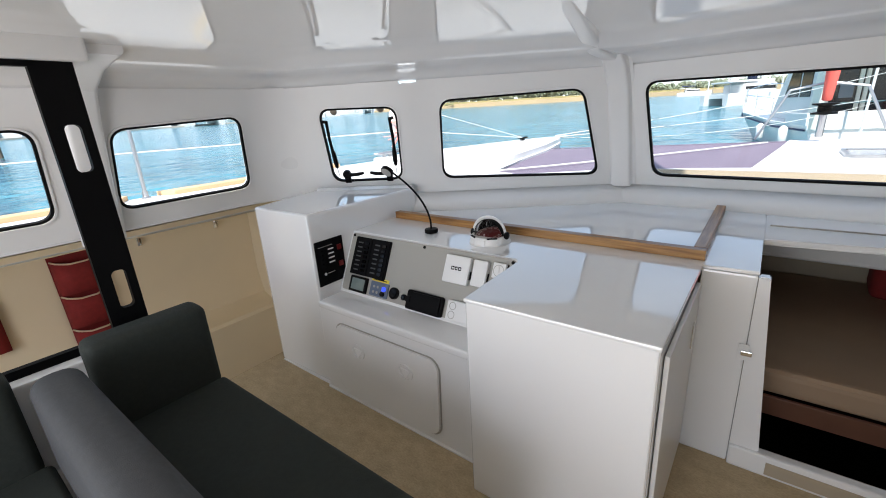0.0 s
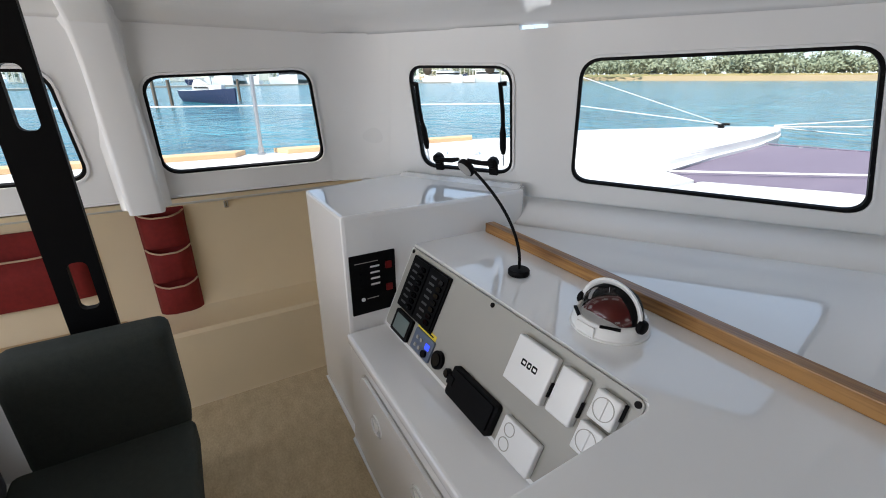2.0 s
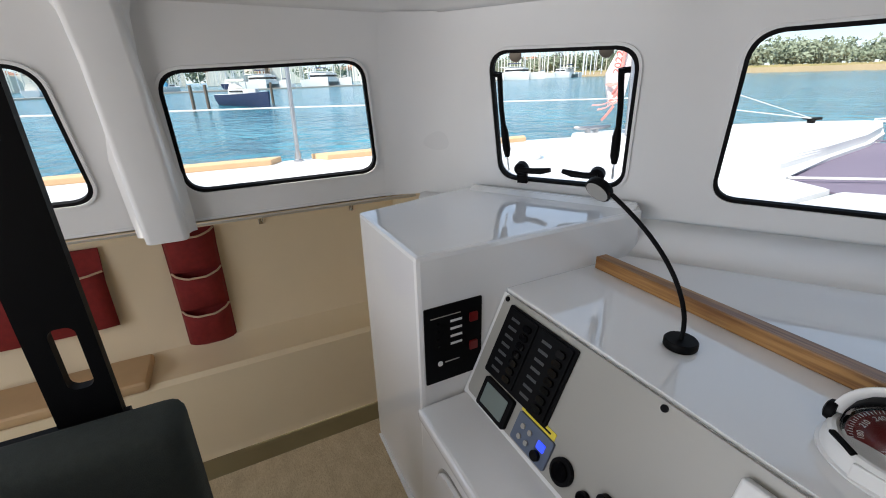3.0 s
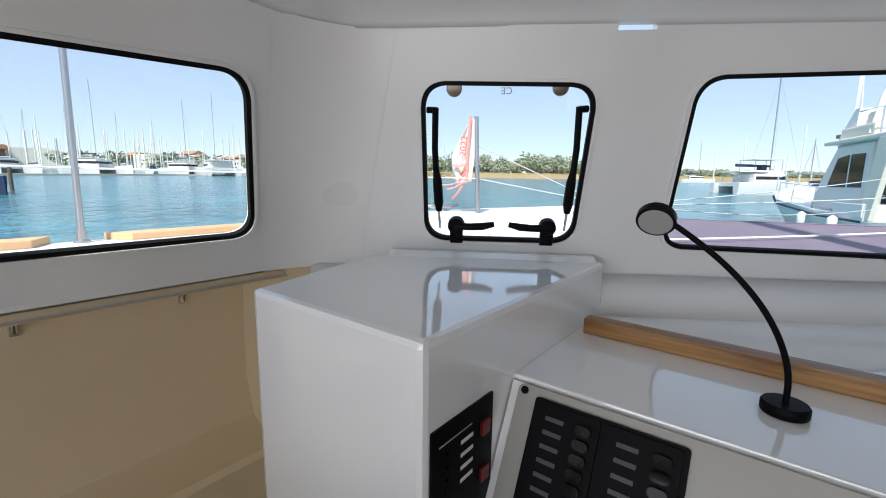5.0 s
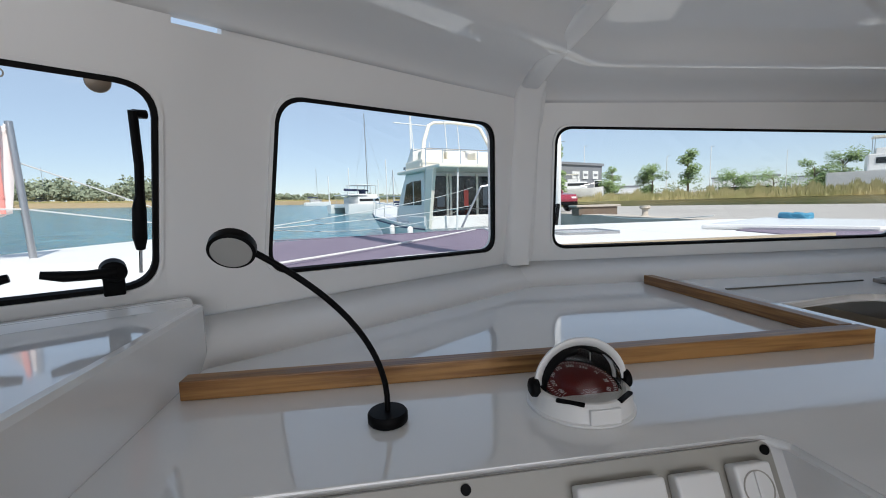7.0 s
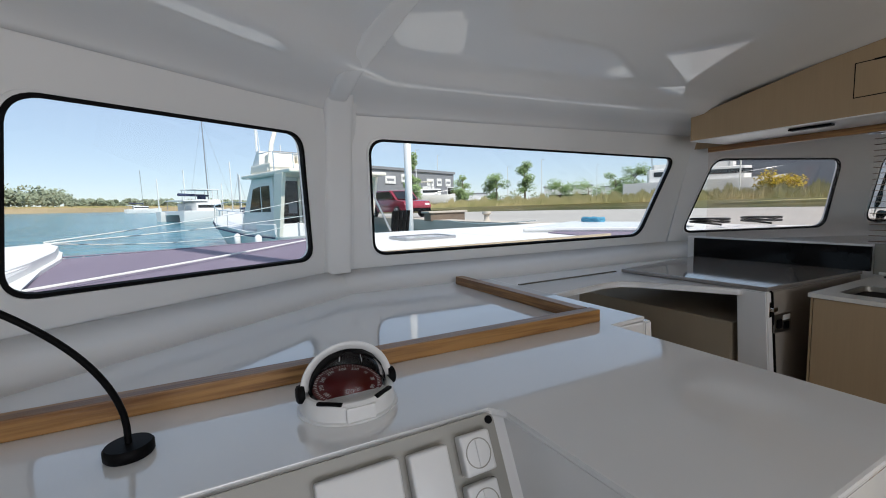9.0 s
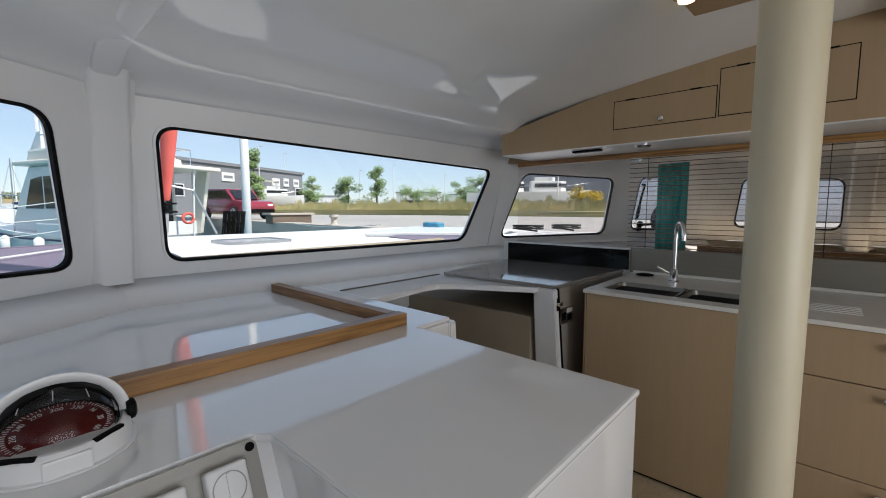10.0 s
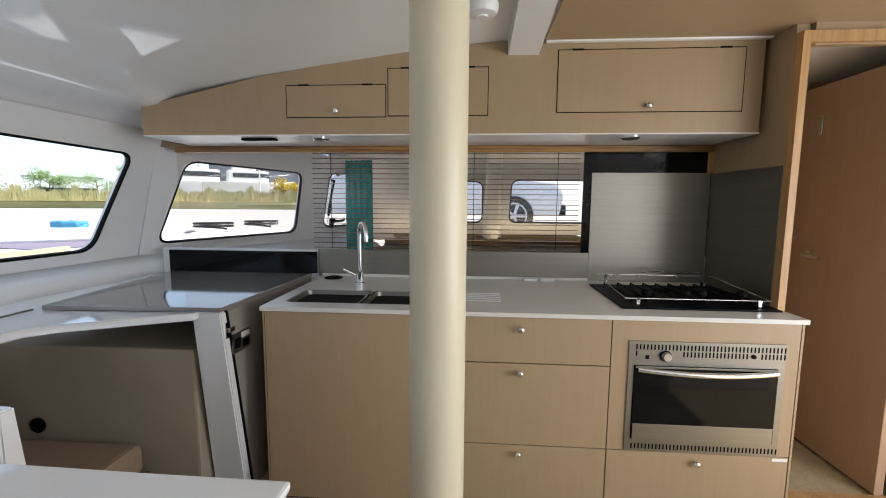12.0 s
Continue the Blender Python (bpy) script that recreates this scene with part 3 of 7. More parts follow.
part("edge_strip", hexa([(0.829, 1.952, 0), (0.834, 1.952, 0), (0.834, 1.98, 0), (0.829, 1.98, 0)], [(0.684, 1.952, TOP), (0.689, 1.952, TOP), (0.689, 1.98, TOP), (0.684, 1.98, TOP)]), BLACK, fridge, "black edge strip")
part("backsplash", box(1.49, 1.51, 1.88, 2.80, TOP + 0.018, 1.035, 0.002), BLACK_GLOSS, fridge, "low glossy black backsplash")

# ---- post, sofa, port side ----
tagged(part("mast_post", lathe([(0.081, 0.0), (0.081, 2.14)], 48, Matrix.Translation((0.25, 1.05, 0))), MAST, smooth=True, angle=40), "cream painted round compression post", "post")
bench = thing("helm_bench", (-1.4, 0.5, 0), "charcoal upholstered bench with side cushion", "sofa")
part("base", box(-2.2, -0.62, -1.2, 0.76, 0.0, 0.30, 0.01), GEL_FLAT, bench)
part("seat", box(-2.07, -0.6, 0.33, 0.815, 0.30, 0.42, 0.03, 4), FABRIC, bench, smooth=True, angle=50)
part("side_cushion", box(-2.2, -2.055, 0.372, 0.805, 0.37, 0.785, 0.045, 4), FABRIC, bench, smooth=True, angle=50)
part("backrest", box(-2.05, -0.6, 0.195, 0.345, 0.38, 0.765, 0.07, 6), FABRIC_L, bench, smooth=True, angle=60)
part("rear_seat", box(-2.07, -0.6, -1.2, 0.19, 0.30, 0.42, 0.03, 4), FABRIC, bench, smooth=True)
part("rear_side_cushion", box(-2.2, -2.055, -1.1, 0.17, 0.37, 0.785, 0.045, 4), FABRIC, bench, smooth=True)
pd = thing("port_divider", (-2.29, 0, 0), "white half bulkhead with a black framed glass screen", "partition", kind="structure")
part("half_wall", box(-2.32, -2.21, -1.7, 0.68, 0.0, 0.68, 0.01), GEL_FLAT, pd)
part("bottom_rail", box(-2.30, -2.27, -1.7, 0.665, 0.68, 0.715), BLACK, pd, "black frame rail")
mpost = basis((-2.285, 0.517, 0.69), (0, 1, 0), (0, 0, 1))
part("slotted_post", slab([(0, 0), (0.132, 0), (0.132, 1.097), (0, 1.097)], [rr(0.047, 0.12, 0.1, 0.288, 0.02), rr(0.047, 0.697, 0.1, 0.876, 0.02)], 0.03, mpost), BLACK, pd, "black slotted post")
part("top_rail", box(-2.30, -2.27, -1.7, 0.516, 1.765, 1.785), BLACK, pd)
hull = thing("wall_port_hull", (-3.2, 0, 0), "cream hull side liner with a bunk ledge", "wall", kind="structure")
b = bmesh.new()
prof = [(-2.70, -0.052), (-2.73, -0.56), (-3.44, -0.56), (-3.47, -0.52), (-3.50, -0.02), (-3.53, 0.0), (-3.74, -0.03), (-3.84, 0.02), (-3.89, 0.22), (-3.89, 0.50), (-3.86, 0.84), (-3.47, 0.85), (-3.40, 0.97), (-3.045, 0.984)]
rings = [[b.verts.new((x, y, z)) for x, z in prof] for y in (-1.7, 2.0)]
for j in range(len(prof) - 1):
    b.faces.new((rings[0][j], rings[0][j + 1], rings[1][j + 1], rings[1][j]))
part("liner", b, CREAM, hull, smooth=True, angle=40)
part("hull_sole", box(-3.44, -2.735, -1.7, 2.0, -0.559, -0.548), material("olive_hull_sole", (0.20, 0.165, 0.085), 0.5, var=0.1, scale=6), hull, "olive brown cabin sole below the step")
part("hull_bulkhead", box(-3.95, -2.70, 2.0, 2.02, -0.60, 0.985), CREAM, hull)

# ---- galley: bulkhead, cabinet, worktop ----
DX, GX = 1.52, 0.765
div = thing("wall_starboard_divider", (DX, 1, 0), "galley bulkhead with a long smoked glass pane", "wall", kind="structure")
part("bulkhead", box(DX, DX + 0.03, -0.40, 2.86, 0.0, 1.043), GEL_FLAT, div)
part("bulkhead_top", box(DX, DX + 0.03, -0.40, 2.86, 1.652, 2.0), BEECH, div)
sp = part("smoked_glass", box(DX + 0.008, DX + 0.014, 0.33, 2.74, 1.043, 1.652), SMOKED, div, "long smoked glass pane")
sp.visible_shadow = False
part("black_glass", box(DX + 0.004, DX + 0.02, -0.36, 0.33, 1.043, 1.652), BLACK_GLOSS, div, "black opaque glass")
part("trim", box(DX - 0.02, DX + 0.006, -0.35, 2.73, 1.618, 1.652, 0.003), OAK_Y, div, "oak trim")
part("side_trim", box(DX - 0.02, DX + 0.006, -0.358, -0.335, 1.50, 1.617, 0.003), OAK_Z, div, "oak trim")
part("steel_backsplash", box(DX - 0.006, DX - 0.001, 0.29, 1.875, 0.89, 1.05), STEEL, div, "brushed steel strip")
part("steel_panel", box(DX - 0.008, DX - 0.001, -0.352, 0.289, 0.89, 1.505, 0.001), STEEL, div, "tall brushed steel heat panel")
for j in range(20):
    part("slat", box(DX + 0.035, DX + 0.055, 0.345, 1.915, 1.055 + j * 0.0295, 1.0585 + j * 0.0295), SLAT, div)
for y in (0.47, 0.95, 1.80):
    part("blind_cord", tube([(DX + 0.03, y, 1.05), (DX + 0.03, y, 1.65)], 0.002, 6), BLACK, div)

galley = thing("galley_cabinet", (1.2, 0.75, 0), "beige wood laminate galley cabinet with drawers and oven", "cabinet")
part("carcass", box(GX + 0.02, DX - 0.01, -0.343, 1.838, 0.0, 0.867), BLACK, galley, "dark carcass behind the fronts")
part("end_panel", box(GX, DX - 0.01, -0.352, -0.3435, 0.0, 0.8695), BEECH, galley)
part("sink_side_panel", box(GX, DX - 0.01, 1.8385, 1.846, 0.0, 0.8695), BEECH, galley)
KNOB = lathe([(0.005, 0), (0.005, 0.012), (0.013, 0.015), (0.015, 0.021), (0.011, 0.027), (0.004, 0.029)], 16, basis((0, 0, 0), (0, 1, 0), (0, 0, 1)) @ Matrix.Identity(4))
knob_mesh = bpy.data.meshes.new("knob")
bmesh.ops.transform(KNOB, matrix=Matrix.Rotation(radians(180), 4, "Z"), verts=KNOB.verts)
for f in KNOB.faces:
    f.smooth = True
KNOB.to_mesh(knob_mesh)
KNOB.free()
knob_mesh.materials.append(CHROME)


def knob(parent, p):
    k = new("knob", knob_mesh)
    k.matrix_world = Matrix.Translation(p)
    k.parent, k.matrix_parent_inverse = parent, parent.matrix_basis.inverted()
    return k


for name, y0, y1, z0, z1, ky, kz in (("door", 0.986, 1.836, 0.02, 0.868, 1.10, 0.78), ("drawer", 0.386, 0.982, 0.675, 0.868, 0.75, 0.84 - 0.02), ("drawer", 0.386, 0.982, 0.317, 0.671, 0.75, 0.634), ("drawer", 0.386, 0.982, 0.02, 0.313, 0.75, 0.28), ("drawer", -0.338, 0.382, 0.02, 0.313, 0.025, 0.276)):
    d_ = part(name, box(GX - 0.002, GX + 0.016, y0, y1, z0, z1, 0.0015, 1), BEECH, galley)
    knob(galley, (GX - 0.002, ky, kz))
part("oven_surround", slab([(0, 0), (0.72, 0), (0.72, 0.551), (0, 0.551)], [[(0.07, 0.005), (0.66, 0.005), (0.66, 0.46), (0.07, 0.46)]], 0.018, basis((GX - 0.002, 0.382, 0.317), (0, -1, 0), (0, 0, 1))), BEECH, galley)
part("plate", box(GX - 0.0035, GX - 0.0018, -0.334, -0.275, 0.296, 0.308), WHITE_PLASTIC, galley, "small pale label plate")

# worktop with a cut-out for the sink
wt = thing("galley_worktop", (1.2, 0.75, 0.86), "off-white galley worktop with a steel double sink", "worktop")
sx0, sx1, sy0, sy1 = 0.85, 1.115, 1.10, 1.785
part("slab", slab([(GX - 0.012, -0.36), (DX - 0.007, -0.36), (DX - 0.007, 1.852), (GX - 0.012, 1.852)], [rr(sx0, sy0, sx1, sy1, 0.03)], 0.018, Matrix.Translation((0, 0, 0.889))), COUNTER, wt)
part("upstand", box(DX - 0.02, DX - 0.0065, 0.29, 1.85, 0.8895, 0.905, 0.003), COUNTER, wt)
for y0, y1 in ((sy0 + 0.004, (sy0 + sy1) / 2 - 0.012), ((sy0 + sy1) / 2 + 0.012, sy1 - 0.004)):
    b = bmesh.new()
    loops = []
    for inset, z in ((-0.006, 0.8895), (0.004, 0.887), (0.012, 0.80), (0.03, 0.755)):
        loops.append([b.verts.new((x, y, z)) for x, y in rr(sx0 + inset, y0 + inset, sx1 - inset, y1 - inset, 0.028)])
    for A, B in zip(loops, loops[1:]):
        for k in range(len(A)):
            b.faces.new((A[k], A[(k + 1) % len(A)], B[(k + 1) % len(A)], B[k]))
    b.faces.new(loops[-1])
    bowl = part("sink_bowl", b, STEEL, wt, "brushed steel bowl", smooth=True, angle=50)
for k in range(5):
    part("drain_groove", box(0.95 + 0.04 * k, 0.955 + 0.04 * k, 0.82, 1.05, 0.8885, 0.8905), GEL_FLAT, wt)
tap = thing("kitchen_tap", (1.284, 1.56, 0.889), "chrome swan-neck kitchen tap", "tap")
part("tap_base", lathe([(0.026, 0), (0.026, 0.008), (0.02, 0.012), (0.02, 0.07), (0.013, 0.075)], 20, Matrix.Translation((1.284, 1.56, 0.8895))), CHROME, tap, smooth=True, angle=40)
sp_ = [(1.284, 1.56, 0.96), (1.284, 1.56, 1.10), (1.282, 1.559, 1.15)] + [Vector((1.284, 1.56, 1.15)) + Vector((-0.045, -0.03, 0)) * (1 - math.cos(a)) + Vector((0, 0, 0.075)) * math.sin(a) for a in [math.pi * j / 12 for j in range(1, 13)]] + [(1.194, 1.5, 1.13)]
part("spout", tube(sp_, 0.0115, 14), CHROME, tap, smooth=True, angle=60)
part("lever", tube([(1.275, 1.585, 0.94), (1.25, 1.64, 0.975)], [0.009, 0.006], 10), CHROME, tap, smooth=True, angle=60)
tagged(part("sink_plug", lathe([(0.05, 0), (0.052, 0.006), (0.03, 0.012), (0.012, 0.014)], 24, Matrix.Translation((1.44, 1.76, 0.8895))), BLACK, smooth=True, angle=40), "black rubber sink plug on the worktop", "plug")
sock_lbl = "small white plug socket on the worktop"
for y in (0.62, 0.525):
    tagged(part("wall_socket", box(1.455, 1.497, y - 0.036, y + 0.036, 0.8895, 0.905, 0.005), WHITE_PLASTIC), sock_lbl, "socket", "worktop sockets")

# ---- oven ----
oven = thing("oven", (GX, 0.015, 0.32), "brushed steel built-in oven with dark glass door", "oven")
part("fascia", slab(rr(0, 0, 0.602, 0.468, 0.004), [[(0.022, 0.052), (0.578, 0.052), (0.578, 0.368), (0.022, 0.368)]], 0.014, basis((GX - 0.008, 0.315, 0.318), (0, -1, 0), (0, 0, 1))), STEEL, oven)
part("cavity", box(GX + 0.006, GX + 0.012, -0.265, 0.295, 0.365, 0.69), BLACK, oven)
od = part("oven_door", slab(rr(0, 0, 0.552, 0.314, 0.004), [], 0.012, basis((GX - 0.013, 0.291, 0.371), (0, -1, 0), (0, 0, 1))), BLACK_GLOSS, oven, "dark glass door")
part("lower_strip", box(GX - 0.016, GX - 0.0128, -0.258, 0.288, 0.372, 0.44, 0.001), STEEL, od, "steel strip")
part("upper_strip", box(GX - 0.016, GX - 0.0128, -0.258, 0.288, 0.676, 0.684, 0.001), STEEL, od, "steel strip")
part("oven_handle", tube(arc((GX - 0.02, 0.28, 0.672), (GX - 0.085, 0.015, 0.662), (GX - 0.02, -0.252, 0.672), 20), 0.011, 12), CHROME, od, smooth=True, angle=60)
slot_bm = box(-0.0004, 0.0004, -0.003, 0.003, -0.011, 0.011)
slot_mesh = bpy.data.meshes.new("vent_slot")
slot_bm.to_mesh(slot_mesh)
slot_bm.free()
slot_mesh.materials.append(BLACK)
for z, skip in ((0.762, False), (0.735, True), (0.34, False)):
    y = 0.30
    while y > -0.268:
        y -= 0.0142
        if skip and (0.11 < y < 0.285 or -0.185 < y < -0.145):
            continue
        s_ = new("vent_slot", slot_mesh)
        s_.matrix_basis = Matrix.Translation((GX - 0.0082, y, z))
        s_.parent, s_.matrix_parent_inverse = oven, oven.matrix_basis.inverted()
part("control_knob", lathe([(0.019, 0), (0.019, 0.014), (0.015, 0.022)], 20, basis((GX - 0.008, 0.172, 0.727), (0, 0, 1), (0, 1, 0))), CHROME, oven, smooth=True, angle=40)
part("knob_ring", lathe([(0.023, 0), (0.023, 0.004)], 20, basis((GX - 0.008, 0.172, 0.727), (0, 0, 1), (0, 1, 0))), BLACK, oven)
part("spark_button", lathe([(0.009, 0), (0.008, 0.007)], 16, basis((GX - 0.008, -0.164, 0.735), (0, 0, 1), (0, 1, 0))), BLACK, oven)
part("marking", box(GX - 0.0088, GX - 0.0079, 0.235, 0.25, 0.712, 0.728), BLACK, oven)

# ---- hob ----
hob = thing("gas_hob", (1.1, 0, 0.889), "black gas hob with wire pan rails", "hob")
part("plate", prism([(0.865, 0.312), (0.865, -0.335), (1.38, -0.335), (1.38, 0.312)], 0.8893, 0.897, 0.002), BLACK, hob)
for j in range(9):
    y = 0.24 - 0.065 * j
    part("grate_bar", tube([(0.96, y, 0.897), (0.965, y, 0.912), (1.34, y, 0.912), (1.345, y, 0.897)], 0.004, 6), BLACK, hob)
for x, y in ((1.07, 0.14), (1.07, -0.17), (1.25, -0.02)):
    part("burner", lathe([(0.045, 0), (0.045, 0.008), (0.03, 0.012)], 20, Matrix.Translation((x, y, 0.897))), BLACK, hob)
for y in (0.17, 0.0, -0.07, -0.24):
    part("hob_knob", lathe([(0.007, -0.0148), (0.007, 0.012), (0.018, 0.015), (0.022, 0.024), (0.021, 0.032), (0.015, 0.041), (0.004, 0.044)], 16, Matrix.Translation((0.985, y, 0.912))), BLACK, hob, smooth=True, angle=50)
for x, z in ((0.90, 0.928), (1.36, 0.955)):
    part("wire_rail", tube([(x, 0.29, z), (x, -0.31, z)], 0.0026, 8), CHROME, hob)
    for y in (0.235, -0.265):
        part("rail_post", box(x - 0.003, x + 0.003, y - 0.008, y + 0.008, 0.8972, z + 0.003, 0.0015, 1), CHROME, hob)
for y in (0.29, -0.31):
    part("wire_rail", tube([(0.90, y, 0.928), (1.36, y, 0.955)], 0.0026, 8), CHROME, hob)
# bent wire pan clamps hooked over the back and the fore rail
for x, y, a, n in ((1.355, 0.06, -160, 0.15), (1.355, -0.13, -165, 0.13), (1.19, 0.285, -130, 0.15)):
    m = Matrix.Translation((x, y, 0.953 if x > 1.3 else 0.945)) @ Matrix.Rotation(radians(a + 90), 4, "Z")
    part("pan_clamp", tube([m @ Vector(p) for p in ((0, 0, -0.01), (0.004, 0, 0.006), (0.02, 0.012, 0.012), (n * 0.6, 0.016, 0.014), (n, 0.012, 0.016), (n + 0.01, 0, 0.018), (n, -0.012, 0.016), (n * 0.5, -0.016, 0.022), (0.03, -0.014, 0.03))], 0.0024, 8), CHROME, hob, "bent steel wire")

# ---- wall cupboards, down lights ----
CX = 1.12
cup = thing("wall_cupboards", (1.3, 1.0, 1.66), "beige wood wall cupboards under the cabin ceiling", "cabinet")
cface = bmesh.new()
prism([(-0.335, 1.66), (2.615, 1.66), (2.615, 1.80), (2.0, 1.935), (1.4, 2.03), (0.7, 2.09), (-0.335, 2.115)], 0, DX - CX - 0.002, bm=cface, m=Matrix(((0, 0, 1, CX), (1, 0, 0, 0), (0, 1, 0, 0), (0, 0, 0, 1))))
part("body", cface, BEECH_H, cup)
part("underside", box(CX - 0.004, DX - 0.022, -0.338, 2.61, 1.654, 1.6595), GEL_FLAT, cup)
for y0, y1, z0, z1, ky in ((1.375, 1.868, 1.738, 1.893, 1.617), (0.888, 1.368, 1.742, 1.966, None), (-0.256, 0.573, 1.752, 2.035, 0.16)):
    g = bmesh.new()
    for a, b_, c, d_ in ((y0, y1, z0, z0 + 0.004), (y0, y1, z1 - 0.004, z1), (y0, y0 + 0.004, z0, z1), (y1 - 0.004, y1, z0, z1)):
        box(CX - 0.0012, CX + 0.001, a, b_, c, d_, bm=g)
    part("door_gap", g, BLACK, cup, "narrow dark joint round the door")
    part("door", box(CX - 0.003, CX + 0.001, y0 + 0.004, y1 - 0.004, z0 + 0.004, z1 - 0.004, 0.001, 1), BEECH_H, cup)
    for hy in (y0 + 0.09, y1 - 0.09):
        part("hinge", box(CX - 0.005, CX - 0.001, hy - 0.025, hy + 0.025, z1 - 0.006, z1 + 0.002), BLACK, cup)
    if ky:
        knob(cup, (CX - 0.003, ky, z0 + 0.028))
for y in (1.73, 0.20):
    dl = tagged(part("downlight", lathe([(0.042, 0), (0.042, -0.006), (0.034, -0.012), (0.012, -0.013)], 24, Matrix.Translation((1.2, y, 1.6535))), CHROME, smooth=True, angle=40), "flush chrome down light under the cupboards", "lamp", "cupboard down lights")
tagged(part("reading_light", box(1.18, 1.22, 1.96, 2.14, 1.641, 1.6535, 0.006), BLACK), "slim black strip light under the cupboards", "lamp")

# ---- galley end wall, doorway and open door ----
ew = thing("wall_galley_end", (1.2, -0.37, 0), "wooden galley end wall beside the doorway", "wall", kind="structure")
part("end_wall", box(0.975, DX + 0.168, -0.41, -0.361, 0.0, 2.12), BEECH, ew)
part("steel_side", box(0.98, DX - 0.009, -0.3605, -0.356, 0.89, 1.50), STEEL, ew, "dark brushed steel side panel")
part("over_door", box(0.955, 0.985, -1.75, -0.42, 1.98, 2.15), BEECH, ew)
part("wall_beyond", box(0.955, 0.985, -1.75, -0.99, 0.0, 1.98), BEECH, ew)
dr = thing("door_1", (0.95, -0.7, 0), "beige wooden door standing open in an oak frame", "door", kind="structure")
part("door_frame", slab([(-0.362, 0), (-0.362, 2.03), (-1.03, 2.03), (-1.03, 0)][::-1], [[(-0.392, 0.02), (-0.98, 0.02), (-0.98, 1.985), (-0.392, 1.985)]], 0.05, Matrix(((0, 0, 1, 0.985), (1, 0, 0, 0), (0, 1, 0, 0), (0, 0, 0, 1)))), OAK_Z, dr, "pale oak frame")
leaf = part("door_leaf", box(0.99, 1.66, -0.935, -0.895, 0.015, 1.965, 0.003), material("rose_beige_door", (0.46, 0.305, 0.20), 0.45, scale=9, stretch=(14, 14, 0.7), dark=(0.43, 0.28, 0.18), bump=0.03), dr)
part("handle_rose", lathe([(0.026, 0), (0.026, 0.008)], 20, Matrix.Translation((1.5, -0.895, 1.06)) @ Matrix.Rotation(radians(-90), 4, "X")), CHROME, leaf, smooth=True, angle=40)
part("handle_lever", tube([(1.5, -0.89, 1.06), (1.5, -0.85, 1.06), (1.485, -0.845, 1.06), (1.37, -0.845, 1.058)], 0.011, 10), CHROME, leaf, smooth=True, angle=60)
part("hook_plate", box(1.49, 1.515, -0.8955, -0.885, 1.70, 1.80, 0.004), CHROME, leaf)
part("passage_wall", box(DX + 0.17, DX + 0.21, -2.4, -0.41, 0.0, 2.15), BEECH, ew)
part("passage_end", box(0.96, 1.688, -1.79, -1.75, 0.0, 2.15), GEL_FLAT, ew)

# ceiling things near the post
ch = thing("ceiling_lamp_panel", (0.4, 1.3, 2.1), "beige ceiling panel with a lit round lamp", "lamp")
part("panel", box(0.0, 0.62, 1.16, 1.475, 2.045, 2.075, 0.004), BEECH, ch)
part("lamp_ring", lathe([(0.04, 0), (0.042, -0.008), (0.034, -0.012)], 24, Matrix.Translation((0.41, 1.36, 2.045))), CHROME, ch)
part("bulb", lathe([(0.028, 0), (0.026, -0.01), (0.012, -0.014)], 20, Matrix.Translation((0.41, 1.36, 2.0335))), glow("warm_bulb", (1.0, 0.72, 0.35), 6.0), ch, "glowing warm lamp")
det = thing("smoke_detector", (0.70, 0.93, 2.05), "round white smoke detector on the ceiling", "detector")
part("body", lathe([(0.06, 0), (0.06, -0.02), (0.052, -0.035), (0.03, -0.04)], 28, Matrix.Translation((0.70, 0.93, 2.055))), WHITE_PLASTIC, det, smooth=True, angle=40)
part("test_button", lathe([(0.022, 0), (0.02, -0.005)], 20, Matrix.Translation((0.70, 0.93, 2.0145))), WHITE_PLASTIC, det)
tagged(part("ceiling_panel", box(0.2, 1.09, -1.2, 0.635, 2.068, 2.082), BEECH_H), "beige wooden ceiling panel over the galley", "ceiling", kind="structure")
tagged(part("trim_panel_edge", box(1.09, 1.118, -0.35, 0.63, 2.06, 2.10, 0.005), GEL_FLAT), "white edge moulding above the cupboards", "trim", kind="structure")

# thermostat on the fridge front
th = thing("fridge_control", (0.75, 1.95, 0.73), "grey fridge control plate with switch", "switch")
tm = basis((0.71, 1.9545, 0.69), (1, -0.05, 0), (0, 0, 1))
part("plate", slab(rr(0, 0, 0.13, 0.085, 0.006), [], 0.005, tm @ Matrix.Translation((0, 0, 0.005))), STEEL, th)
part("dial", slab(rr(0.012, 0.02, 0.05, 0.062, 0.005), [], 0.004, tm @ Matrix.Translation((0, 0, 0.0085))), BLACK, th)
part("rocker", slab(rr(0.07, 0.012, 0.11, 0.045, 0.004), [], 0.004, tm @ Matrix.Translation((0, 0, 0.0085))), BLACK, th)
part("label", slab(rr(0.06, 0.055, 0.118, 0.078, 0.003), [], 0.003, tm @ Matrix.Translation((0, 0, 0.0075))), WHITE_PLASTIC, th)
for p, nm in (((-0.14, 1.9745, 0.55), "door_catch"), ((0.70, 1.9645, 0.80), "door_catch")):
    ca = thing(nm, p, "small chrome door catch on the well frame", "catch", "well door catches")
    part("plate", box(p[0] - 0.018, p[0] + 0.018, p[1] - 0.004, p[1] - 0.0005, p[2] - 0.035, p[2] + 0.035, 0.002), WHITE_PLASTIC if p[0] < 0 else CHROME, ca)
    part("bolt", box(p[0] - 0.008, p[0] + 0.03, p[1] - 0.016, p[1] - 0.0042, p[2] - 0.01, p[2] + 0.01, 0.003), CHROME, ca)

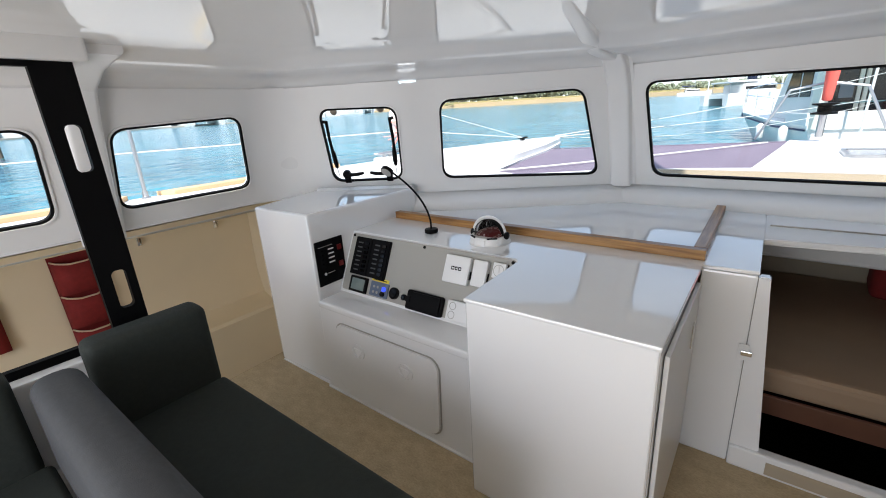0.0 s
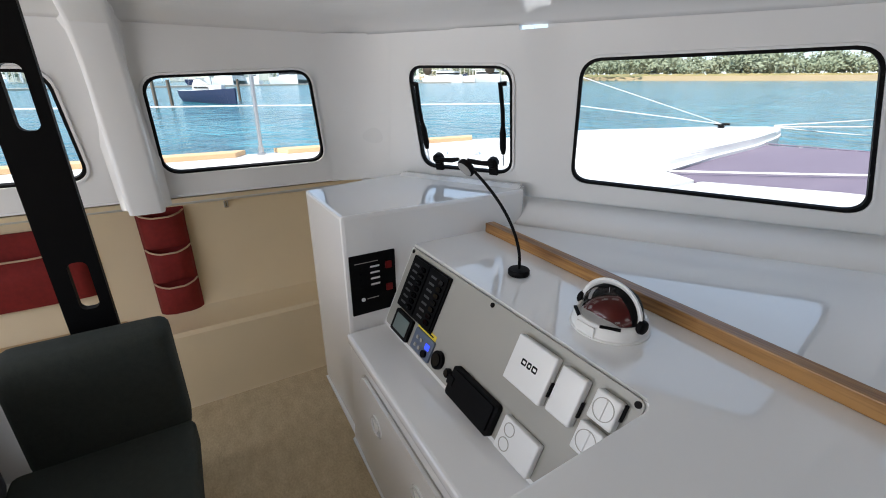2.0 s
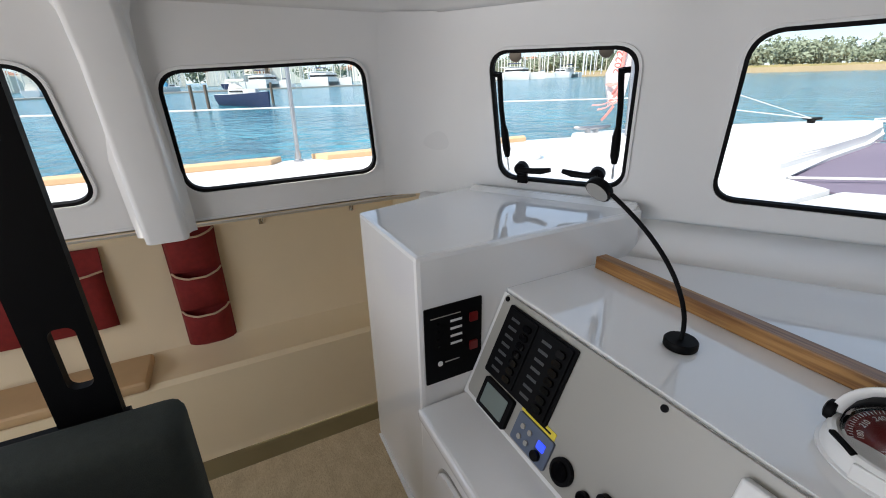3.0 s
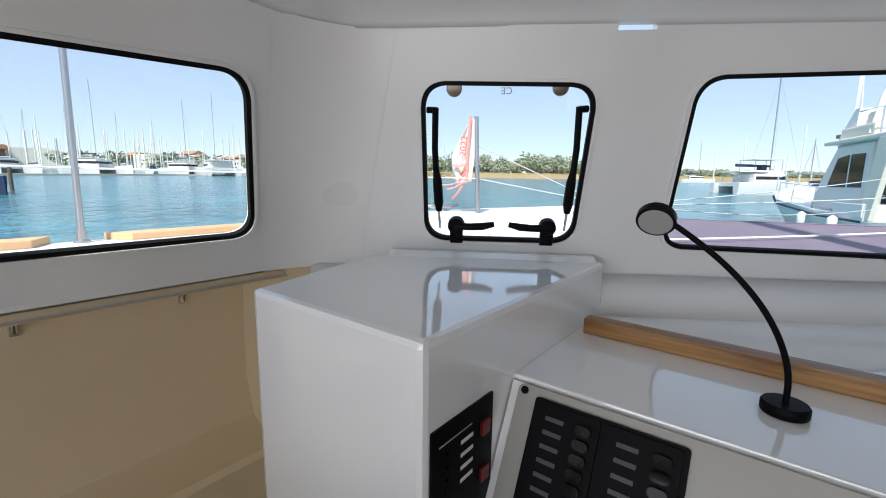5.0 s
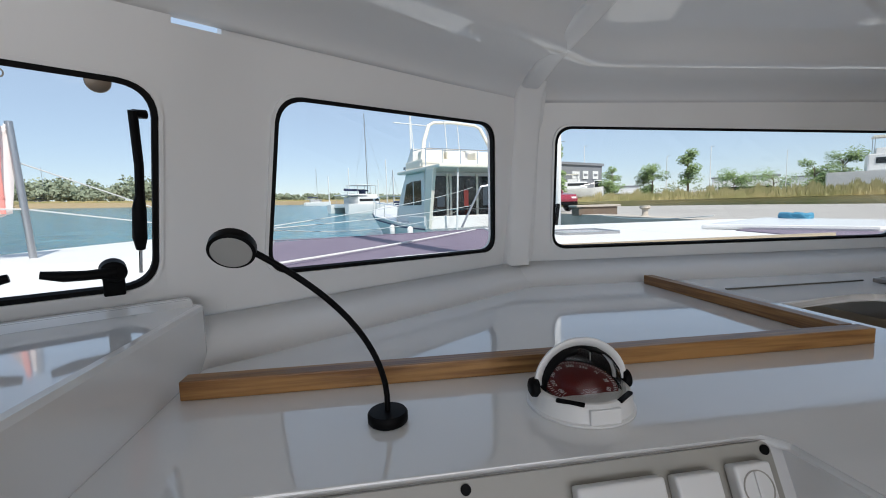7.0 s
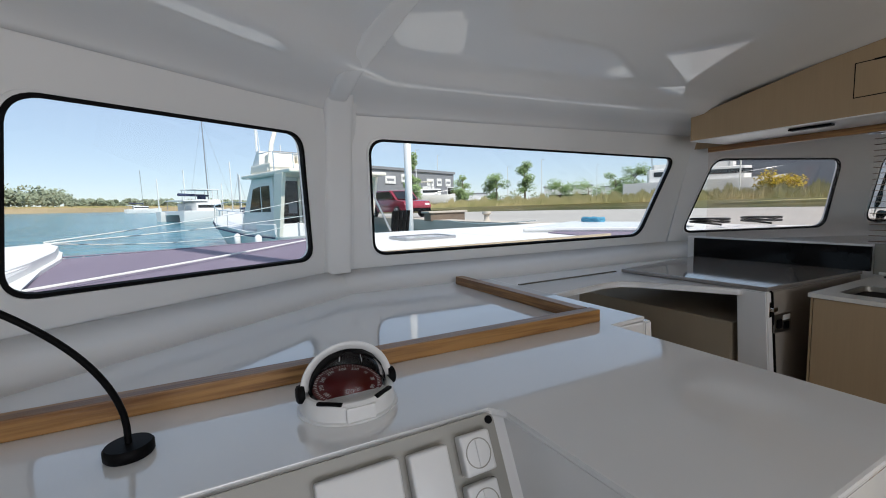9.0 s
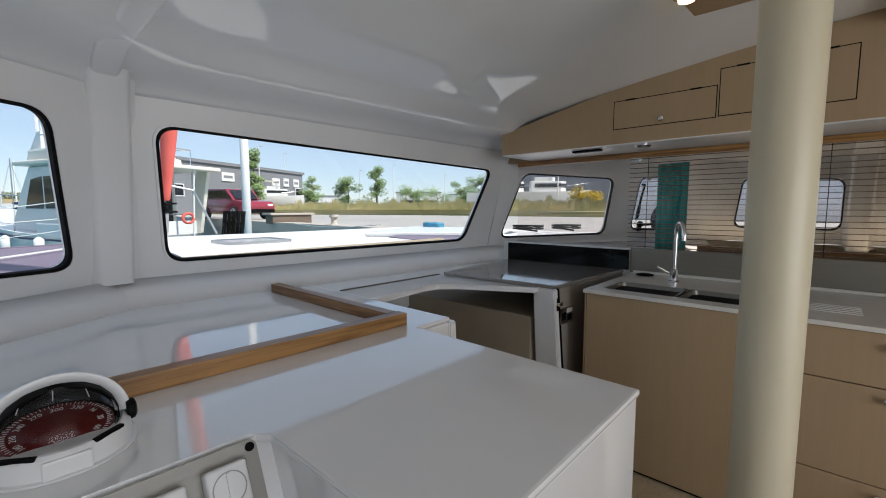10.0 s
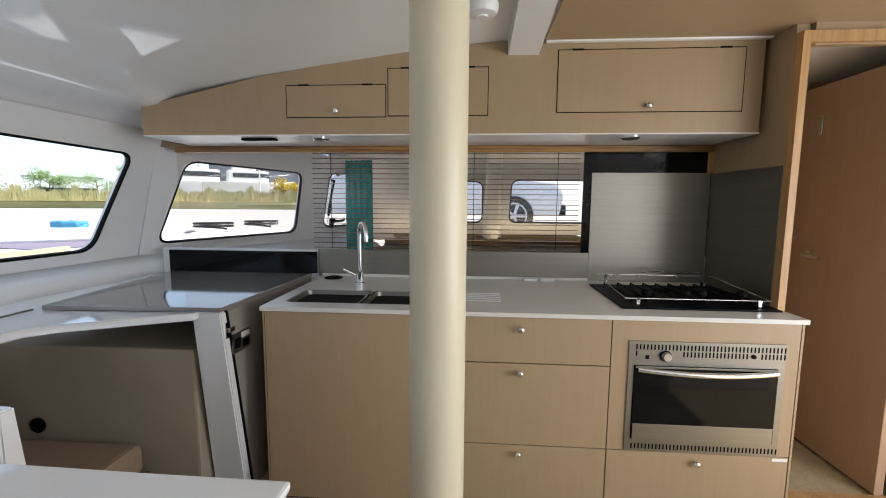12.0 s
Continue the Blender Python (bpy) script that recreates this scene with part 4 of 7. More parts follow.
# starboard hull beyond the glass
sh = thing("wall_starboard_hull", (3.5, 0, 0), "cream starboard hull liner beyond the glass", "wall", kind="structure")
b = bmesh.new()
prof = [(1.56, -0.3), (3.3, -0.3), (3.75, 0.3), (3.85, 0.6), (3.8, 0.97), (3.62, 0.985)]
rings = [[b.verts.new((x, y, z)) for x, z in prof] for y in (-1.7, 2.3)]
for j in range(len(prof) - 1):
    b.faces.new((rings[0][j], rings[0][j + 1], rings[1][j + 1], rings[1][j]))
part("liner", b, CREAM, sh, smooth=True, angle=40)
tagged(part("shelf_edge", box(3.24, 3.28, -1.2, 1.84, 0.90, 0.955, 0.004), OAK_Y), "golden oak shelf edge in the starboard hull", "shelf")
part("shelf_board", box(3.28, 3.78, -1.2, 1.84, 0.90, 0.93), CREAM, sh)
cur = bmesh.new()
rows_ = [[cur.verts.new((2.6 + 0.02 * math.sin(j * 1.9) + 0.04 * j / 16, 1.80 + 0.24 * j / 16, z)) for j in range(17)] for z in (0.6, 1.0, 1.4, 1.68)]
for A, B in zip(rows_, rows_[1:]):
    for j in range(16):
        cur.faces.new((A[j], A[j + 1], B[j + 1], B[j]))
cu_ = tagged(part("curtain", cur, TEAL, smooth=True), "teal fabric curtain hanging in folds", "curtain")
cu_.modifiers.new("thick", "SOLIDIFY").thickness = 0.003
# ---- instruments on the sloping panel ----
def on_panel(u0, u1, v0, v1, h, r=0.006, base=0.0082):
    return slab(rr(u0, v0, u1, v1, r, 4), [], h, pan_m @ Matrix.Translation((0, 0, base + h)))


brk = thing("breaker_panel", pan_m @ Vector((0.18, 0.2, 0)), "black circuit breaker panel with rows of switches", "switch panel")
part("plate", on_panel(0.045, 0.322, 0.10, 0.318, 0.008), BLACK, brk)
for c in range(2):
    part("column", on_panel(0.055 + 0.135 * c, 0.178 + 0.135 * c, 0.105, 0.312, 0.005, base=0.0165), BLACK, brk)
    for r_ in range(7):
        v = 0.128 + 0.0262 * r_
        part("breaker", on_panel(0.135 + 0.135 * c, 0.165 + 0.135 * c, v - 0.009, v + 0.009, 0.007, 0.008, 0.022), BLACK_GLOSS, brk)
        part("label_bar", on_panel(0.075 + 0.135 * c, 0.112 + 0.135 * c, v - 0.004, v + 0.004, 0.0006, 0.001, 0.022), material("dim_label", (0.05, 0.052, 0.055), 0.5) if "dim_label" not in bpy.data.materials else bpy.data.materials["dim_label"], brk)
mon = thing("battery_monitor", pan_m @ Vector((0.135, 0.045, 0)), "small grey digital display with dark frame", "display")
part("frame", on_panel(0.07, 0.205, 0.002, 0.092, 0.014), BLACK, mon)
part("screen", on_panel(0.086, 0.189, 0.015, 0.08, 0.001, 0.003, 0.0225), material("lcd_glass", (0.16, 0.2, 0.19), 0.15), mon, "grey-green screen")
ctl = thing("charger_control", pan_m @ Vector((0.3, 0.05, 0)), "grey-blue control unit with knobs and blue light", "control")
part("plate", on_panel(0.232, 0.366, 0.008, 0.088, 0.007), material("blue_grey_plate", (0.10, 0.13, 0.19), 0.4), ctl)
part("yellow_label", on_panel(0.23, 0.358, 0.0895, 0.108, 0.002, 0.001), material("yellow_label", (0.75, 0.6, 0.05), 0.5), ctl, "yellow warning strip")
part("yellow_text", on_panel(0.245, 0.342, 0.096, 0.101, 0.0004, 0.0005, 0.0104), BLACK, ctl)
for u, v in ((0.262, 0.03), (0.262, 0.06), (0.29, 0.03), (0.29, 0.06)):
    part("button", on_panel(u - 0.007, u + 0.007, v - 0.007, v + 0.007, 0.004, 0.006, 0.0153), GREY_PANEL, ctl)
part("blue_light", on_panel(0.322, 0.348, 0.045, 0.066, 0.002, 0.003, 0.0153), glow("blue_display", (0.02, 0.05, 0.9), 1.2), ctl, "lit blue display")
part("dial", on_panel(0.318, 0.346, 0.015, 0.04, 0.01, 0.012, 0.0153), BLACK, ctl)
for u, v, r_, lab in ((0.412, 0.05, 0.032, "round black power socket"), (0.484, 0.043, 0.016, "small round black switch button")):
    s_ = thing("panel_socket", pan_m @ Vector((u, v, 0)), lab + " on the grey panel", "socket")
    part("bezel", slab([(u + r_ * math.cos(a * math.tau / 24), v + r_ * math.sin(a * math.tau / 24)) for a in range(24)], [], 0.012, pan_m @ Matrix.Translation((0, 0, 0.0205))), BLACK, s_)
    part("cap", slab([(u + r_ * 0.7 * math.cos(a * math.tau / 20), v + r_ * 0.7 * math.sin(a * math.tau / 20)) for a in range(20)], [], 0.005, pan_m @ Matrix.Translation((0, 0, 0.0258))), BLACK_GLOSS, s_)
fl_ = thing("stereo_cover", pan_m @ Vector((0.63, 0.04, 0)), "black flip-down stereo cover on the panel", "cover")
part("housing", on_panel(0.515, 0.742, -0.006, 0.094, 0.02, 0.012), BLACK, fl_)
part("flap", on_panel(0.528, 0.73, 0.004, 0.086, 0.006, 0.008, 0.0285), BLACK, fl_)
part("thumb_tab", on_panel(0.515, 0.545, 0.03, 0.06, 0.01, 0.004, 0.0285), BLACK, fl_)


def sun_cover(u0, u1, v0, v1, label):
    c = thing("instrument_cover", pan_m @ Vector(((u0 + u1) / 2, (v0 + v1) / 2, 0)), label, "cover")
    part("cap", box(u0, u1, v0, v1, 0.0085, 0.034, 0.006, 3, m=pan_m), WHITE_PLASTIC, c, smooth=True, angle=40)
    part("bracket", box(u1 - 0.004, u1 + 0.004, v0 + 0.03, v0 + 0.07, 0.0082, 0.02, 0.001, m=pan_m), BLACK, c)
    return c


big = sun_cover(0.712, 0.856, 0.174, 0.309, "square white instrument sun cover with dark logo")
for k, (a, w_) in enumerate(((0.755, 0.018), (0.777, 0.014), (0.795, 0.018))):
    part("logo_bar", slab(rr(a, 0.238, a + w_, 0.256, 0.003, 3), [rr(a + 0.004, 0.243, a + w_ - 0.003, 0.251, 0.002, 3)], 0.0006, pan_m @ Matrix.Translation((0, 0, 0.0346))), BLACK, big, "dark logo shape")
sun_cover(0.874, 0.951, 0.182, 0.306, "narrow white instrument sun cover")
for u0, v0 in ((0.978, 0.238), (0.972, 0.152)):
    c = sun_cover(u0, u0 + 0.066, v0, v0 + 0.072, "square white cover with a round recess")
    cm = (u0 + 0.033, v0 + 0.036)
    part("round_ring", slab([(cm[0] + 0.027 * math.cos(a * math.tau / 28), cm[1] + 0.027 * math.sin(a * math.tau / 28)) for a in range(28)], [[(cm[0] + 0.025 * math.cos(a * math.tau / 28), cm[1] + 0.025 * math.sin(a * math.tau / 28)) for a in range(28)]], 0.0012, pan_m @ Matrix.Translation((0, 0, 0.0352))), GREY_PANEL, c)
    part("grip", box(cm[0] - 0.003, cm[0] + 0.003, cm[1] - 0.024, cm[1] + 0.024, 0.034, 0.037, 0.001, m=pan_m), WHITE_PLASTIC, c)
ap = thing("autopilot_cover", pan_m @ Vector((0.83, 0.05, 0)), "wide white cover with two round hollows", "cover")
part("cap", box(0.772, 0.905, -0.002, 0.095, 0.0085, 0.03, 0.006, 3, m=pan_m), WHITE_PLASTIC, ap, smooth=True, angle=40)
for v in (0.025, 0.068):
    part("hollow", slab([(0.805 + 0.019 * math.cos(a * math.tau / 24), v + 0.019 * math.sin(a * math.tau / 24)) for a in range(24)], [[(0.805 + 0.0165 * math.cos(a * math.tau / 24), v + 0.0165 * math.sin(a * math.tau / 24)) for a in range(24)]], 0.001, pan_m @ Matrix.Translation((0, 0, 0.031))), GREY_PANEL, ap)
for u in (0.015, 0.549, 1.062):
    part("screw", slab([(u + 0.008 * math.cos(a * math.tau / 14), 0.322 + 0.008 * math.sin(a * math.tau / 14)) for a in range(14)], [], 0.004, pan_m @ Matrix.Translation((0, 0, 0.0115))), BLACK, console)

# alarm panel on the pod's side
al = thing("alarm_panel", (-2.098, 1.52, 0.75), "black alarm panel with red rocker switches", "switch panel")
am = basis((-2.0975, 1.425, 0.625), (0, 1, 0), (0, 0, 1))
part("plate", slab(rr(0, 0, 0.195, 0.262, 0.004), [], 0.004, am @ Matrix.Translation((0, 0, 0.0042))), BLACK, al)
part("title_bar", slab(rr(0.02, 0.225, 0.12, 0.228, 0.001, 2), [], 0.0005, am @ Matrix.Translation((0, 0, 0.0048))), GREY_PANEL, al)
for j in range(4):
    part("legend", slab(rr(0.085, 0.20 - 0.026 * j, 0.125, 0.208 - 0.026 * j, 0.001, 2), [], 0.0005, am @ Matrix.Translation((0, 0, 0.0048))), WHITE_PLASTIC, al)
    part("pilot_light", slab(rr(0.04, 0.201 - 0.026 * j, 0.048, 0.208 - 0.026 * j, 0.003, 3), [], 0.001, am @ Matrix.Translation((0, 0, 0.0052))), BLACK_GLOSS, al)
for v in (0.185, 0.085):
    part("red_switch", slab(rr(0.15, v, 0.178, v + 0.03, 0.003), [], 0.006, am @ Matrix.Translation((0, 0, 0.010))), material("red_rocker", (0.16, 0.008, 0.008), 0.3), al, "dark red rocker switch")
part("key_light", slab(rr(0.04, 0.058, 0.056, 0.074, 0.007), [], 0.003, am @ Matrix.Translation((0, 0, 0.007))), WHITE_PLASTIC, al, "round white button")
part("small_text", slab(rr(0.065, 0.064, 0.115, 0.068, 0.001, 2), [], 0.0005, am @ Matrix.Translation((0, 0, 0.0048))), GREY_PANEL, al)

# locker door in the console's lower front
fm = basis((-2.09, 1.383, 0.0), (1.118, -0.016, 0), (0, 0.022, 0.54))
ld = thing("locker_door", fm @ Vector((0.55, 0.2, 0)), "white flush locker door with two finger pulls", "door")
part("leaf", prism(rr(0.128, 0.05, 0.856, 0.455, 0.06, 8), 0.001, 0.015, bevel=0.006, seg=3, m=fm), GEL, ld)
part("joint", slab(rr(0.120, 0.042, 0.864, 0.463, 0.066, 8), [rr(0.127, 0.049, 0.857, 0.456, 0.061, 8)], 0.003, fm @ Matrix.Translation((0, 0, 0.0035))), GREY_PANEL, ld, "narrow grey joint")
for u in (0.312, 0.655):
    rg = [(u + 0.05 * math.cos(a * math.tau / 28), 0.335 + 0.042 * math.sin(a * math.tau / 28)) for a in range(28)]
    ri = [(u + 0.041 * math.cos(a * math.tau / 28), 0.335 + 0.034 * math.sin(a * math.tau / 28)) for a in range(28)]
    part("finger_pull", slab(rg, [ri], 0.006, fm @ Matrix.Translation((0, 0, 0.0205))), GEL, ld)
    part("pull_tab", slab([(u - 0.03, 0.35), (u + 0.03, 0.35), (u, 0.302)], [], 0.004, fm @ Matrix.Translation((0, 0, 0.0185))), GEL_FLAT, ld)

# ---- gooseneck lamp ----
lamp = thing("gooseneck_lamp", (-1.634, 1.888, TOP), "slim black gooseneck lamp with a round head", "lamp")
part("base", lathe([(0.036, 0), (0.038, 0.003), (0.038, 0.017), (0.035, 0.021), (0.01, 0.022)], 28, Matrix.Translation((-1.634, 1.888, TOP + 0.0005))), BLACK, lamp, smooth=True, angle=40)
head_at = Vector((-1.863, 1.812, 1.236))
part("neck", tube([(-1.634, 1.888, TOP + 0.02), (-1.634, 1.888, TOP + 0.05)] + arc((-1.634, 1.888, TOP + 0.06), (-1.655, 1.879, 1.105), head_at + Vector((0.02, 0.01, -0.004)), 22)[1:], 0.0055, 10), BLACK, lamp, smooth=True, angle=60)
hd = look(head_at, head_at + Vector((0.05, -0.75, -0.55)))
part("head", lathe([(0.012, 0.012), (0.032, 0.010), (0.035, 0.005), (0.035, -0.009), (0.032, -0.011)], 32, hd), BLACK, lamp, smooth=True, angle=40)
part("diffuser", lathe([(0.030, -0.0112), (0.029, -0.0125), (0.01, -0.013)], 28, hd), material("frosted_diffuser", (0.32, 0.32, 0.31), 0.5), lamp, "frosted grey diffuser")

# ---- compass ----
CC = Vector((-1.247, 1.884, TOP))
comp = thing("compass", CC, "white steering compass with a dark red card", "compass")
part("base", lathe([(0.106, 0.0005), (0.106, 0.004), (0.101, 0.006), (0.097, 0.034), (0.092, 0.039), (0.086, 0.040), (0.080, 0.034)], 48, Matrix.Translation(CC)), WHITE_PLASTIC, comp, smooth=True, angle=30)
part("front_plate", box(-0.03, 0.03, -0.0035, 0.0035, 0.004, 0.033, 0.003, 2, m=Matrix.Translation(CC + Vector((0.0, -0.098, 0)))), WHITE_PLASTIC, comp)
tilt = Matrix.Translation(CC + Vector((0, 0, 0.040))) @ Matrix.Rotation(radians(12), 4, "X")
part("bowl", lathe([(0.02, -0.038), (0.06, -0.03), (0.0795, -0.0125), (0.0805, 0.0)], 36, tilt), BLACK, comp, smooth=True)
CARD = material("dark_red_card", (0.13, 0.008, 0.008), 0.35, var=0.05)
cardm = tilt @ Matrix.Translation((0, 0, -0.006)) @ Matrix.Rotation(radians(1), 4, "X")
part("card", lathe([(0.074, -0.006), (0.0745, 0.006), (0.072, 0.009), (0.05, 0.0085), (0.02, 0.010), (0.002, 0.012)], 48, cardm), CARD, comp, "dark red domed card", smooth=True, angle=40)
part("card_surround", lathe([(0.0802, 0.0), (0.079, 0.002), (0.073, -0.002)], 48, tilt), BLACK, comp, smooth=True)
ticks = bmesh.new()
for k in range(72):
    box(0, 0.0075 if k % 2 else 0.005, -0.00045, 0.00045, 0.0, 0.0008, bm=ticks, m=cardm @ Matrix.Rotation(math.tau * k / 72, 4, "Z") @ basis((0.0640, 0, 0.0089), (1, 0, 0), (0, 1, 0)))
part("scale", ticks, WHITE_PLASTIC, comp, "fine white scale")
for num in range(0, 360, 30):
    a = radians(117 - (num - 270))
    words(str(num) if num else "N", 0.0125, cardm @ Matrix.Rotation(a, 4, "Z") @ basis((0.0545, 0, 0.0092), (0, -1, 0), (1, 0, 0)), WHITE_PLASTIC, comp, "numeral", 0.0002)
for k in (-1, 0, 1):
    part("lubber_line", tube([tilt @ Vector((0.07 * math.sin(0.75 * k), 0.07 * math.cos(0.75 * k), 0.016)), tilt @ Vector((0.062 * math.sin(0.75 * k), 0.064 * math.cos(0.75 * k), 0.038))], 0.0009, 6), WHITE_PLASTIC, comp)
shell_ = bmesh.new()
prof_ = [(0.0822, 0.0), (0.0808, 0.018), (0.0738, 0.0375), (0.0598, 0.0558), (0.0408, 0.0688), (0.012, 0.0762)]
cols = [[shell_.verts.new(tilt @ Vector((r * math.cos(radians(-12 + 204 * k / 24)), r * math.sin(radians(-12 + 204 * k / 24)), z))) for r, z in prof_] for k in range(25)]
for A, B in zip(cols, cols[1:]):
    for k in range(len(prof_) - 1):
        shell_.faces.new((A[k], B[k], B[k + 1], A[k + 1]))
rs = part("rear_shell", shell_, BLACK, comp, "black rear shell", smooth=True)
rs.modifiers.new("thick", "SOLIDIFY").thickness = 0.001
dm = part("dome", lathe([(0.0808, 0.0), (0.079, 0.018), (0.072, 0.037), (0.058, 0.0545), (0.039, 0.0675), (0.012, 0.0745)], 40, tilt), CLEAR, comp, "clear glossy dome", smooth=True)
dm.visible_shadow = False
hood = []
for k in range(25):
    a = math.pi * k / 24
    hood.append(tilt @ Vector((0.088 * math.cos(a), 0.002 + 0.022 * math.sin(a), 0.004 + 0.0765 * math.sin(a))))
part("hood", tube(hood, 0.006, 12, flat=2.4), WHITE_PLASTIC, comp, smooth=True, angle=60)
for k in (-1, 1):
    part("side_knob", lathe([(0.018, 0), (0.020, 0.004), (0.018, 0.013), (0.013, 0.016)], 20, Matrix.Translation(CC + Vector((0.091 * k, -0.002, 0.042))) @ Matrix.Rotation(radians(90 * k), 4, "Y")), BLACK, comp, smooth=True, angle=40)
    part("grip_pad", box(-0.026, 0.026, -0.005, 0.005, -0.003, 0.003, 0.002, m=Matrix.Translation(CC + Vector((0.055 * k, -0.071, 0.038))) @ Matrix.Rotation(radians(36 * k), 4, "Z")), BLACK, comp)

# ---- hardware of the opening hatches ----
HATCH = material("frosted_steel_hinge", (0.22, 0.19, 0.16), 0.3, metal=0.8)


def hatch_gear(m, hole):
    us, vs = [p[0] for p in hole], [p[1] for p in hole]
    u0, u1, v0, v1 = min(us), max(us), min(vs), max(vs)
    w, h_ = u1 - u0, v1 - v0
    g = thing("hatch_fittings", m @ Vector(((u0 + u1) / 2, v0, 0.02)), "black hatch struts and cam handles on the window", "fittings")
    T = lambda u, v, n: m @ Vector((u, v, n))
    for s in (1, -1):
        X = (lambda f: u0 + f * w) if s == 1 else (lambda f: u1 - f * w)
        part("strut_bracket", tube([T(X(0.045), v0 + 0.845 * h_, 0.012), T(X(0.095), v0 + 0.845 * h_, 0.02)], 0.010, 8), BLACK, g)
        part("strut", tube([T(X(0.095), v0 + 0.86 * h_, 0.022), T(X(0.085), v0 + 0.62 * h_, 0.022), T(X(0.09), v0 + 0.44 * h_, 0.022)], 0.010, 10), BLACK, g)
        part("grip", tube([T(X(0.09), v0 + 0.48 * h_, 0.022), T(X(0.095), v0 + 0.42 * h_, 0.022), T(X(0.1), v0 + 0.28 * h_, 0.022), T(X(0.1), v0 + 0.22 * h_, 0.022)], [0.010, 0.015, 0.016, 0.010], 12), BLACK, g, smooth=True, angle=60)
        part("rod", tube([T(X(0.1), v0 + 0.23 * h_, 0.022), T(X(0.105), v0 + 0.10 * h_, 0.022)], 0.004, 8), CHROME, g)
        c = T(X(0.21), v0 + 0.115 * h_, 0.02)
        hb = part("handle_hub", lathe([(0.028, -0.014), (0.028, 0.012), (0.02, 0.02)], 20, m @ Matrix.Translation((X(0.21), v0 + 0.12 * h_, 0.02))), BLACK, g, smooth=True, angle=40)
        part("hub_pin", lathe([(0.007, 0.0), (0.006, 0.004)], 12, m @ Matrix.Translation((X(0.21), v0 + 0.115 * h_, 0.04))), CHROME, hb)
        part("lever", tube([T(X(0.20), v0 + 0.125 * h_, 0.036), T(X(0.30), v0 + 0.125 * h_, 0.04), T(X(0.38), v0 + 0.13 * h_, 0.04), T(X(0.455), v0 + 0.145 * h_, 0.038)], [0.014, 0.012, 0.013, 0.009], 12), BLACK, hb, smooth=True, angle=60)
        part("foot", box(-0.022, 0.022, 0.0, 0.05, 0.0, 0.02, 0.004, m=m @ Matrix.Translation((X(0.21), v0 - 0.004, 0.006))), BLACK, g)
        part("hinge", lathe([(0.024, 0), (0.022, 0.003), (0.012, 0.004)], 20, m @ Matrix.Translation((X(0.2), v1 - 0.022, -0.004))), HATCH, g, smooth=True, angle=40)
    words("CE", 0.028, m @ Matrix.Translation(((u0 + u1) / 2, v1 - 0.03, -0.002)) @ Matrix.Rotation(math.pi, 4, "Y"), GREY_PANEL, g, "marking", 0.0002)


for i, m, q in shell_windows:
    if i in (1, 5):
        hatch_gear(m, q)

# ---- red pockets, hooks ----
def pocket(y0, y1, z_top, z_bot, label, rows_, deep):
    """A canvas organiser on the hull side: a backing, and pouches that stand out from it."""
    wall = -3.858
    pk = thing("wall_pocket", (wall, (y0 + y1) / 2, z_bot), label, "organiser")
    b = bmesh.new()
    prism([(y0, z_bot), (y1 - 0.02, z_bot), (y1 + 0.01, z_top), (y0 - 0.01, z_top)], 0, 0.012, bm=b, m=Matrix(((0, 0, 1, wall), (1, 0, 0, 0), (0, 1, 0, 0), (0, 0, 0, 1))))
    part("backing", b, RED, pk)
    step = (z_top - z_bot) / (rows_ + 0.35)
    n = 12
    for j in range(rows_):
        z0, z1 = z_bot + step * j, z_bot + step * (j + 0.97)
        bulge = lambda k: min(1.0, 3.2 * min(k, n - k) / n) ** 0.6
        f = bmesh.new()
        rings_ = []
        for z, out in ((z0, 0.35), (z0 + 0.03, 0.62), ((z0 + z1) / 2, 0.82), (z1, 1.0)):
            rings_.append([f.verts.new((wall + 0.013 + deep * out * bulge(k), y0 + (y1 - y0) * k / n, z - (0.02 * bulge(k) if out == 1.0 else 0))) for k in range(n + 1)])
        for A, B in zip(rings_, rings_[1:]):
            for k in range(n):
                f.faces.new((A[k], A[k + 1], B[k + 1], B[k]))
        f.faces.new(rings_[0][::-1])
        po = part("pocket", f, RED, pk, smooth=True, angle=50)
        po.modifiers.new("thick", "SOLIDIFY").thickness = 0.004
        part("piping", tube([Vector((wall + 0.015 + deep * bulge(k), y0 + (y1 - y0) * k / n, z1 - 0.02 * bulge(k))) for k in range(n + 1)], 0.006, 6), PIPING, po, "cream piping")


pocket(0.605, 0.865, 0.835, 0.01, "tall red canvas wall organiser with three pockets", 3, 0.085)
pocket(-0.45, 0.30, 0.715, 0.25, "wide red canvas wall pocket with cream piping", 1, 0.05)
for y in (1.13, 1.70):
    hk = thing("coat_hook", (-3.865, y, 0.76), "small steel hook on the cream hull side", "hook", "hull side hooks")
    part("plate", box(-3.872, -3.855, y - 0.014, y + 0.014, 0.71, 0.80, 0.004), CHROME, hk)
    part("hook", tube([(-3.857, y, 0.77), (-3.825, y, 0.735), (-3.815, y, 0.775)], 0.006, 8), CHROME, hk)
tagged(part("bunk_sheet", box(-3.80, -3.49, -1.4, 0.42, -0.012, 0.05, 0.025, 3), TAN_BUNK), "crumpled tan sheet on the port bunk", "sheet")
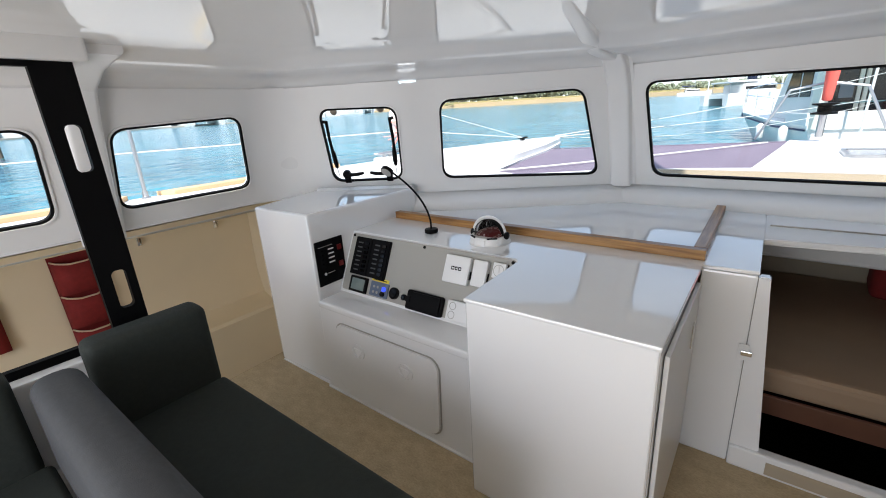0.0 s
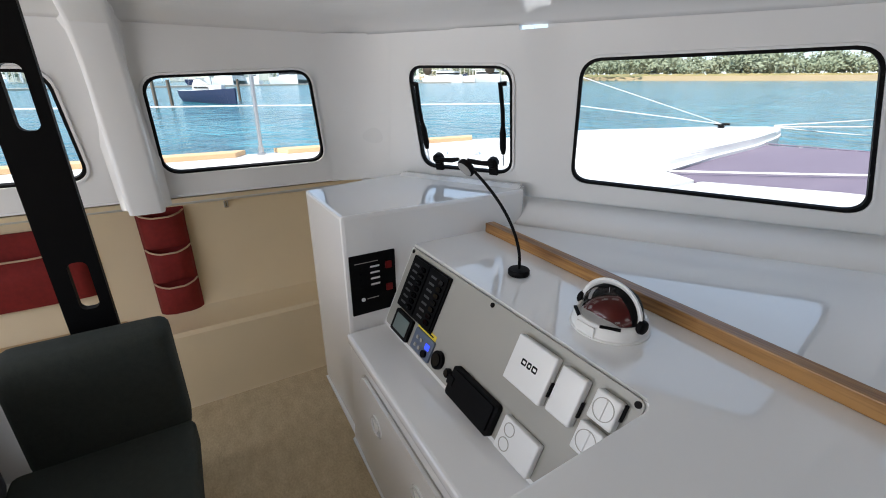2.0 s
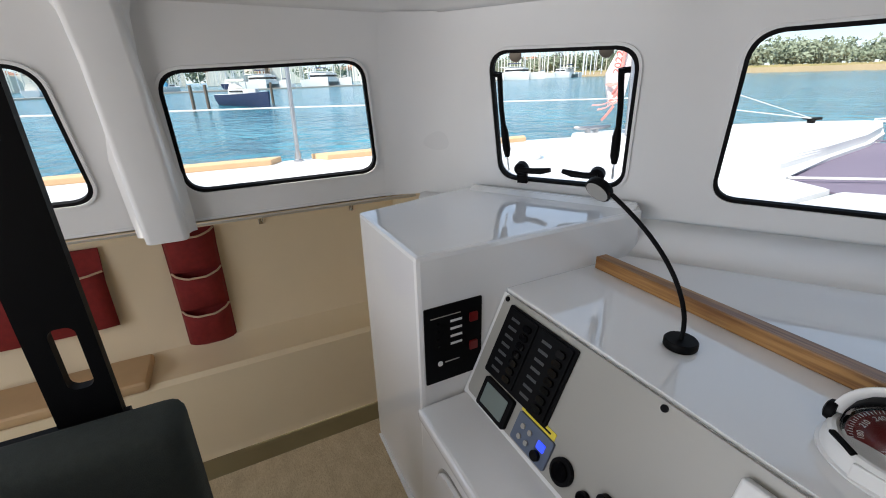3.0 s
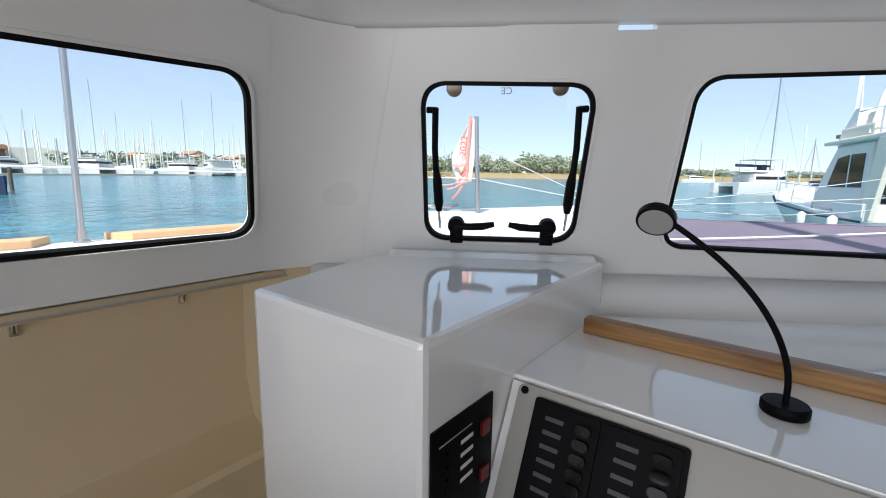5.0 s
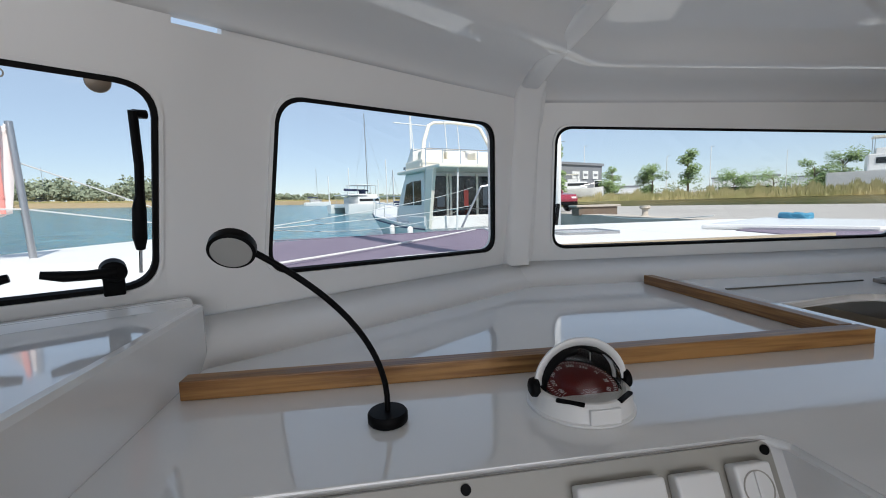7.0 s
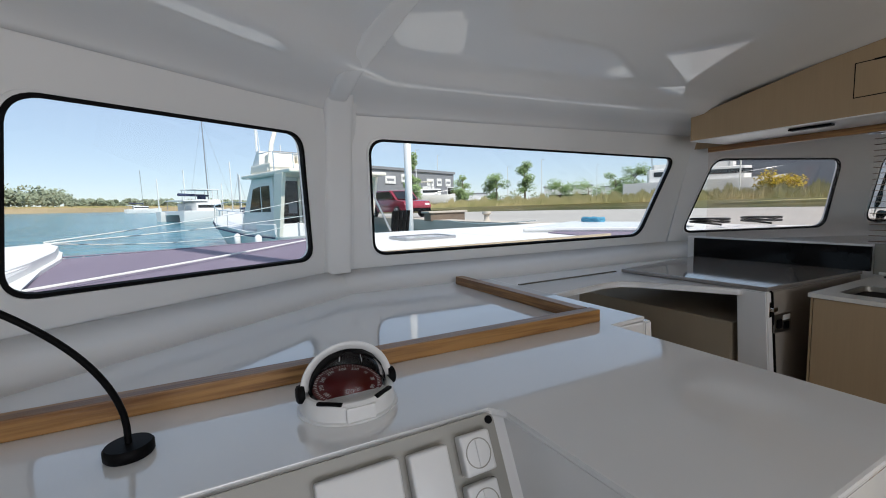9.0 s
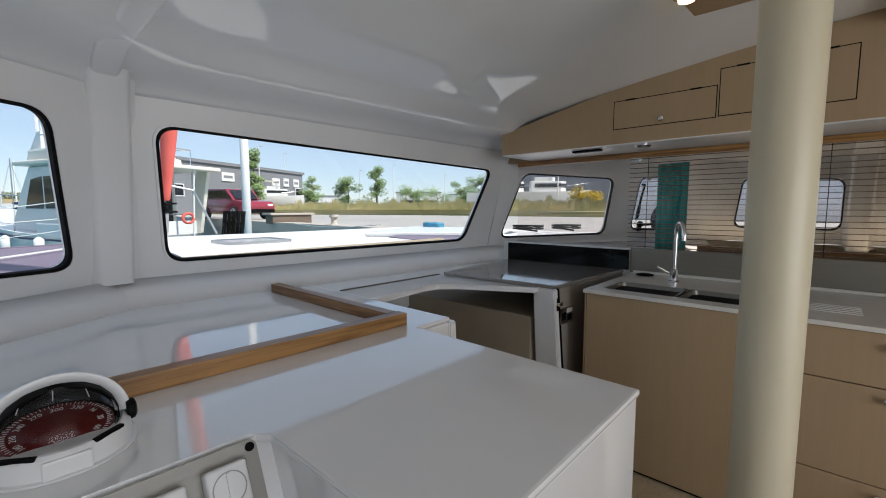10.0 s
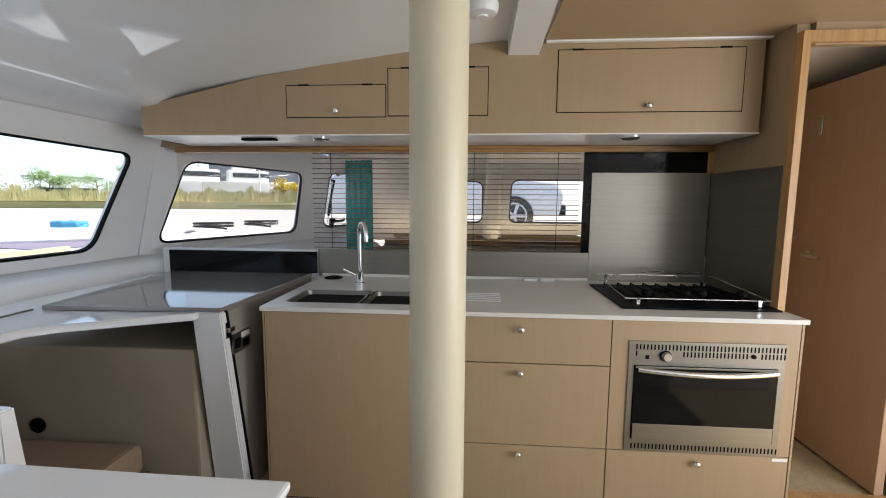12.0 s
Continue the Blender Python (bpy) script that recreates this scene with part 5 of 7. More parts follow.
# ---- water, quay, own deck ----
WATER = material("harbour_water", (0.05, 0.24, 0.30), 0.12, scale=0.6, bump=1.0, bump_scale=1.1, stretch=(0.8, 0.8, 1), dark=(0.010, 0.10, 0.145), tight=0.12)
WATER.node_tree.nodes["Bump"].inputs["Distance"].default_value = 0.42
DECK = material("white_deck", (0.70, 0.70, 0.69), 0.55, var=0.03, scale=2, bump=0.1, bump_scale=200)
HULL = material("white_boat_paint", (0.74, 0.74, 0.73), 0.25, var=0.03, scale=1.5)
CREAMY = material("cream_boat_paint", (0.78, 0.74, 0.64), 0.35, var=0.04, scale=2)
TEAK = material("tan_gunwale", (0.72, 0.46, 0.25), 0.6, var=0.1, scale=5, obj_rand=0.05)
NET = material("purple_trampoline_net", (0.20, 0.165, 0.215), 0.8, scale=4, dark=(0.15, 0.12, 0.17), bump=0.6, bump_scale=90, stretch=(1, 0.12, 1))
ALU = material("grey_aluminium", (0.45, 0.45, 0.46), 0.35, metal=0.9, var=0.05)
ROPE = material("white_rope", (0.7, 0.7, 0.68), 0.8, var=0.05)
DARKWIN = material("dark_boat_window", (0.012, 0.014, 0.018), 0.08, var=0.1)
BLUE = material("blue_canvas", (0.06, 0.26, 0.40), 0.7, var=0.15, scale=6)
NAVY = material("navy_canvas", (0.02, 0.035, 0.09), 0.8, var=0.1)
ASPHALT = material("quay_asphalt", (0.42, 0.40, 0.37), 0.9, scale=1.2, dark=(0.33, 0.315, 0.29), bump=0.3, bump_scale=20)
CONCRETE = material("quay_concrete", (0.46, 0.41, 0.35), 0.9, var=0.12, scale=1.5, bump=0.2, bump_scale=20)
SAND = material("dry_sand", (0.50, 0.37, 0.22), 0.95, var=0.15, scale=0.05, bump=0.3, bump_scale=2)
SCRUB = material("dry_grass", (0.52, 0.42, 0.24), 0.9, scale=0.5, dark=(0.27, 0.29, 0.12), spec=0.1)
LEAF = material("green_leaves", (0.27, 0.37, 0.16), 0.7, scale=0.5, dark=(0.18, 0.26, 0.11), spec=0.2)
# leaf green paled and greyed: the distance haze is painted into the colour
FAR_LEAF = material("haze_paled_leaves", (0.30, 0.33, 0.24), 0.8, scale=0.2, dark=(0.19, 0.24, 0.16), spec=0.1)
YELLOW = material("yellow_blossom", (0.55, 0.38, 0.02), 0.8, scale=2, dark=(0.30, 0.24, 0.03), spec=0.1)
BARK = material("grey_bark", (0.16, 0.12, 0.09), 0.9, var=0.2, scale=8)
GREYWALL = material("grey_metal_cladding", (0.21, 0.22, 0.24), 0.6, var=0.05, scale=0.5, stretch=(20, 1, 1))
ROOFRED = material("terracotta_roofs", (0.42, 0.22, 0.14), 0.8, var=0.2, scale=0.3)
CARRED = material("red_car_paint", (0.27, 0.025, 0.045), 0.2, var=0.05, coat=0.6)
SILVER = material("silver_car_paint", (0.55, 0.56, 0.58), 0.25, var=0.03, coat=0.5)
TYRE = material("tyre_rubber", (0.02, 0.02, 0.02), 0.8)
FLAGW = material("white_flag_cloth", (0.75, 0.68, 0.66), 0.8, var=0.05)
FLAGP = material("faded_coral_cloth", (0.78, 0.30, 0.26), 0.8, var=0.1)
FLAGR = material("coral_flag_cloth", (0.75, 0.13, 0.10), 0.8, var=0.08)
TRIM = 0.0225  # the boat lies slightly trimmed: the sea stands a little higher beyond its port bow


def lift(x, y):
    return TRIM * 0.7071 * ((y - 1.0) - (x + 1.5))


def trimmed(b):
    for v in b.verts:
        v.co.z += lift(v.co.x, v.co.y)
    return b


b = bmesh.new()
b.faces.new([b.verts.new(p) for p in ((-3000, -3000, -1.2), (3000, -3000, -1.2), (3000, 3000, -1.2), (-3000, 3000, -1.2))])
tagged(part("water", trimmed(b), WATER), "blue-green rippled harbour water", "water", kind="structure")
tagged(part("pavement", prism([(5.75, -300), (900, -300), (900, 900), (150, 900), (60, 260), (14, 75), (7.6, 30), (6.2, 16), (5.85, 10)], -2.0, 0.75), ASPHALT), "grey asphalt quay road", "pavement", kind="structure")
tagged(part("quay_edge", prism([(5.7, -60), (6.45, -60), (6.5, 10.2), (6.9, 16), (8.4, 30), (7.5, 30.4), (6.1, 16), (5.8, 10)], 0.4, 0.80), CONCRETE), "worn concrete quay edge", "kerb", kind="structure")

deck = thing("deck", (0, 5, 0.9), "white boat deck round the cabin windows", "deck", kind="structure")
part("port_deck", prism([(-4.85, -3), (-3.46, -3), (-3.46, 2.04), (-2.75, 2.04), (-2.1, 2.47), (-2.14, 3.85), (-2.43, 3.9), (-2.62, 5.0), (-2.78, 6.1), (-3.02, 7.1), (-3.26, 7.8), (-3.5, 7.85), (-3.85, 7.1), (-4.15, 6.1), (-4.47, 5.2), (-4.74, 4.2), (-4.87, 3.0)], 0.86, 0.93, bevel=0.03), DECK, deck)
for sx, fx in ((1, lambda x: x), (-1, lambda x: 0.6 - x)):
    part("hull_side", prism([(fx(x), y) for x, y in ((-4.83, -3), (-4.65, -3), (-4.67, 3.0), (-4.32, 5.2), (-3.72, 7.1), (-3.34, 7.78), (-3.46, 7.83), (-3.82, 7.1), (-4.44, 5.2), (-4.83, 3.0))], -1.4, 0.88), HULL, deck)
part("bow_rise", prism([(-4.60, 4.3), (-3.6, 3.9), (-2.55, 4.15), (-2.66, 5.0), (-2.82, 6.1), (-3.05, 7.1), (-3.28, 7.82), (-3.47, 7.86), (-3.82, 7.1), (-4.12, 6.1), (-4.40, 5.2)], 0.62, 1.0, bevel=0.06, seg=4), DECK, deck)
part("centre_deck", prism([(-2.1, 2.50), (-0.97, 3.22), (1.55, 3.08), (1.55, 7.5), (0.02, 7.5), (-0.25, 4.62), (-0.63, 4.55), (-1.5, 4.24), (-2.1, 3.83)], 0.6, 0.925, bevel=0.02), DECK, deck)
part("starboard_deck", prism([(1.56, 3.08), (2.70, 2.47), (3.66, 1.87), (3.66, -3), (5.4, -3), (5.42, 3.0), (5.2, 5.2), (4.5, 7.5), (1.56, 7.5)], 0.86, 0.925, bevel=0.02), DECK, deck)
for y0, y1 in ((-2.8, 1.42), (1.66, 3.9)):
    part("toe_rail", prism([(-4.86, y0), (-4.70, y0 + 0.1), (-4.70, y1 - 0.1), (-4.86, y1)], 0.93, 0.972, bevel=0.006), TEAK, deck, "tan toe rail")
part("coaming", box(-3.47, -3.045, -3, 1.86, 0.99, 1.003), DECK, deck, "white coaming beside the side windows")
tramp = thing("trampoline", (-1, 5.6, 0.88), "purple woven trampoline net laced between the bows", "trampoline")
part("net", prism([(-2.46, 3.92), (-2.12, 3.87), (-1.5, 4.28), (-0.63, 4.6), (-0.27, 4.66), (0.0, 7.4), (-2.19, 6.66), (-2.9, 6.42), (-2.80, 6.1), (-2.64, 5.0)], 0.895, 0.905), NET, tramp)
part("bolt_rope", tube([(0.0, 7.4, 0.91), (-2.19, 6.66, 0.91), (-2.92, 6.42, 0.92)], 0.007, 8), NET, tramp)
for k in range(21):
    part("lacing", tube([(-2.85 + 0.14 * k, 6.42 + 0.049 * k, 0.905), (-2.86 + 0.14 * k, 6.52 + 0.049 * k, 0.90)], 0.006, 5), ROPE, tramp)
tramp = thing("trampoline", (2.9, 4.8, 0.93), "purple woven net strip beside the starboard bow", "trampoline")
part("net", prism([(2.2, 4.5), (2.7, 4.05), (3.3, 4.45), (2.95, 5.45), (2.3, 5.2)], 0.9255, 0.934), NET, tramp)
beam_f = tagged(part("front_crossbeam", tube([(-2.95, 6.6, 0.80), (0.3, 7.65, 0.80), (3.55, 6.6, 0.80)], 0.055, 12), ALU, smooth=True), "aluminium front crossbeam between the bows", "beam")
rope_l = "white mooring rope led across the foredeck"
for pts in ([(-3.3, 7.7, 1.0), (-1.0, 13.0, 0.4), (3.0, 24.0, 1.0)], [(-3.4, 7.7, 1.0), (-6.0, 12.0, 0.3)], [(-3.35, 7.75, 1.02), (0.0, 14.0, 1.35), (3.3, 22.0, 2.15)], [(-3.35, 7.75, 1.0), (-0.7, 11.5, 1.02), (1.85, 16.0, 1.25)], [(-2.4, 3.95, 0.93), (-1.4, 5.2, 0.925), (-0.2, 7.1, 0.93)], [(3.9, 7.3, 1.0), (4.6, 10.5, 0.75), (5.6, 14.0, 0.85)]):
    tagged(part("mooring_rope", tube(arc(pts[0], pts[1], pts[-1], 14), 0.009, 6), ROPE), rope_l, "rope", "mooring ropes")

# guard rail on the port side
for y in (-1.9, 1.54):
    st = thing("stanchion", (-4.78, y, 0.93), "slim steel guard rail stanchion on the gunwale", "stanchion", "guard rail stanchions")
    part("pole", tube([(-4.78, y, 0.93), (-4.80, y + 0.02, 2.05)], 0.017, 10), ALU, st, smooth=True, angle=60)
    part("socket", lathe([(0.04, 0), (0.04, 0.01), (0.024, 0.02), (0.024, 0.07)], 14, Matrix.Translation((-4.78, y, 0.93))), ALU, st)
for z, sag in ((1.37, 0.02),):
    tagged(part("lifeline", tube([(-4.79, -1.9, z), (-4.79, 1.55, z - sag), (-4.02, 4.45, z - 0.03), (-3.64, 7.0, 1.05)], 0.006, 6), ROPE), "white guard wire along the port side", "wire", "guard wires")
tagged(part("lifeline", tube([(-4.03, 4.45, 1.66), (-3.64, 7.0, 1.05)], 0.006, 6), ROPE), "white guard wire along the port side", "wire", "guard wires")
bc = thing("bow_cleat", (-3.64, 7.0, 1.0), "small dark cleat at the tip of the bow", "cleat")
part("horn", tube([(-3.72, 6.96, 1.055), (-3.64, 7.0, 1.045), (-3.56, 7.04, 1.055)], 0.016, 8), BLACK, bc)
part("foot", box(-3.67, -3.61, 6.97, 7.03, 0.99, 1.05, 0.005), BLACK, bc)
FX, FY, FT = -4.0, 4.45, 1.93
pole = thing("flag_pole", (FX, FY, 0.99), "grey pole with a tattered white and coral flag", "flag")
part("pole", tube([(FX, FY, 0.99), (FX - 0.045, FY, FT)], 0.022, 10), ALU, pole, smooth=True, angle=60)
fb = bmesh.new()
NJ = 7
grid_ = []
for j in range(15):
    f = j / 14
    w_ = 0.06 + 0.21 * min(1, f * 2) - 0.06 * max(0, f - 0.7) / 0.3
    grid_.append([fb.verts.new((FX - 0.055 - w_ * k / NJ + 0.012 * math.sin(3 * f + k), FY - 0.03 + 0.025 * math.sin(k * 1.5 + f * 4), FT - 0.02 - 0.60 * f - 0.05 * k / NJ)) for k in range(NJ + 1)])
for A, B in zip(grid_, grid_[1:]):
    for k in range(NJ):
        fb.faces.new((A[k], A[k + 1], B[k + 1], B[k]))
fl_w = part("flag", fb, FLAGW, pole, "white cloth", smooth=True)
fl_w.modifiers.new("thick", "SOLIDIFY").thickness = 0.003
for x0, z0, x1, z1, w_ in ((-0.065, 0.0, -0.10, -0.62, 0.014), (-0.25, -0.46, -0.10, -0.45, 0.02), (-0.09, -0.44, -0.18, -0.56, 0.012), (-0.08, -0.50, -0.2, -0.62, 0.012), (-0.12, -0.62, -0.34, -0.70, 0.010), (-0.14, -0.66, -0.28, -0.80, 0.012), (-0.12, -0.6, -0.42, -0.66, 0.008)):
    part("stripe", tube([(FX + x0, FY - 0.07, FT + z0), (FX + (x0 + x1) / 2, FY - 0.08, FT + (z0 + z1) / 2 - 0.02), (FX + x1, FY - 0.06, FT + z1)], w_, 6, flat=0.3), FLAGP, pole, "coral stripe")
words("2022", 0.10, basis((FX - 0.135, FY - 0.075, FT - 0.28), (0.10, 0.0, 1), (-1, -0.1, 0.1)), FLAGR, pole, "lettering", 0.001)
cl = thing("deck_cleat", (-4.4, 4.4, 0.93), "grey aluminium deck cleat on the gunwale", "cleat")
part("horn", tube([(-4.45, 4.2, 1.06), (-4.42, 4.3, 1.05), (-4.39, 4.5, 1.05), (-4.36, 4.61, 1.06)], [0.014, 0.022, 0.022, 0.014], 10), ALU, cl, smooth=True)
for y in (4.35, 4.46):
    part("leg", box(-4.43, -4.38, y - 0.02, y + 0.02, 0.93, 1.05, 0.006), ALU, cl)
dv = thing("deck_vent", (-3.85, 3.12, 0.93), "round white deck vent", "vent")
part("dome", lathe([(0.14, 0), (0.14, 0.02), (0.11, 0.06), (0.05, 0.085), (0.01, 0.09)], 28, Matrix.Translation((-3.85, 3.12, 0.93))), WHITE_PLASTIC, dv, smooth=True, angle=50)
part("ring", lathe([(0.16, 0), (0.16, 0.012)], 28, Matrix.Translation((-3.85, 3.12, 0.93))), CHROME, dv)
dh = thing("foredeck_hatch", (0.75, 5.75, 0.925), "flush grey framed foredeck hatch", "hatch")
part("frame", slab(rr(-0.35, -0.3, 0.35, 0.3, 0.08), [rr(-0.31, -0.26, 0.31, 0.26, 0.06)], 0.03, Matrix.Translation((0.75, 5.75, 0.955))), ALU, dh)
part("pane", slab(rr(-0.3, -0.25, 0.3, 0.25, 0.05), [], 0.02, Matrix.Translation((0.75, 5.75, 0.945))), SILVER, dh)
fu = thing("headsail_furler", (0.3, 7.2, 0.93), "red furled headsail on a black drum", "furler")
part("toggle", tube([(0.3, 7.3, 0.98), (0.3, 7.22, 1.25)], 0.04, 8), ALU, fu)
part("drum", lathe([(0.13, 0), (0.13, 0.02), (0.07, 0.03), (0.07, 0.10), (0.13, 0.11), (0.13, 0.13)], 20, Matrix.Translation((0.3, 7.2, 1.25))), BLACK, fu)
part("rolled_sail", tube([(0.3, 7.18, 1.42), (0.3, 6.9, 2.2), (0.29, 4.0, 9.0), (0.27, 1.6, 14.0)], [0.05, 0.09, 0.08, 0.03], 12), FLAGR, fu, smooth=True, angle=60)
for x in (-0.35, 0.95):
    part("pulpit_leg", tube([(x, 7.35, 0.95), (0.3 + (x - 0.3) * 0.55, 7.3, 1.55), (0.3, 7.3, 1.62)], 0.016, 8), ALU, fu)
mast = tagged(part("mast", tube([(0.25, 1.05, 2.2), (0.25, 1.0, 15.0)], 0.1, 14), ALU, smooth=True), "tall aluminium mast stepped on the cabin roof", "mast")
tagged(part("rope_coil", tube([Vector((4.1 + 0.11 * math.cos(k * 0.5) * (1 + 0.1 * math.sin(k * 1.7)), 6.1 + 0.2 * math.sin(k * 0.5), 0.965 + 0.01 * (k % 9))) for k in range(60)], 0.028, 6), BLUE, smooth=True), "heap of blue rope on the bow", "rope")
cv = thing("boat_cover", (3.3, 5.6, 0.93), "pale cushion cover laid on the foredeck", "cover")
part("pad", prism([(2.2, 5.6), (3.1, 4.4), (4.5, 4.6), (4.1, 6.6)], 0.926, 0.985, bevel=0.03), HULL, cv)
hose_l = "coiled black hose lying on the side deck"
for cx, cy in ((4.3, 4.3), (4.95, 4.0)):
    tagged(part("deck_hose", tube([Vector((cx + 0.28 * math.cos(k * 0.35), cy + 0.2 * math.sin(k * 0.35), 0.95 + 0.05 * abs(math.sin(k * 0.175)) + 0.002 * k)) for k in range(38)], 0.014, 7), BLACK, smooth=True), hose_l, "hose", "deck hoses")


# ---- boats ----
def loft(stations, bm=None):
    """stations: x, then half-breadth and height pairs from keel to sheer; mirrored."""
    b = bmesh.new()
    rings = [[b.verts.new((x, y, z)) for y, z in sec] + [b.verts.new((x, -y, z)) for y, z in reversed(sec)] for x, sec in stations]
    n = len(rings[0])
    for A, B in zip(rings, rings[1:]):
        for k in range(n - 1):
            b.faces.new((A[k], A[k + 1], B[k + 1], B[k]))
        b.faces.new((A[n - 1], A[0], B[0], B[n - 1]))
    b.faces.new(rings[0])
    b.faces.new(rings[-1][::-1])
    return merge(bm, b)


def hull_sections(L, B, free, rake=0.12):
    out = []
    for f, w, s in ((-0.5, 0.72, 0.0), (-0.3, 0.92, 0.0), (0.0, 1.0, 0.03), (0.25, 0.78, 0.10), (0.4, 0.42, 0.17), (0.5, 0.04, 0.24)):
        h = free * (1 + s)
        y = B / 2 * w
        x = f * L
        out.append((x, [(0.02 * y, -0.25), (y * 0.62, -0.15), (y * 0.92, h * 0.45), (y, h)]))
    return out


def sailboat(at, heading, L, hull_mat, sail_mat, label, mast_h=None):
    ob = thing("sailing_boat", at, label, "boat", "moored boats")
    M = pose(*at, 0, 0, heading)
    def put(name, b, mat, lab="", par=None, **k):
        bmesh.ops.transform(b, matrix=M, verts=b.verts)
        return part(name, b, mat, par or ob, lab, **k)
    fr = L * 0.105
    put("hull", loft(hull_sections(L, L * 0.3, fr)), hull_mat, smooth=True, angle=40)
    put("deck", prism([(-0.49 * L, -0.1 * L), (0.0, -0.14 * L), (0.25 * L, -0.1 * L), (0.47 * L, -0.01 * L), (0.47 * L, 0.01 * L), (0.25 * L, 0.1 * L), (0.0, 0.14 * L), (-0.49 * L, 0.1 * L)], fr * 1.0, fr * 1.06), DECK)
    cab = put("cabin", prism([(-0.18 * L, -0.085 * L), (0.2 * L, -0.055 * L), (0.25 * L, 0), (0.2 * L, 0.055 * L), (-0.18 * L, 0.085 * L)], fr * 1.06, fr * 1.06 + 0.045 * L, bevel=0.06), HULL)
    for s in (1, -1):
        put("cabin_window", box(-0.14 * L, 0.12 * L, -0.002 * L, 0.002 * L, fr * 1.06 + 0.015 * L, fr * 1.06 + 0.032 * L, m=pose(0, s * 0.078 * L, 0, 0, 0, -s * 4)), DARKWIN, par=cab)
    mh = mast_h or L * 1.3
    put("mast", tube([(0.06 * L, 0, fr), (0.05 * L, 0, fr + mh)], 0.055, 8), ALU)
    put("boom", tube([(0.05 * L, 0, fr + 0.13 * L), (-0.33 * L, 0, fr + 0.135 * L)], [0.14, 0.2], 8), sail_mat, "furled sail under its cover")
    put("sprayhood", loft([(-0.2 * L, [(0.06 * L, fr), (0.075 * L, fr + 0.05 * L), (0.05 * L, fr + 0.1 * L), (0.01 * L, fr + 0.105 * L)]), (-0.1 * L, [(0.06 * L, fr), (0.07 * L, fr + 0.04 * L), (0.04 * L, fr + 0.06 * L), (0.01 * L, fr + 0.062 * L)])]), sail_mat)
    for e in ((0.49 * L, 0), (-0.48 * L, 0), (0.05 * L, 0.13 * L), (0.05 * L, -0.13 * L)):
        put("stay", tube([(*e, fr * 1.2), (0.05 * L, 0, fr + mh * 0.95)], 0.012, 4), ALU)
    return ob


def catamaran(at, heading, L, label):
    ob = thing("catamaran", at, label, "boat", "moored boats")
    M = pose(*at, 0, 0, heading)
    def put(name, b, mat, lab="", par=None, **k):
        bmesh.ops.transform(b, matrix=M, verts=b.verts)
        return part(name, b, mat, par or ob, lab, **k)
    W = L * 0.24
    for s in (1, -1):
        hb = loft(hull_sections(L, L * 0.15, L * 0.13))
        bmesh.ops.translate(hb, vec=(0, s * W, 0), verts=hb.verts)
        put("hull", hb, HULL, smooth=True, angle=40)
    put("bridge_deck", box(-0.45 * L, 0.15 * L, -W, W, L * 0.085, L * 0.135, 0.05), HULL)
    cab = put("saloon", prism([(-0.28 * L, -0.2 * L), (0.08 * L, -0.18 * L), (0.16 * L, -0.09 * L), (0.16 * L, 0.09 * L), (0.08 * L, 0.18 * L), (-0.28 * L, 0.2 * L)], L * 0.13, L * 0.235, bevel=0.12), HULL)
    put("window_band", prism([(-0.26 * L, -0.203 * L), (0.083 * L, -0.183 * L), (0.165 * L, -0.09 * L), (0.165 * L, 0.09 * L), (0.083 * L, 0.183 * L), (-0.26 * L, 0.203 * L)], L * 0.17, L * 0.205), DARKWIN, par=cab)
    put("hard_top", box(-0.44 * L, -0.1 * L, -0.19 * L, 0.19 * L, L * 0.255, L * 0.27, 0.05), HULL)
    for s in (1, -1):
        put("top_post", tube([(-0.42 * L, s * 0.17 * L, L * 0.13), (-0.42 * L, s * 0.17 * L, L * 0.256)], 0.05, 6), ALU)
    put("mast", tube([(0.02 * L, 0, L * 0.23), (0.01 * L, 0, L * 1.45)], 0.09, 8), ALU)
    put("boom", tube([(0.02 * L, 0, L * 0.33), (-0.38 * L, 0, L * 0.34)], [0.16, 0.24], 8), NAVY, "furled sail in a dark cover")
    for e in ((0.4 * L, 0), (-0.1 * L, W), (-0.1 * L, -W)):
        put("stay", tube([(*e, L * 0.15), (0.01 * L, 0, L * 1.35)], 0.014, 4), ALU)
    return ob


EYE0 = Vector((-1.5, 1.0, 0.0))


def polar(az, d, z=-1.2):
    x, y = EYE0.x + d * math.sin(radians(az)), EYE0.y + d * math.cos(radians(az))
    return (x, y, z + (lift(x, y) if az < 11 else 0.0))


rng = random.Random(4)
for k, (az, d, L) in enumerate(((-118, 95, 12), (-111, 110, 11), (-105, 100, 13), (-99, 112, 11), (-94, 96, 12), (-88, 118, 13), (-82, 104, 10), (-79, 120, 13), (-75, 108, 11), (-72, 124, 12), (-64, 128, 12), (-61, 140, 11), (-56, 132, 12), (-50, 170, 11), (-46, 185, 12), (-41, 190, 10))):
    sailboat(polar(az, d * 1.7), az * -1 + 90 + rng.uniform(-25, 25), L * 1.35, (HULL, HULL, NAVY)[k % 3] if k % 5 == 0 else HULL, (NAVY, BLUE, CREAMY)[k % 3], "white sailing boat with a tall mast at its berth")
sailboat(polar(-86.5, 58), 20, 12, NAVY, CREAMY, "dark hulled sailing boat moored off the pontoon", 14)
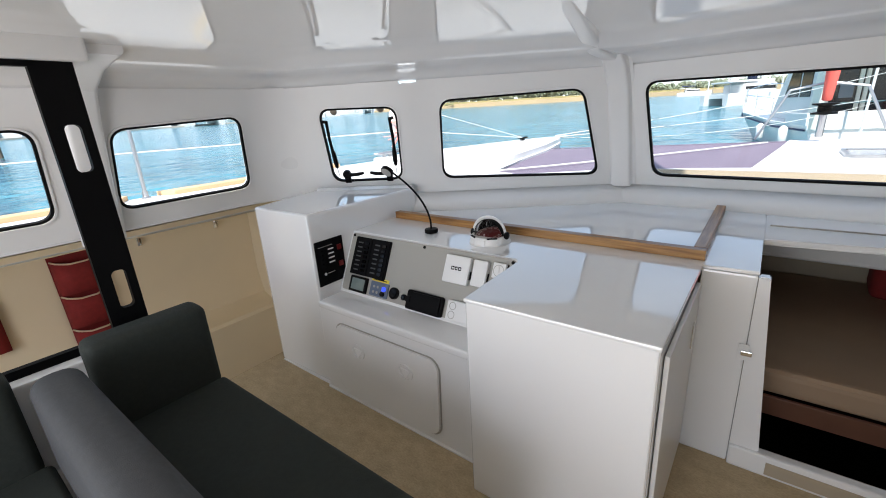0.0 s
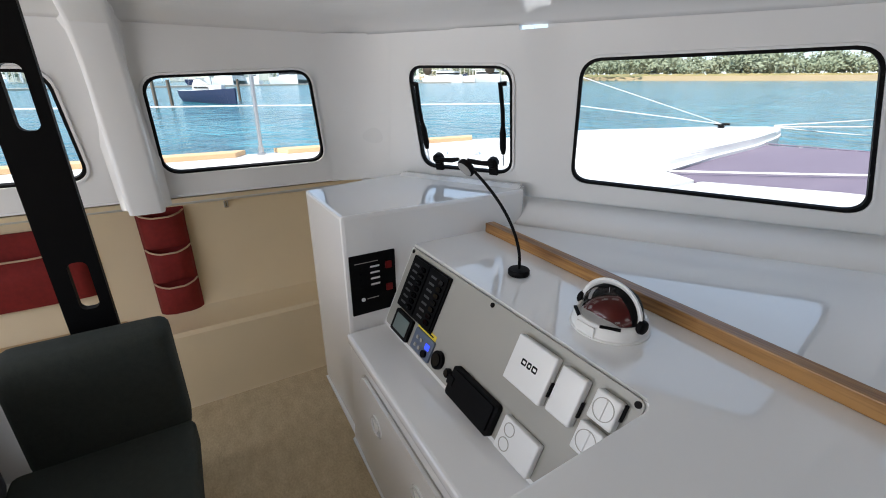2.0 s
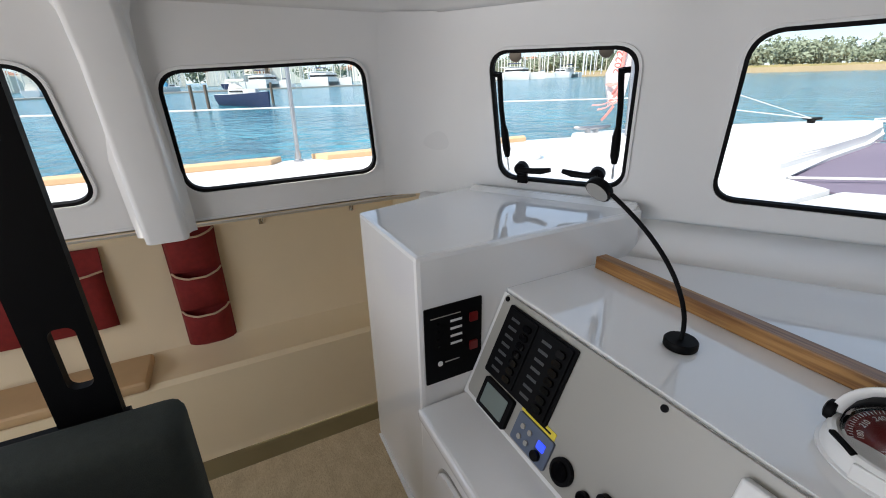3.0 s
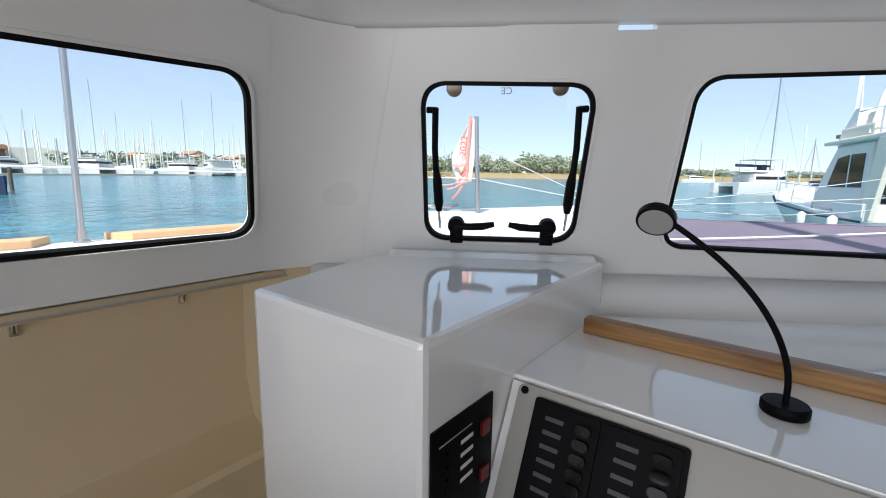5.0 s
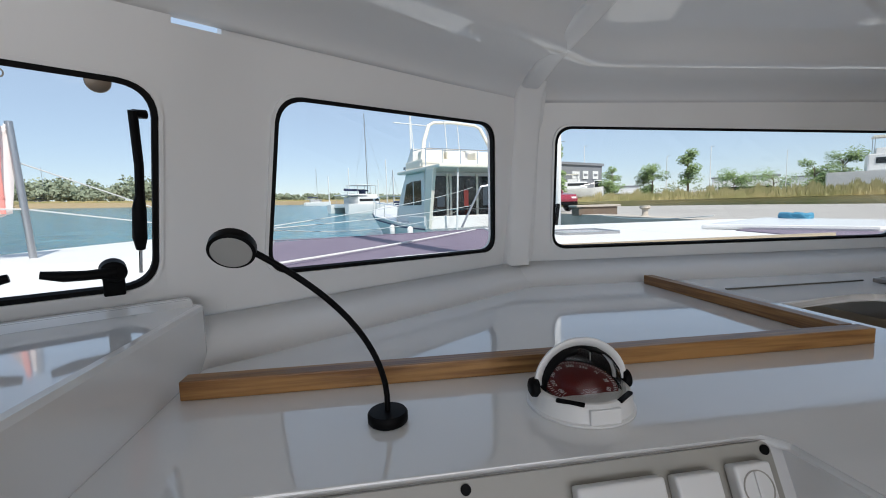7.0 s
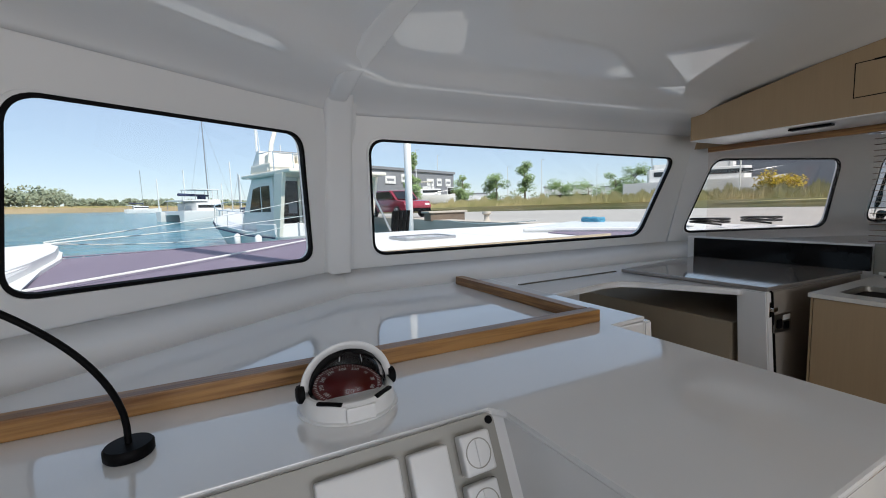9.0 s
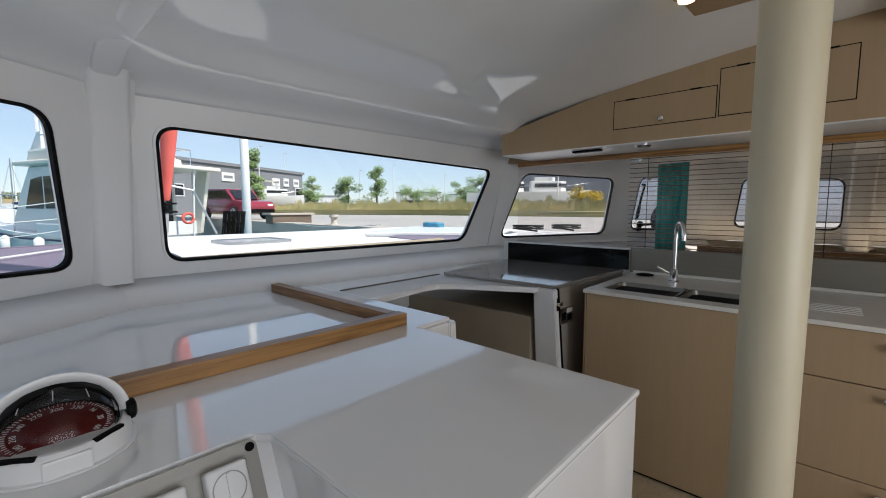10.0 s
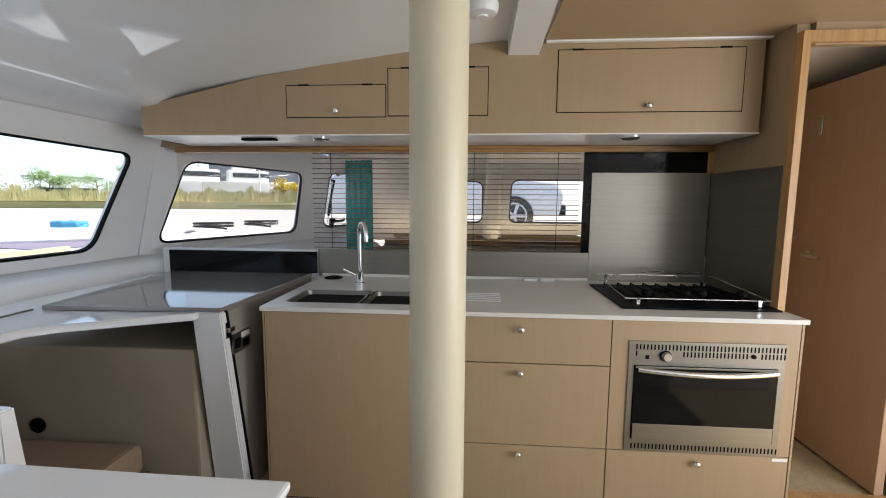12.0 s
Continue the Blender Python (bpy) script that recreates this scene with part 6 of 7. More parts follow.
for az, d, L, hd_ in ((-84, 108, 13, 20), (-77, 112, 14, 15), (-69, 118, 13, 8), (-66, 112, 14, 170), (-58, 120, 13, 20), (-53, 130, 14, 10), (-48, 150, 12, 190), (-38, 180, 10, 10), (-34, 170, 9, 0), (-7.3, 130, 8, 15)):
    catamaran(polar(az, d * 1.6), hd_, L * 1.45, "white cruising catamaran moored on the water")
# masts of the boats behind
for k in range(230):
    az = rng.uniform(-122, -42)
    d = rng.uniform(210, 330)
    x, y, _ = polar(az, d)
    tagged(part("distant_mast", tube([(x, y, lift(x, y)), (x, y, lift(x, y) + rng.uniform(11, 20))], 0.24, 5), CREAMY if k % 3 else HULL), "thin pale mast in the marina", "mast", "marina masts")
tagged(part("pontoon", trimmed(prism([polar(-125, 152)[:2], polar(-95, 150)[:2], polar(-70, 172)[:2], polar(-55, 190)[:2], polar(-55, 194)[:2], polar(-70, 176)[:2], polar(-95, 154)[:2], polar(-125, 156)[:2]], -1.3, -0.75)), CONCRETE), "long low marina pontoon", "pontoon", kind="structure")
for az, d in ((-92, 50), (-90.5, 52), (-83.5, 60)):
    tagged(part("mooring_pile", tube([polar(az, d, -2), polar(az, d, 1.3)], 0.16, 8), BARK), "dark wooden mooring pile in the water", "pile", "mooring piles")

# a flybridge catamaran and a small sailing boat beyond the bows
flycat = catamaran(polar(-1.0, 84), 35, 13, "white cruising catamaran with a flybridge")
FM = pose(*polar(-1.0, 84), 0, 0, 35)
for nm, b_, mt in (("flybridge", box(-3.2, 1.2, -1.9, 1.9, 3.0, 3.6, 0.1), HULL), ("bimini", box(-3.4, 1.0, -2.0, 2.0, 5.2, 5.32, 0.05), HULL), ("helm_seat", box(-1.4, -0.6, -0.6, 0.6, 3.6, 4.5, 0.1), NAVY)):
    bmesh.ops.transform(b_, matrix=FM, verts=b_.verts)
    part(nm, b_, mt, flycat)
for x in (-3.2, 0.8):
    for y in (-1.8, 1.8):
        part("bimini_post", tube([FM @ Vector((x, y, 3.5)), FM @ Vector((x, y, 5.22))], 0.04, 6), ALU, flycat)
sailboat(polar(2.6, 66), 250, 9, HULL, NAVY, "small white sailing boat with a blue sail cover", 6.0)
tagged(part("dinghy", tube(arc(polar(-5.3, 100, -0.9), polar(-4.8, 99, -0.85), polar(-4.3, 101, -0.9), 8), 0.45, 10), HULL, smooth=True), "white inflatable dinghy on the water", "dinghy")

# the big motor yacht, stern towards the bows of this boat
yacht = thing("motor_yacht", (1.0, 28.5, -1.2), "white motor yacht with a cream flybridge, stern to the quay", "boat")
YM = pose(0.95, 28.8, -0.95, 0, 0, math.degrees(math.atan2(11.0, -3.7))) @ Matrix.Translation((0, -0.5, 0)) @ Matrix.Diagonal((1.08, 1.3, 1.08, 1))


def yput(name, b, mat, lab="", par=None, **k):
    bmesh.ops.transform(b, matrix=YM, verts=b.verts)
    return part(name, b, mat, par or yacht, lab, **k)


yput("hull", loft([(-5.8, [(0.4, -0.4), (1.7, -0.2), (2.0, 0.7), (2.1, 1.15)]), (-3, [(0.3, -0.5), (1.8, -0.2), (2.1, 0.8), (2.2, 1.2)]), (1.0, [(0.2, -0.5), (1.5, -0.2), (2.0, 1.0), (2.2, 1.5)]), (3.6, [(0.1, -0.5), (0.8, -0.1), (1.4, 1.1), (1.6, 1.8)]), (5.2, [(0.05, -0.3), (0.25, 0.2), (0.5, 1.3), (0.7, 2.0)]), (6.0, [(0.02, 1.2), (0.03, 1.5), (0.06, 1.9), (0.1, 2.15)])]), HULL, smooth=True, angle=35)
for s in (1, -1):
    yput("hull_stripe", tube([(-5.7, s * 2.09, 0.95), (-3, s * 2.19, 1.0), (1.0, s * 2.18, 1.3), (3.6, s * 1.58, 1.6), (5.2, s * 0.68, 1.8)], 0.035, 5), NAVY)
    yput("bulwark", box(-5.85, -4.0, s * 2.08 - 0.05, s * 2.08 + 0.05, 1.1, 1.56, 0.03), HULL)
yput("stern_bulwark", box(-5.9, -5.78, -2.1, 2.1, 0.95, 1.56, 0.04, 2), HULL, "white stern bulwark")
yput("bathing_platform", box(-6.5, -5.8, -1.9, 1.9, 0.2, 0.32, 0.04), HULL)
R_ = Matrix(((1, 0, 0, 0), (0, 0, -1, 0), (0, 1, 0, 0), (0, 0, 0, 1)))
cabn = yput("deckhouse", prism([(-4.9, 1.2), (-1.0, 1.25), (-1.9, 2.6), (-2.7, 3.7), (-4.9, 3.7)], -1.75, 1.75, bevel=0.06, m=R_), HULL)
for s in (1, -1):
    for pts in ([(-4.6, 2.1), (-3.75, 2.1), (-3.75, 3.3), (-4.6, 3.3)], [(-3.6, 2.1), (-2.3, 2.1), (-2.85, 3.2), (-3.6, 3.3)]):
        yput("side_window", prism(pts, s * 1.74 - 0.03, s * 1.74 + 0.03, m=R_), DARKWIN, par=cabn)
for y0 in (-1.5, -0.45, 0.6):
    yput("front_window", prism([(-1.85, 2.65), (-1.82, 2.68), (-2.52, 3.58), (-2.58, 3.55)], y0, y0 + 0.9, m=R_), DARKWIN, par=cabn)
yput("aft_doors", box(-4.94, -4.89, -1.6, 1.6, 1.3, 3.5), DARKWIN, par=cabn)
for y in (-1.62, -0.75, 0.55, 0.7, 1.45, 1.62):
    yput("door_post", box(-4.99, -4.9, y - 0.05, y + 0.05, 1.25, 3.6), CREAMY, par=cabn)
for x, y, w_, h_ in ((-4.97, -0.2, 0.22, 1.0), (-4.965, 1.0, 0.35, 0.6), (-4.962, -1.2, 0.3, 1.3)):
    yput("curtain", box(x, x + 0.02, y - w_ / 2, y + w_ / 2, 2.0, 2.0 + h_ * 0.8, 0.005), (FLAGR if h_ == 1.0 else GREYWALL), "half drawn curtain", par=cabn)
yput("roof", box(-7.3, -2.4, -2.15, 2.05, 3.7, 3.86, 0.06, 3), CREAMY, "cream flybridge deck")
for y in (-1.95, 1.95):
    yput("canopy_post", tube([(-5.75, y, 1.5), (-5.75, y, 3.72)], 0.045, 8), HULL)
for s in (1, -1):
    yput("quarter_wing", prism([(-6.1, 1.0), (-5.5, 1.0), (-6.0, 3.72), (-6.75, 3.72)], s * 2.0 - 0.07, s * 2.0 + 0.07, bevel=0.03, m=R_), CREAMY, "cream sloping quarter wing")
    yput("ladder_rail", tube([(-6.9, s * 1.2, 0.6), (-7.1, s * 1.2, 3.72)], 0.035, 8), HULL)
yput("life_ring", tube([Vector((-6.95, -1.0 + 0.2 * math.cos(k * math.tau / 20), 1.7 + 0.2 * math.sin(k * math.tau / 20))) for k in range(20)], 0.055, 8, closed=True), FLAGR, "faded orange life ring", smooth=True)
yput("aft_rail", tube([(-5.82, -2.0, 1.85), (-5.82, 2.0, 1.85)], 0.022, 6), CHROME)
fly = yput("flybridge", prism([(-5.2, -1.9), (-3.0, -1.85), (-2.5, -1.0), (-2.5, 1.0), (-3.0, 1.85), (-5.2, 1.9)], 3.86, 4.3, bevel=0.08), CREAMY, "cream flybridge coaming")
yput("wind_deflector", prism([(-3.3, 4.2), (-2.2, 4.0), (-3.1, 5.0), (-3.35, 5.0)], -1.6, 1.75, m=R_), HULL)
for y in (-1.2, 0.2, 1.2):
    yput("flybridge_seat", box(-4.9, -4.0, y - 0.45, y + 0.45, 4.25, 4.75, 0.12, 3), CREAMY, par=fly)
for s in (1, -1):
    yput("radar_arch", tube([(-5.0, s * 1.85, 3.9), (-4.6, s * 1.55, 5.2), (-4.4, s * 1.25, 6.0), (-4.35, s * 1.0, 6.15)], [0.10, 0.085, 0.08, 0.07], 10), CREAMY, "cream arch", smooth=True, angle=60)
    yput("fly_rail", tube([(-5.7, s * 1.95, 4.7), (-4.2, s * 1.9, 4.75)], 0.025, 6), CHROME)
    yput("fly_rail_post", tube([(-5.7, s * 1.95, 3.84), (-5.7, s * 1.95, 4.7)], 0.025, 6), CHROME)
yput("fly_rail", tube([(-5.7, -1.95, 4.7), (-5.7, 1.95, 4.7)], 0.025, 6), CHROME)
for y in (-1.2, -0.4, 0.4, 1.2):
    yput("fly_rail_post", tube([(-5.7, y, 3.84), (-5.7, y, 4.7)], 0.02, 6), CHROME)
yput("arch_top", tube([(-4.35, -1.05, 6.15), (-4.35, 0, 6.22), (-4.35, 1.05, 6.15)], 0.075, 10), CREAMY, smooth=True, angle=60)
for x, y in ((-4.4, 0.4), (-4.2, -0.3), (-3.0, 1.4)):
    yput("aerial", tube([(x, y, 4.6), (x - 0.2, y + 0.3, 8.0)], 0.02, 5), HULL)
yput("yard_mast", tube([(-2.3, 1.3, 3.6), (-2.3, 1.3, 7.6)], 0.05, 6), HULL)
yput("yard", tube([(-2.3, 0.5, 6.4), (-2.3, 2.1, 6.45)], 0.03, 6), HULL)
for s in (1, -1):
    yput("guard_rail", tube([(-2.5, s * 2.12, 2.1), (1.0, s * 2.1, 2.3), (3.6, s * 1.5, 2.55), (5.6, s * 0.4, 2.8), (6.0, 0, 2.85)], 0.025, 6), CHROME)
    for x, y, z in ((-2.4, 2.12, 1.2), (-0.5, 2.15, 1.35), (1.2, 2.1, 1.5), (2.6, 1.8, 1.65), (3.8, 1.45, 1.8), (5.0, 0.75, 1.95)):
        yput("rail_post", tube([(x, s * y, z), (x, s * y * 0.98, z + 0.85)], 0.02, 5), CHROME)
for x in (-4.6, -2.2):
    yput("fender", lathe([(0.03, 0), (0.13, 0.1), (0.13, 0.6), (0.03, 0.7)], 12, Matrix.Translation((x, 2.3, 0.4))), HULL, smooth=True)
for k in range(9):
    az_, d_ = (-5.8, -3.2, -0.4, 1.65, 2.6, 5.0, 7.5, 8.6, 0.6)[k], (150, 120, 130, 75, 140, 60, 90, 120, 160)[k]
    x, y, _ = polar(az_, d_)
    tagged(part("distant_mast", tube([(x, y, -1), (x, y, d_ * (0.08, 0.10, 0.06, 0.125, 0.09, 0.15, 0.16, 0.12, 0.07)[k])], 0.0012 * d_, 5), HULL), "thin pale mast in the marina", "mast", "marina masts")


# ---- trees, shore, scrub ----
def leaves(b, c, r, n, size, rg, flat=0.75):
    for _ in range(n):
        d = Vector((rg.gauss(0, 1), rg.gauss(0, 1), rg.gauss(0, 1))).normalized() * (rg.random() ** 0.4)
        p = Vector(c) + Vector((d.x * r, d.y * r, d.z * r * flat))
        u = Vector((rg.gauss(0, 1), rg.gauss(0, 1), rg.gauss(0, 1))).normalized() * size * rg.uniform(0.6, 1.3)
        v = u.orthogonal().normalized() * size * rg.uniform(0.4, 0.9)
        b.faces.new([b.verts.new(q) for q in (p - u, p + v * 0.8, p + u, p - v * 0.8)])


def tree(at, h, spread, seed, label, mat=None, slim=False, size=0.13, n=190):
    rg = random.Random(seed)
    ob = thing("tree", at, label, "tree", "quay trees")
    o = Vector(at)
    tb, lb = bmesh.new(), bmesh.new()
    tube([o, o + Vector((0.05, 0, h * 0.4)), o + Vector((0.0, 0.1, h * 0.85))], [h * 0.025, h * 0.018, h * 0.006], 7, bm=tb)
    for k in range(11):
        f = rg.uniform(0.28, 0.98)
        a = rg.uniform(0, math.tau)
        reach = spread * (1 - 0.75 * f if slim else (0.45 + 0.6 * math.sin(math.pi * min(1, (f - 0.15)))) ) * rg.uniform(0.6, 1.0)
        p0, p1 = o + Vector((0, 0, h * f * 0.8)), o + Vector((math.cos(a) * reach, math.sin(a) * reach, h * f))
        tube([p0, (p0 + p1) / 2 + Vector((0, 0, 0.05 * h)), p1], [h * 0.009, h * 0.006, h * 0.003], 5, bm=tb)
        leaves(lb, p1, spread * rg.uniform(0.4, 0.6), n, size, rg)
        leaves(lb, (p0 + p1) / 2 + Vector((0, 0, 0.06 * h)), spread * 0.3, n // 2, size, rg)
    part("trunk", tb, BARK, ob)
    part("crown", lb, mat or LEAF, ob)
    return ob


for k, (az, d, h, sp, slim) in enumerate(((24.0, 46, 6.3, 1.1, True), (30.8, 60, 4.9, 1.5, False), (35.3, 58, 4.6, 1.6, False), (39.0, 56, 6.0, 1.5, True), (43.5, 75, 4.2, 2.2, False), (50.2, 66, 4.6, 1.8, False), (52.3, 70, 5.6, 2.0, False), (57.5, 80, 5.4, 1.4, False), (47, 110, 6, 4, False))):
    tree(polar(az, d, 0.75), h, sp, 20 + k, "young leafy tree beside the quay road", slim=slim)
bush = thing("flowering_bush", polar(66.3, 38, 1.4), "large yellow flowering bush on the bank", "bush")
bb, bt = bmesh.new(), bmesh.new()
rg = random.Random(9)
for k in range(16):
    a, r_ = rg.uniform(0, math.tau), rg.uniform(0, 1.7)
    c = Vector(polar(66.3, 38, 2.2)) + Vector((math.cos(a) * r_, math.sin(a) * r_, rg.uniform(-0.3, 0.9) * (1.2 - r_ / 2)))
    leaves(bb, c, 0.55, 110, 0.1, rg, 0.8)
    tube([polar(66.3, 38, 0.9), c], [0.05, 0.015], 5, bm=bt)
part("twigs", bt, BARK, bush)
part("blossom", bb, YELLOW, bush)

# far shore ahead with woods
sb = prism([polar(-62, 330)[:2], polar(-45, 262)[:2], polar(-30, 238)[:2], polar(-15, 250)[:2], polar(-3, 300)[:2], polar(8, 420)[:2], polar(14, 800)[:2], polar(-20, 1500)[:2], polar(-62, 1200)[:2]], -1.6, 0.9)
tagged(part("far_shore", trimmed(sb), SAND), "sandy far shore with dry grass", "ground", kind="structure")
wb = bmesh.new()
rg = random.Random(12)
for k in range(420):
    az = rg.uniform(-60, 9)
    base_d = 255 + max(0, az + 25) * 4.2 + max(0, -40 - az) * 5
    x, y, _ = polar(az, base_d + rg.uniform(4, 50))
    h = rg.uniform(5, 12.5) * (1.0 if az < -14 else 0.45)
    for _ in range(3):
        leaves(wb, (x + rg.uniform(-4, 4), y + rg.uniform(-4, 4), 1.2 + h * rg.uniform(0.35, 0.75)), h * rg.uniform(0.3, 0.5), 60, 0.9, rg, 0.9)
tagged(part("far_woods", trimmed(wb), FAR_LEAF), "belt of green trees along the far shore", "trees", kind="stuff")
gb = bmesh.new()
for k in range(2600):
    az = rg.uniform(-58, 8)
    d = 243 + max(0, az + 25) * 4.2 + max(0, -40 - az) * 5 + rg.uniform(0, 14)
    x, y, _ = polar(az, d)
    w_, h = rg.uniform(0.5, 1.4), rg.uniform(0.5, 1.5)
    gb.faces.new([gb.verts.new(q) for q in ((x - w_, y, 0.5), (x + w_, y + 0.5, 0.5), (x + w_ * 0.4, y, 0.5 + h), (x - w_ * 0.5, y, 0.5 + h * 0.8))])
tagged(part("shore_scrub", trimmed(gb), SCRUB), "dry scrub along the far shore", "grass", kind="stuff")
# town behind the marina
tb = bmesh.new()
for k in range(60):
    az = rg.uniform(-125, -48)
    x, y, _ = polar(az, rg.uniform(370, 480))
    w_, h = rg.uniform(6, 14), rg.uniform(6, 13)
    box(x - w_, x + w_, y - w_, y + w_, -1, h, bm=tb)
tagged(part("far_town_walls", trimmed(tb), CREAMY), "pale far houses behind the marina", "houses", kind="stuff")
tb = bmesh.new()
for k in range(60):
    x, y, _ = polar(rg.uniform(-125, -48), rg.uniform(365, 470))
    w_, h = rg.uniform(7, 14), rg.uniform(7, 12)
    b_ = bmesh.new()
    v = [b_.verts.new(q) for q in ((x - w_, y - 5, h), (x + w_, y - 5, h), (x + w_, y + 5, h), (x - w_, y + 5, h), (x - w_, y, h + 2.5), (x + w_, y, h + 2.5))]
    for f in ((0, 1, 5, 4), (2, 3, 4, 5), (0, 4, 3), (1, 2, 5), (0, 3, 2, 1)):
        b_.faces.new([v[i] for i in f])
    merge(tb, b_)
tagged(part("far_town_roofs", trimmed(tb), ROOFRED), "terracotta roofs behind the marina", "houses", kind="stuff")
tb = bmesh.new()
for k in range(130):
    x, y, _ = polar(rg.uniform(-125, -46), rg.uniform(345, 460))
    leaves(tb, (x, y, rg.uniform(5, 9)), rg.uniform(5, 8), 60, 1.4, rg)
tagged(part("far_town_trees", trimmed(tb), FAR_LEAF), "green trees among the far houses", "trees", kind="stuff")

# bank of dry grass along the quay road
bank = prism([polar(19, 52)[:2], polar(30, 44)[:2], polar(45, 38)[:2], polar(60, 32)[:2], polar(75, 29)[:2], polar(95, 34)[:2], polar(95, 46)[:2], polar(75, 42)[:2], polar(60, 46)[:2], polar(45, 54)[:2], polar(30, 60)[:2], polar(19, 66)[:2]], 0.7, 1.25, bevel=0.35)
tagged(part("grass_bank", bank, SCRUB), "low bank of dry earth", "ground", kind="structure")
gb = bmesh.new()
for k in range(20000):
    az = rg.uniform(18, 92)
    t_ = rg.random()
    near = np.interp(az, [18, 30, 45, 60, 75, 92], [52, 44, 38, 32, 29, 33])
    d = near + 0.3 + t_ * 9
    x, y, _ = polar(az, d)
    h, w_ = 1.5 * (rg.uniform(0.15, 0.5) + 0.25 * math.sin(az * 2.1) ** 2 * math.sin(az * 0.77 + 1) ** 2) * (1 + 0.5 * t_), rg.uniform(0.04, 0.11)
    lx, ly = rg.uniform(-0.2, 0.2), rg.uniform(-0.2, 0.2)
    dx, dy = math.cos(radians(az)) * w_, -math.sin(radians(az)) * w_
    z0 = 0.9 + 0.25 * min(1, t_ * 4)
    gb.faces.new([gb.verts.new(q) for q in ((x - dx, y - dy, z0), (x + dx, y + dy, z0), (x + lx + dx * 0.2, y + ly + dy * 0.2, z0 + h))])
tagged(part("bank_grass", gb, SCRUB), "tall dry grass on the roadside bank", "grass", kind="stuff")
gb = bmesh.new()
for k in range(170):
    x, y, _ = polar(rg.uniform(10, 80), rg.uniform(165, 260))
    leaves(gb, (x, y, rg.uniform(2.5, 5.5)), rg.uniform(3, 5.5), 70, 0.8, rg)
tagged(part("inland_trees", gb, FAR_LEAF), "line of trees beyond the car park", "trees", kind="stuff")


# ---- buildings and vehicles on the quay ----
def shed(az0, az1, d, h, label, mat, wins, signs, d1=None):
    p0, p1 = Vector(polar(az0, d, 0.75)), Vector(polar(az1, d1 or d, 0.75))
    ob = thing("building", (p0 + p1) / 2, label, "building")
    m = basis(p0, p1 - p0, (0, 0, 1))
    W = (p1 - p0).length
    part("wall", box(0, W, 0, h, -14, 0, 0.02, 1, m=m), mat, ob)
    part("roof_edge", box(-0.2, W + 0.2, h, h + 0.35, -14.2, 0.2, m=m), GREYWALL, ob)
    for f0, f1, v0, v1 in wins:
        wn_ = part("window", box(W * f0, W * f1, h * v0, h * v1, 0.0, 0.03, m=m), DARKWIN, ob)
        part("window_frame", slab([(W * f0 - 0.1, h * v0 - 0.1), (W * f1 + 0.1, h * v0 - 0.1), (W * f1 + 0.1, h * v1 + 0.1), (W * f0 - 0.1, h * v1 + 0.1)], [[(W * f0, h * v0), (W * f1, h * v0), (W * f1, h * v1), (W * f0, h * v1)]], 0.06, m @ Matrix.Translation((0, 0, 0.08))), HULL, wn_)
    for f0, f1, v0, v1 in signs:
        sg = part("sign", box(W * f0, W * f1, h * v0, h * v1, 0.0, 0.12, m=m), WHITE_PLASTIC, ob, "white sign board")
        part("sign_bar", box(W * f0 + (f1 - f0) * W * 0.15, W * f1 - (f1 - f0) * W * 0.15, h * (v0 + (v1 - v0) * 0.35), h * (v0 + (v1 - v0) * 0.65), 0.12, 0.13, m=m), GREYWALL, sg)
    return ob


shed(12, 29.6, 49, 5.6, "long grey clad workshop building with white signs", GREYWALL, ((0.1, 0.2, 0.35, 0.55), (0.42, 0.50, 0.32, 0.50), (0.62, 0.70, 0.32, 0.50), (0.93, 0.995, 0.02, 0.62)), ((0.40, 0.475, 0.68, 0.86), (0.52, 0.575, 0.72, 0.92), (0.735, 0.795, 0.66, 0.84), (0.825, 0.87, 0.66, 0.86), (0.91, 0.96, 0.66, 0.86)), 67)
shed(57.5, 82, 62, 8.5, "tall grey clad boat hall beyond the bank", GREYWALL, ((0.1, 0.16, 0.1, 0.3),), ())
shed(41.5, 47.5, 120, 5.0, "low white shop with a dark canopy", HULL, ((0.1, 0.9, 0.2, 0.6),), ())
shed(48.5, 56, 150, 5.5, "low white storage building", HULL, ((0.2, 0.4, 0.3, 0.6),), ())
shed(29, 34, 140, 4.5, "low white depot building", HULL, ((0.2, 0.8, 0.3, 0.6),), ())


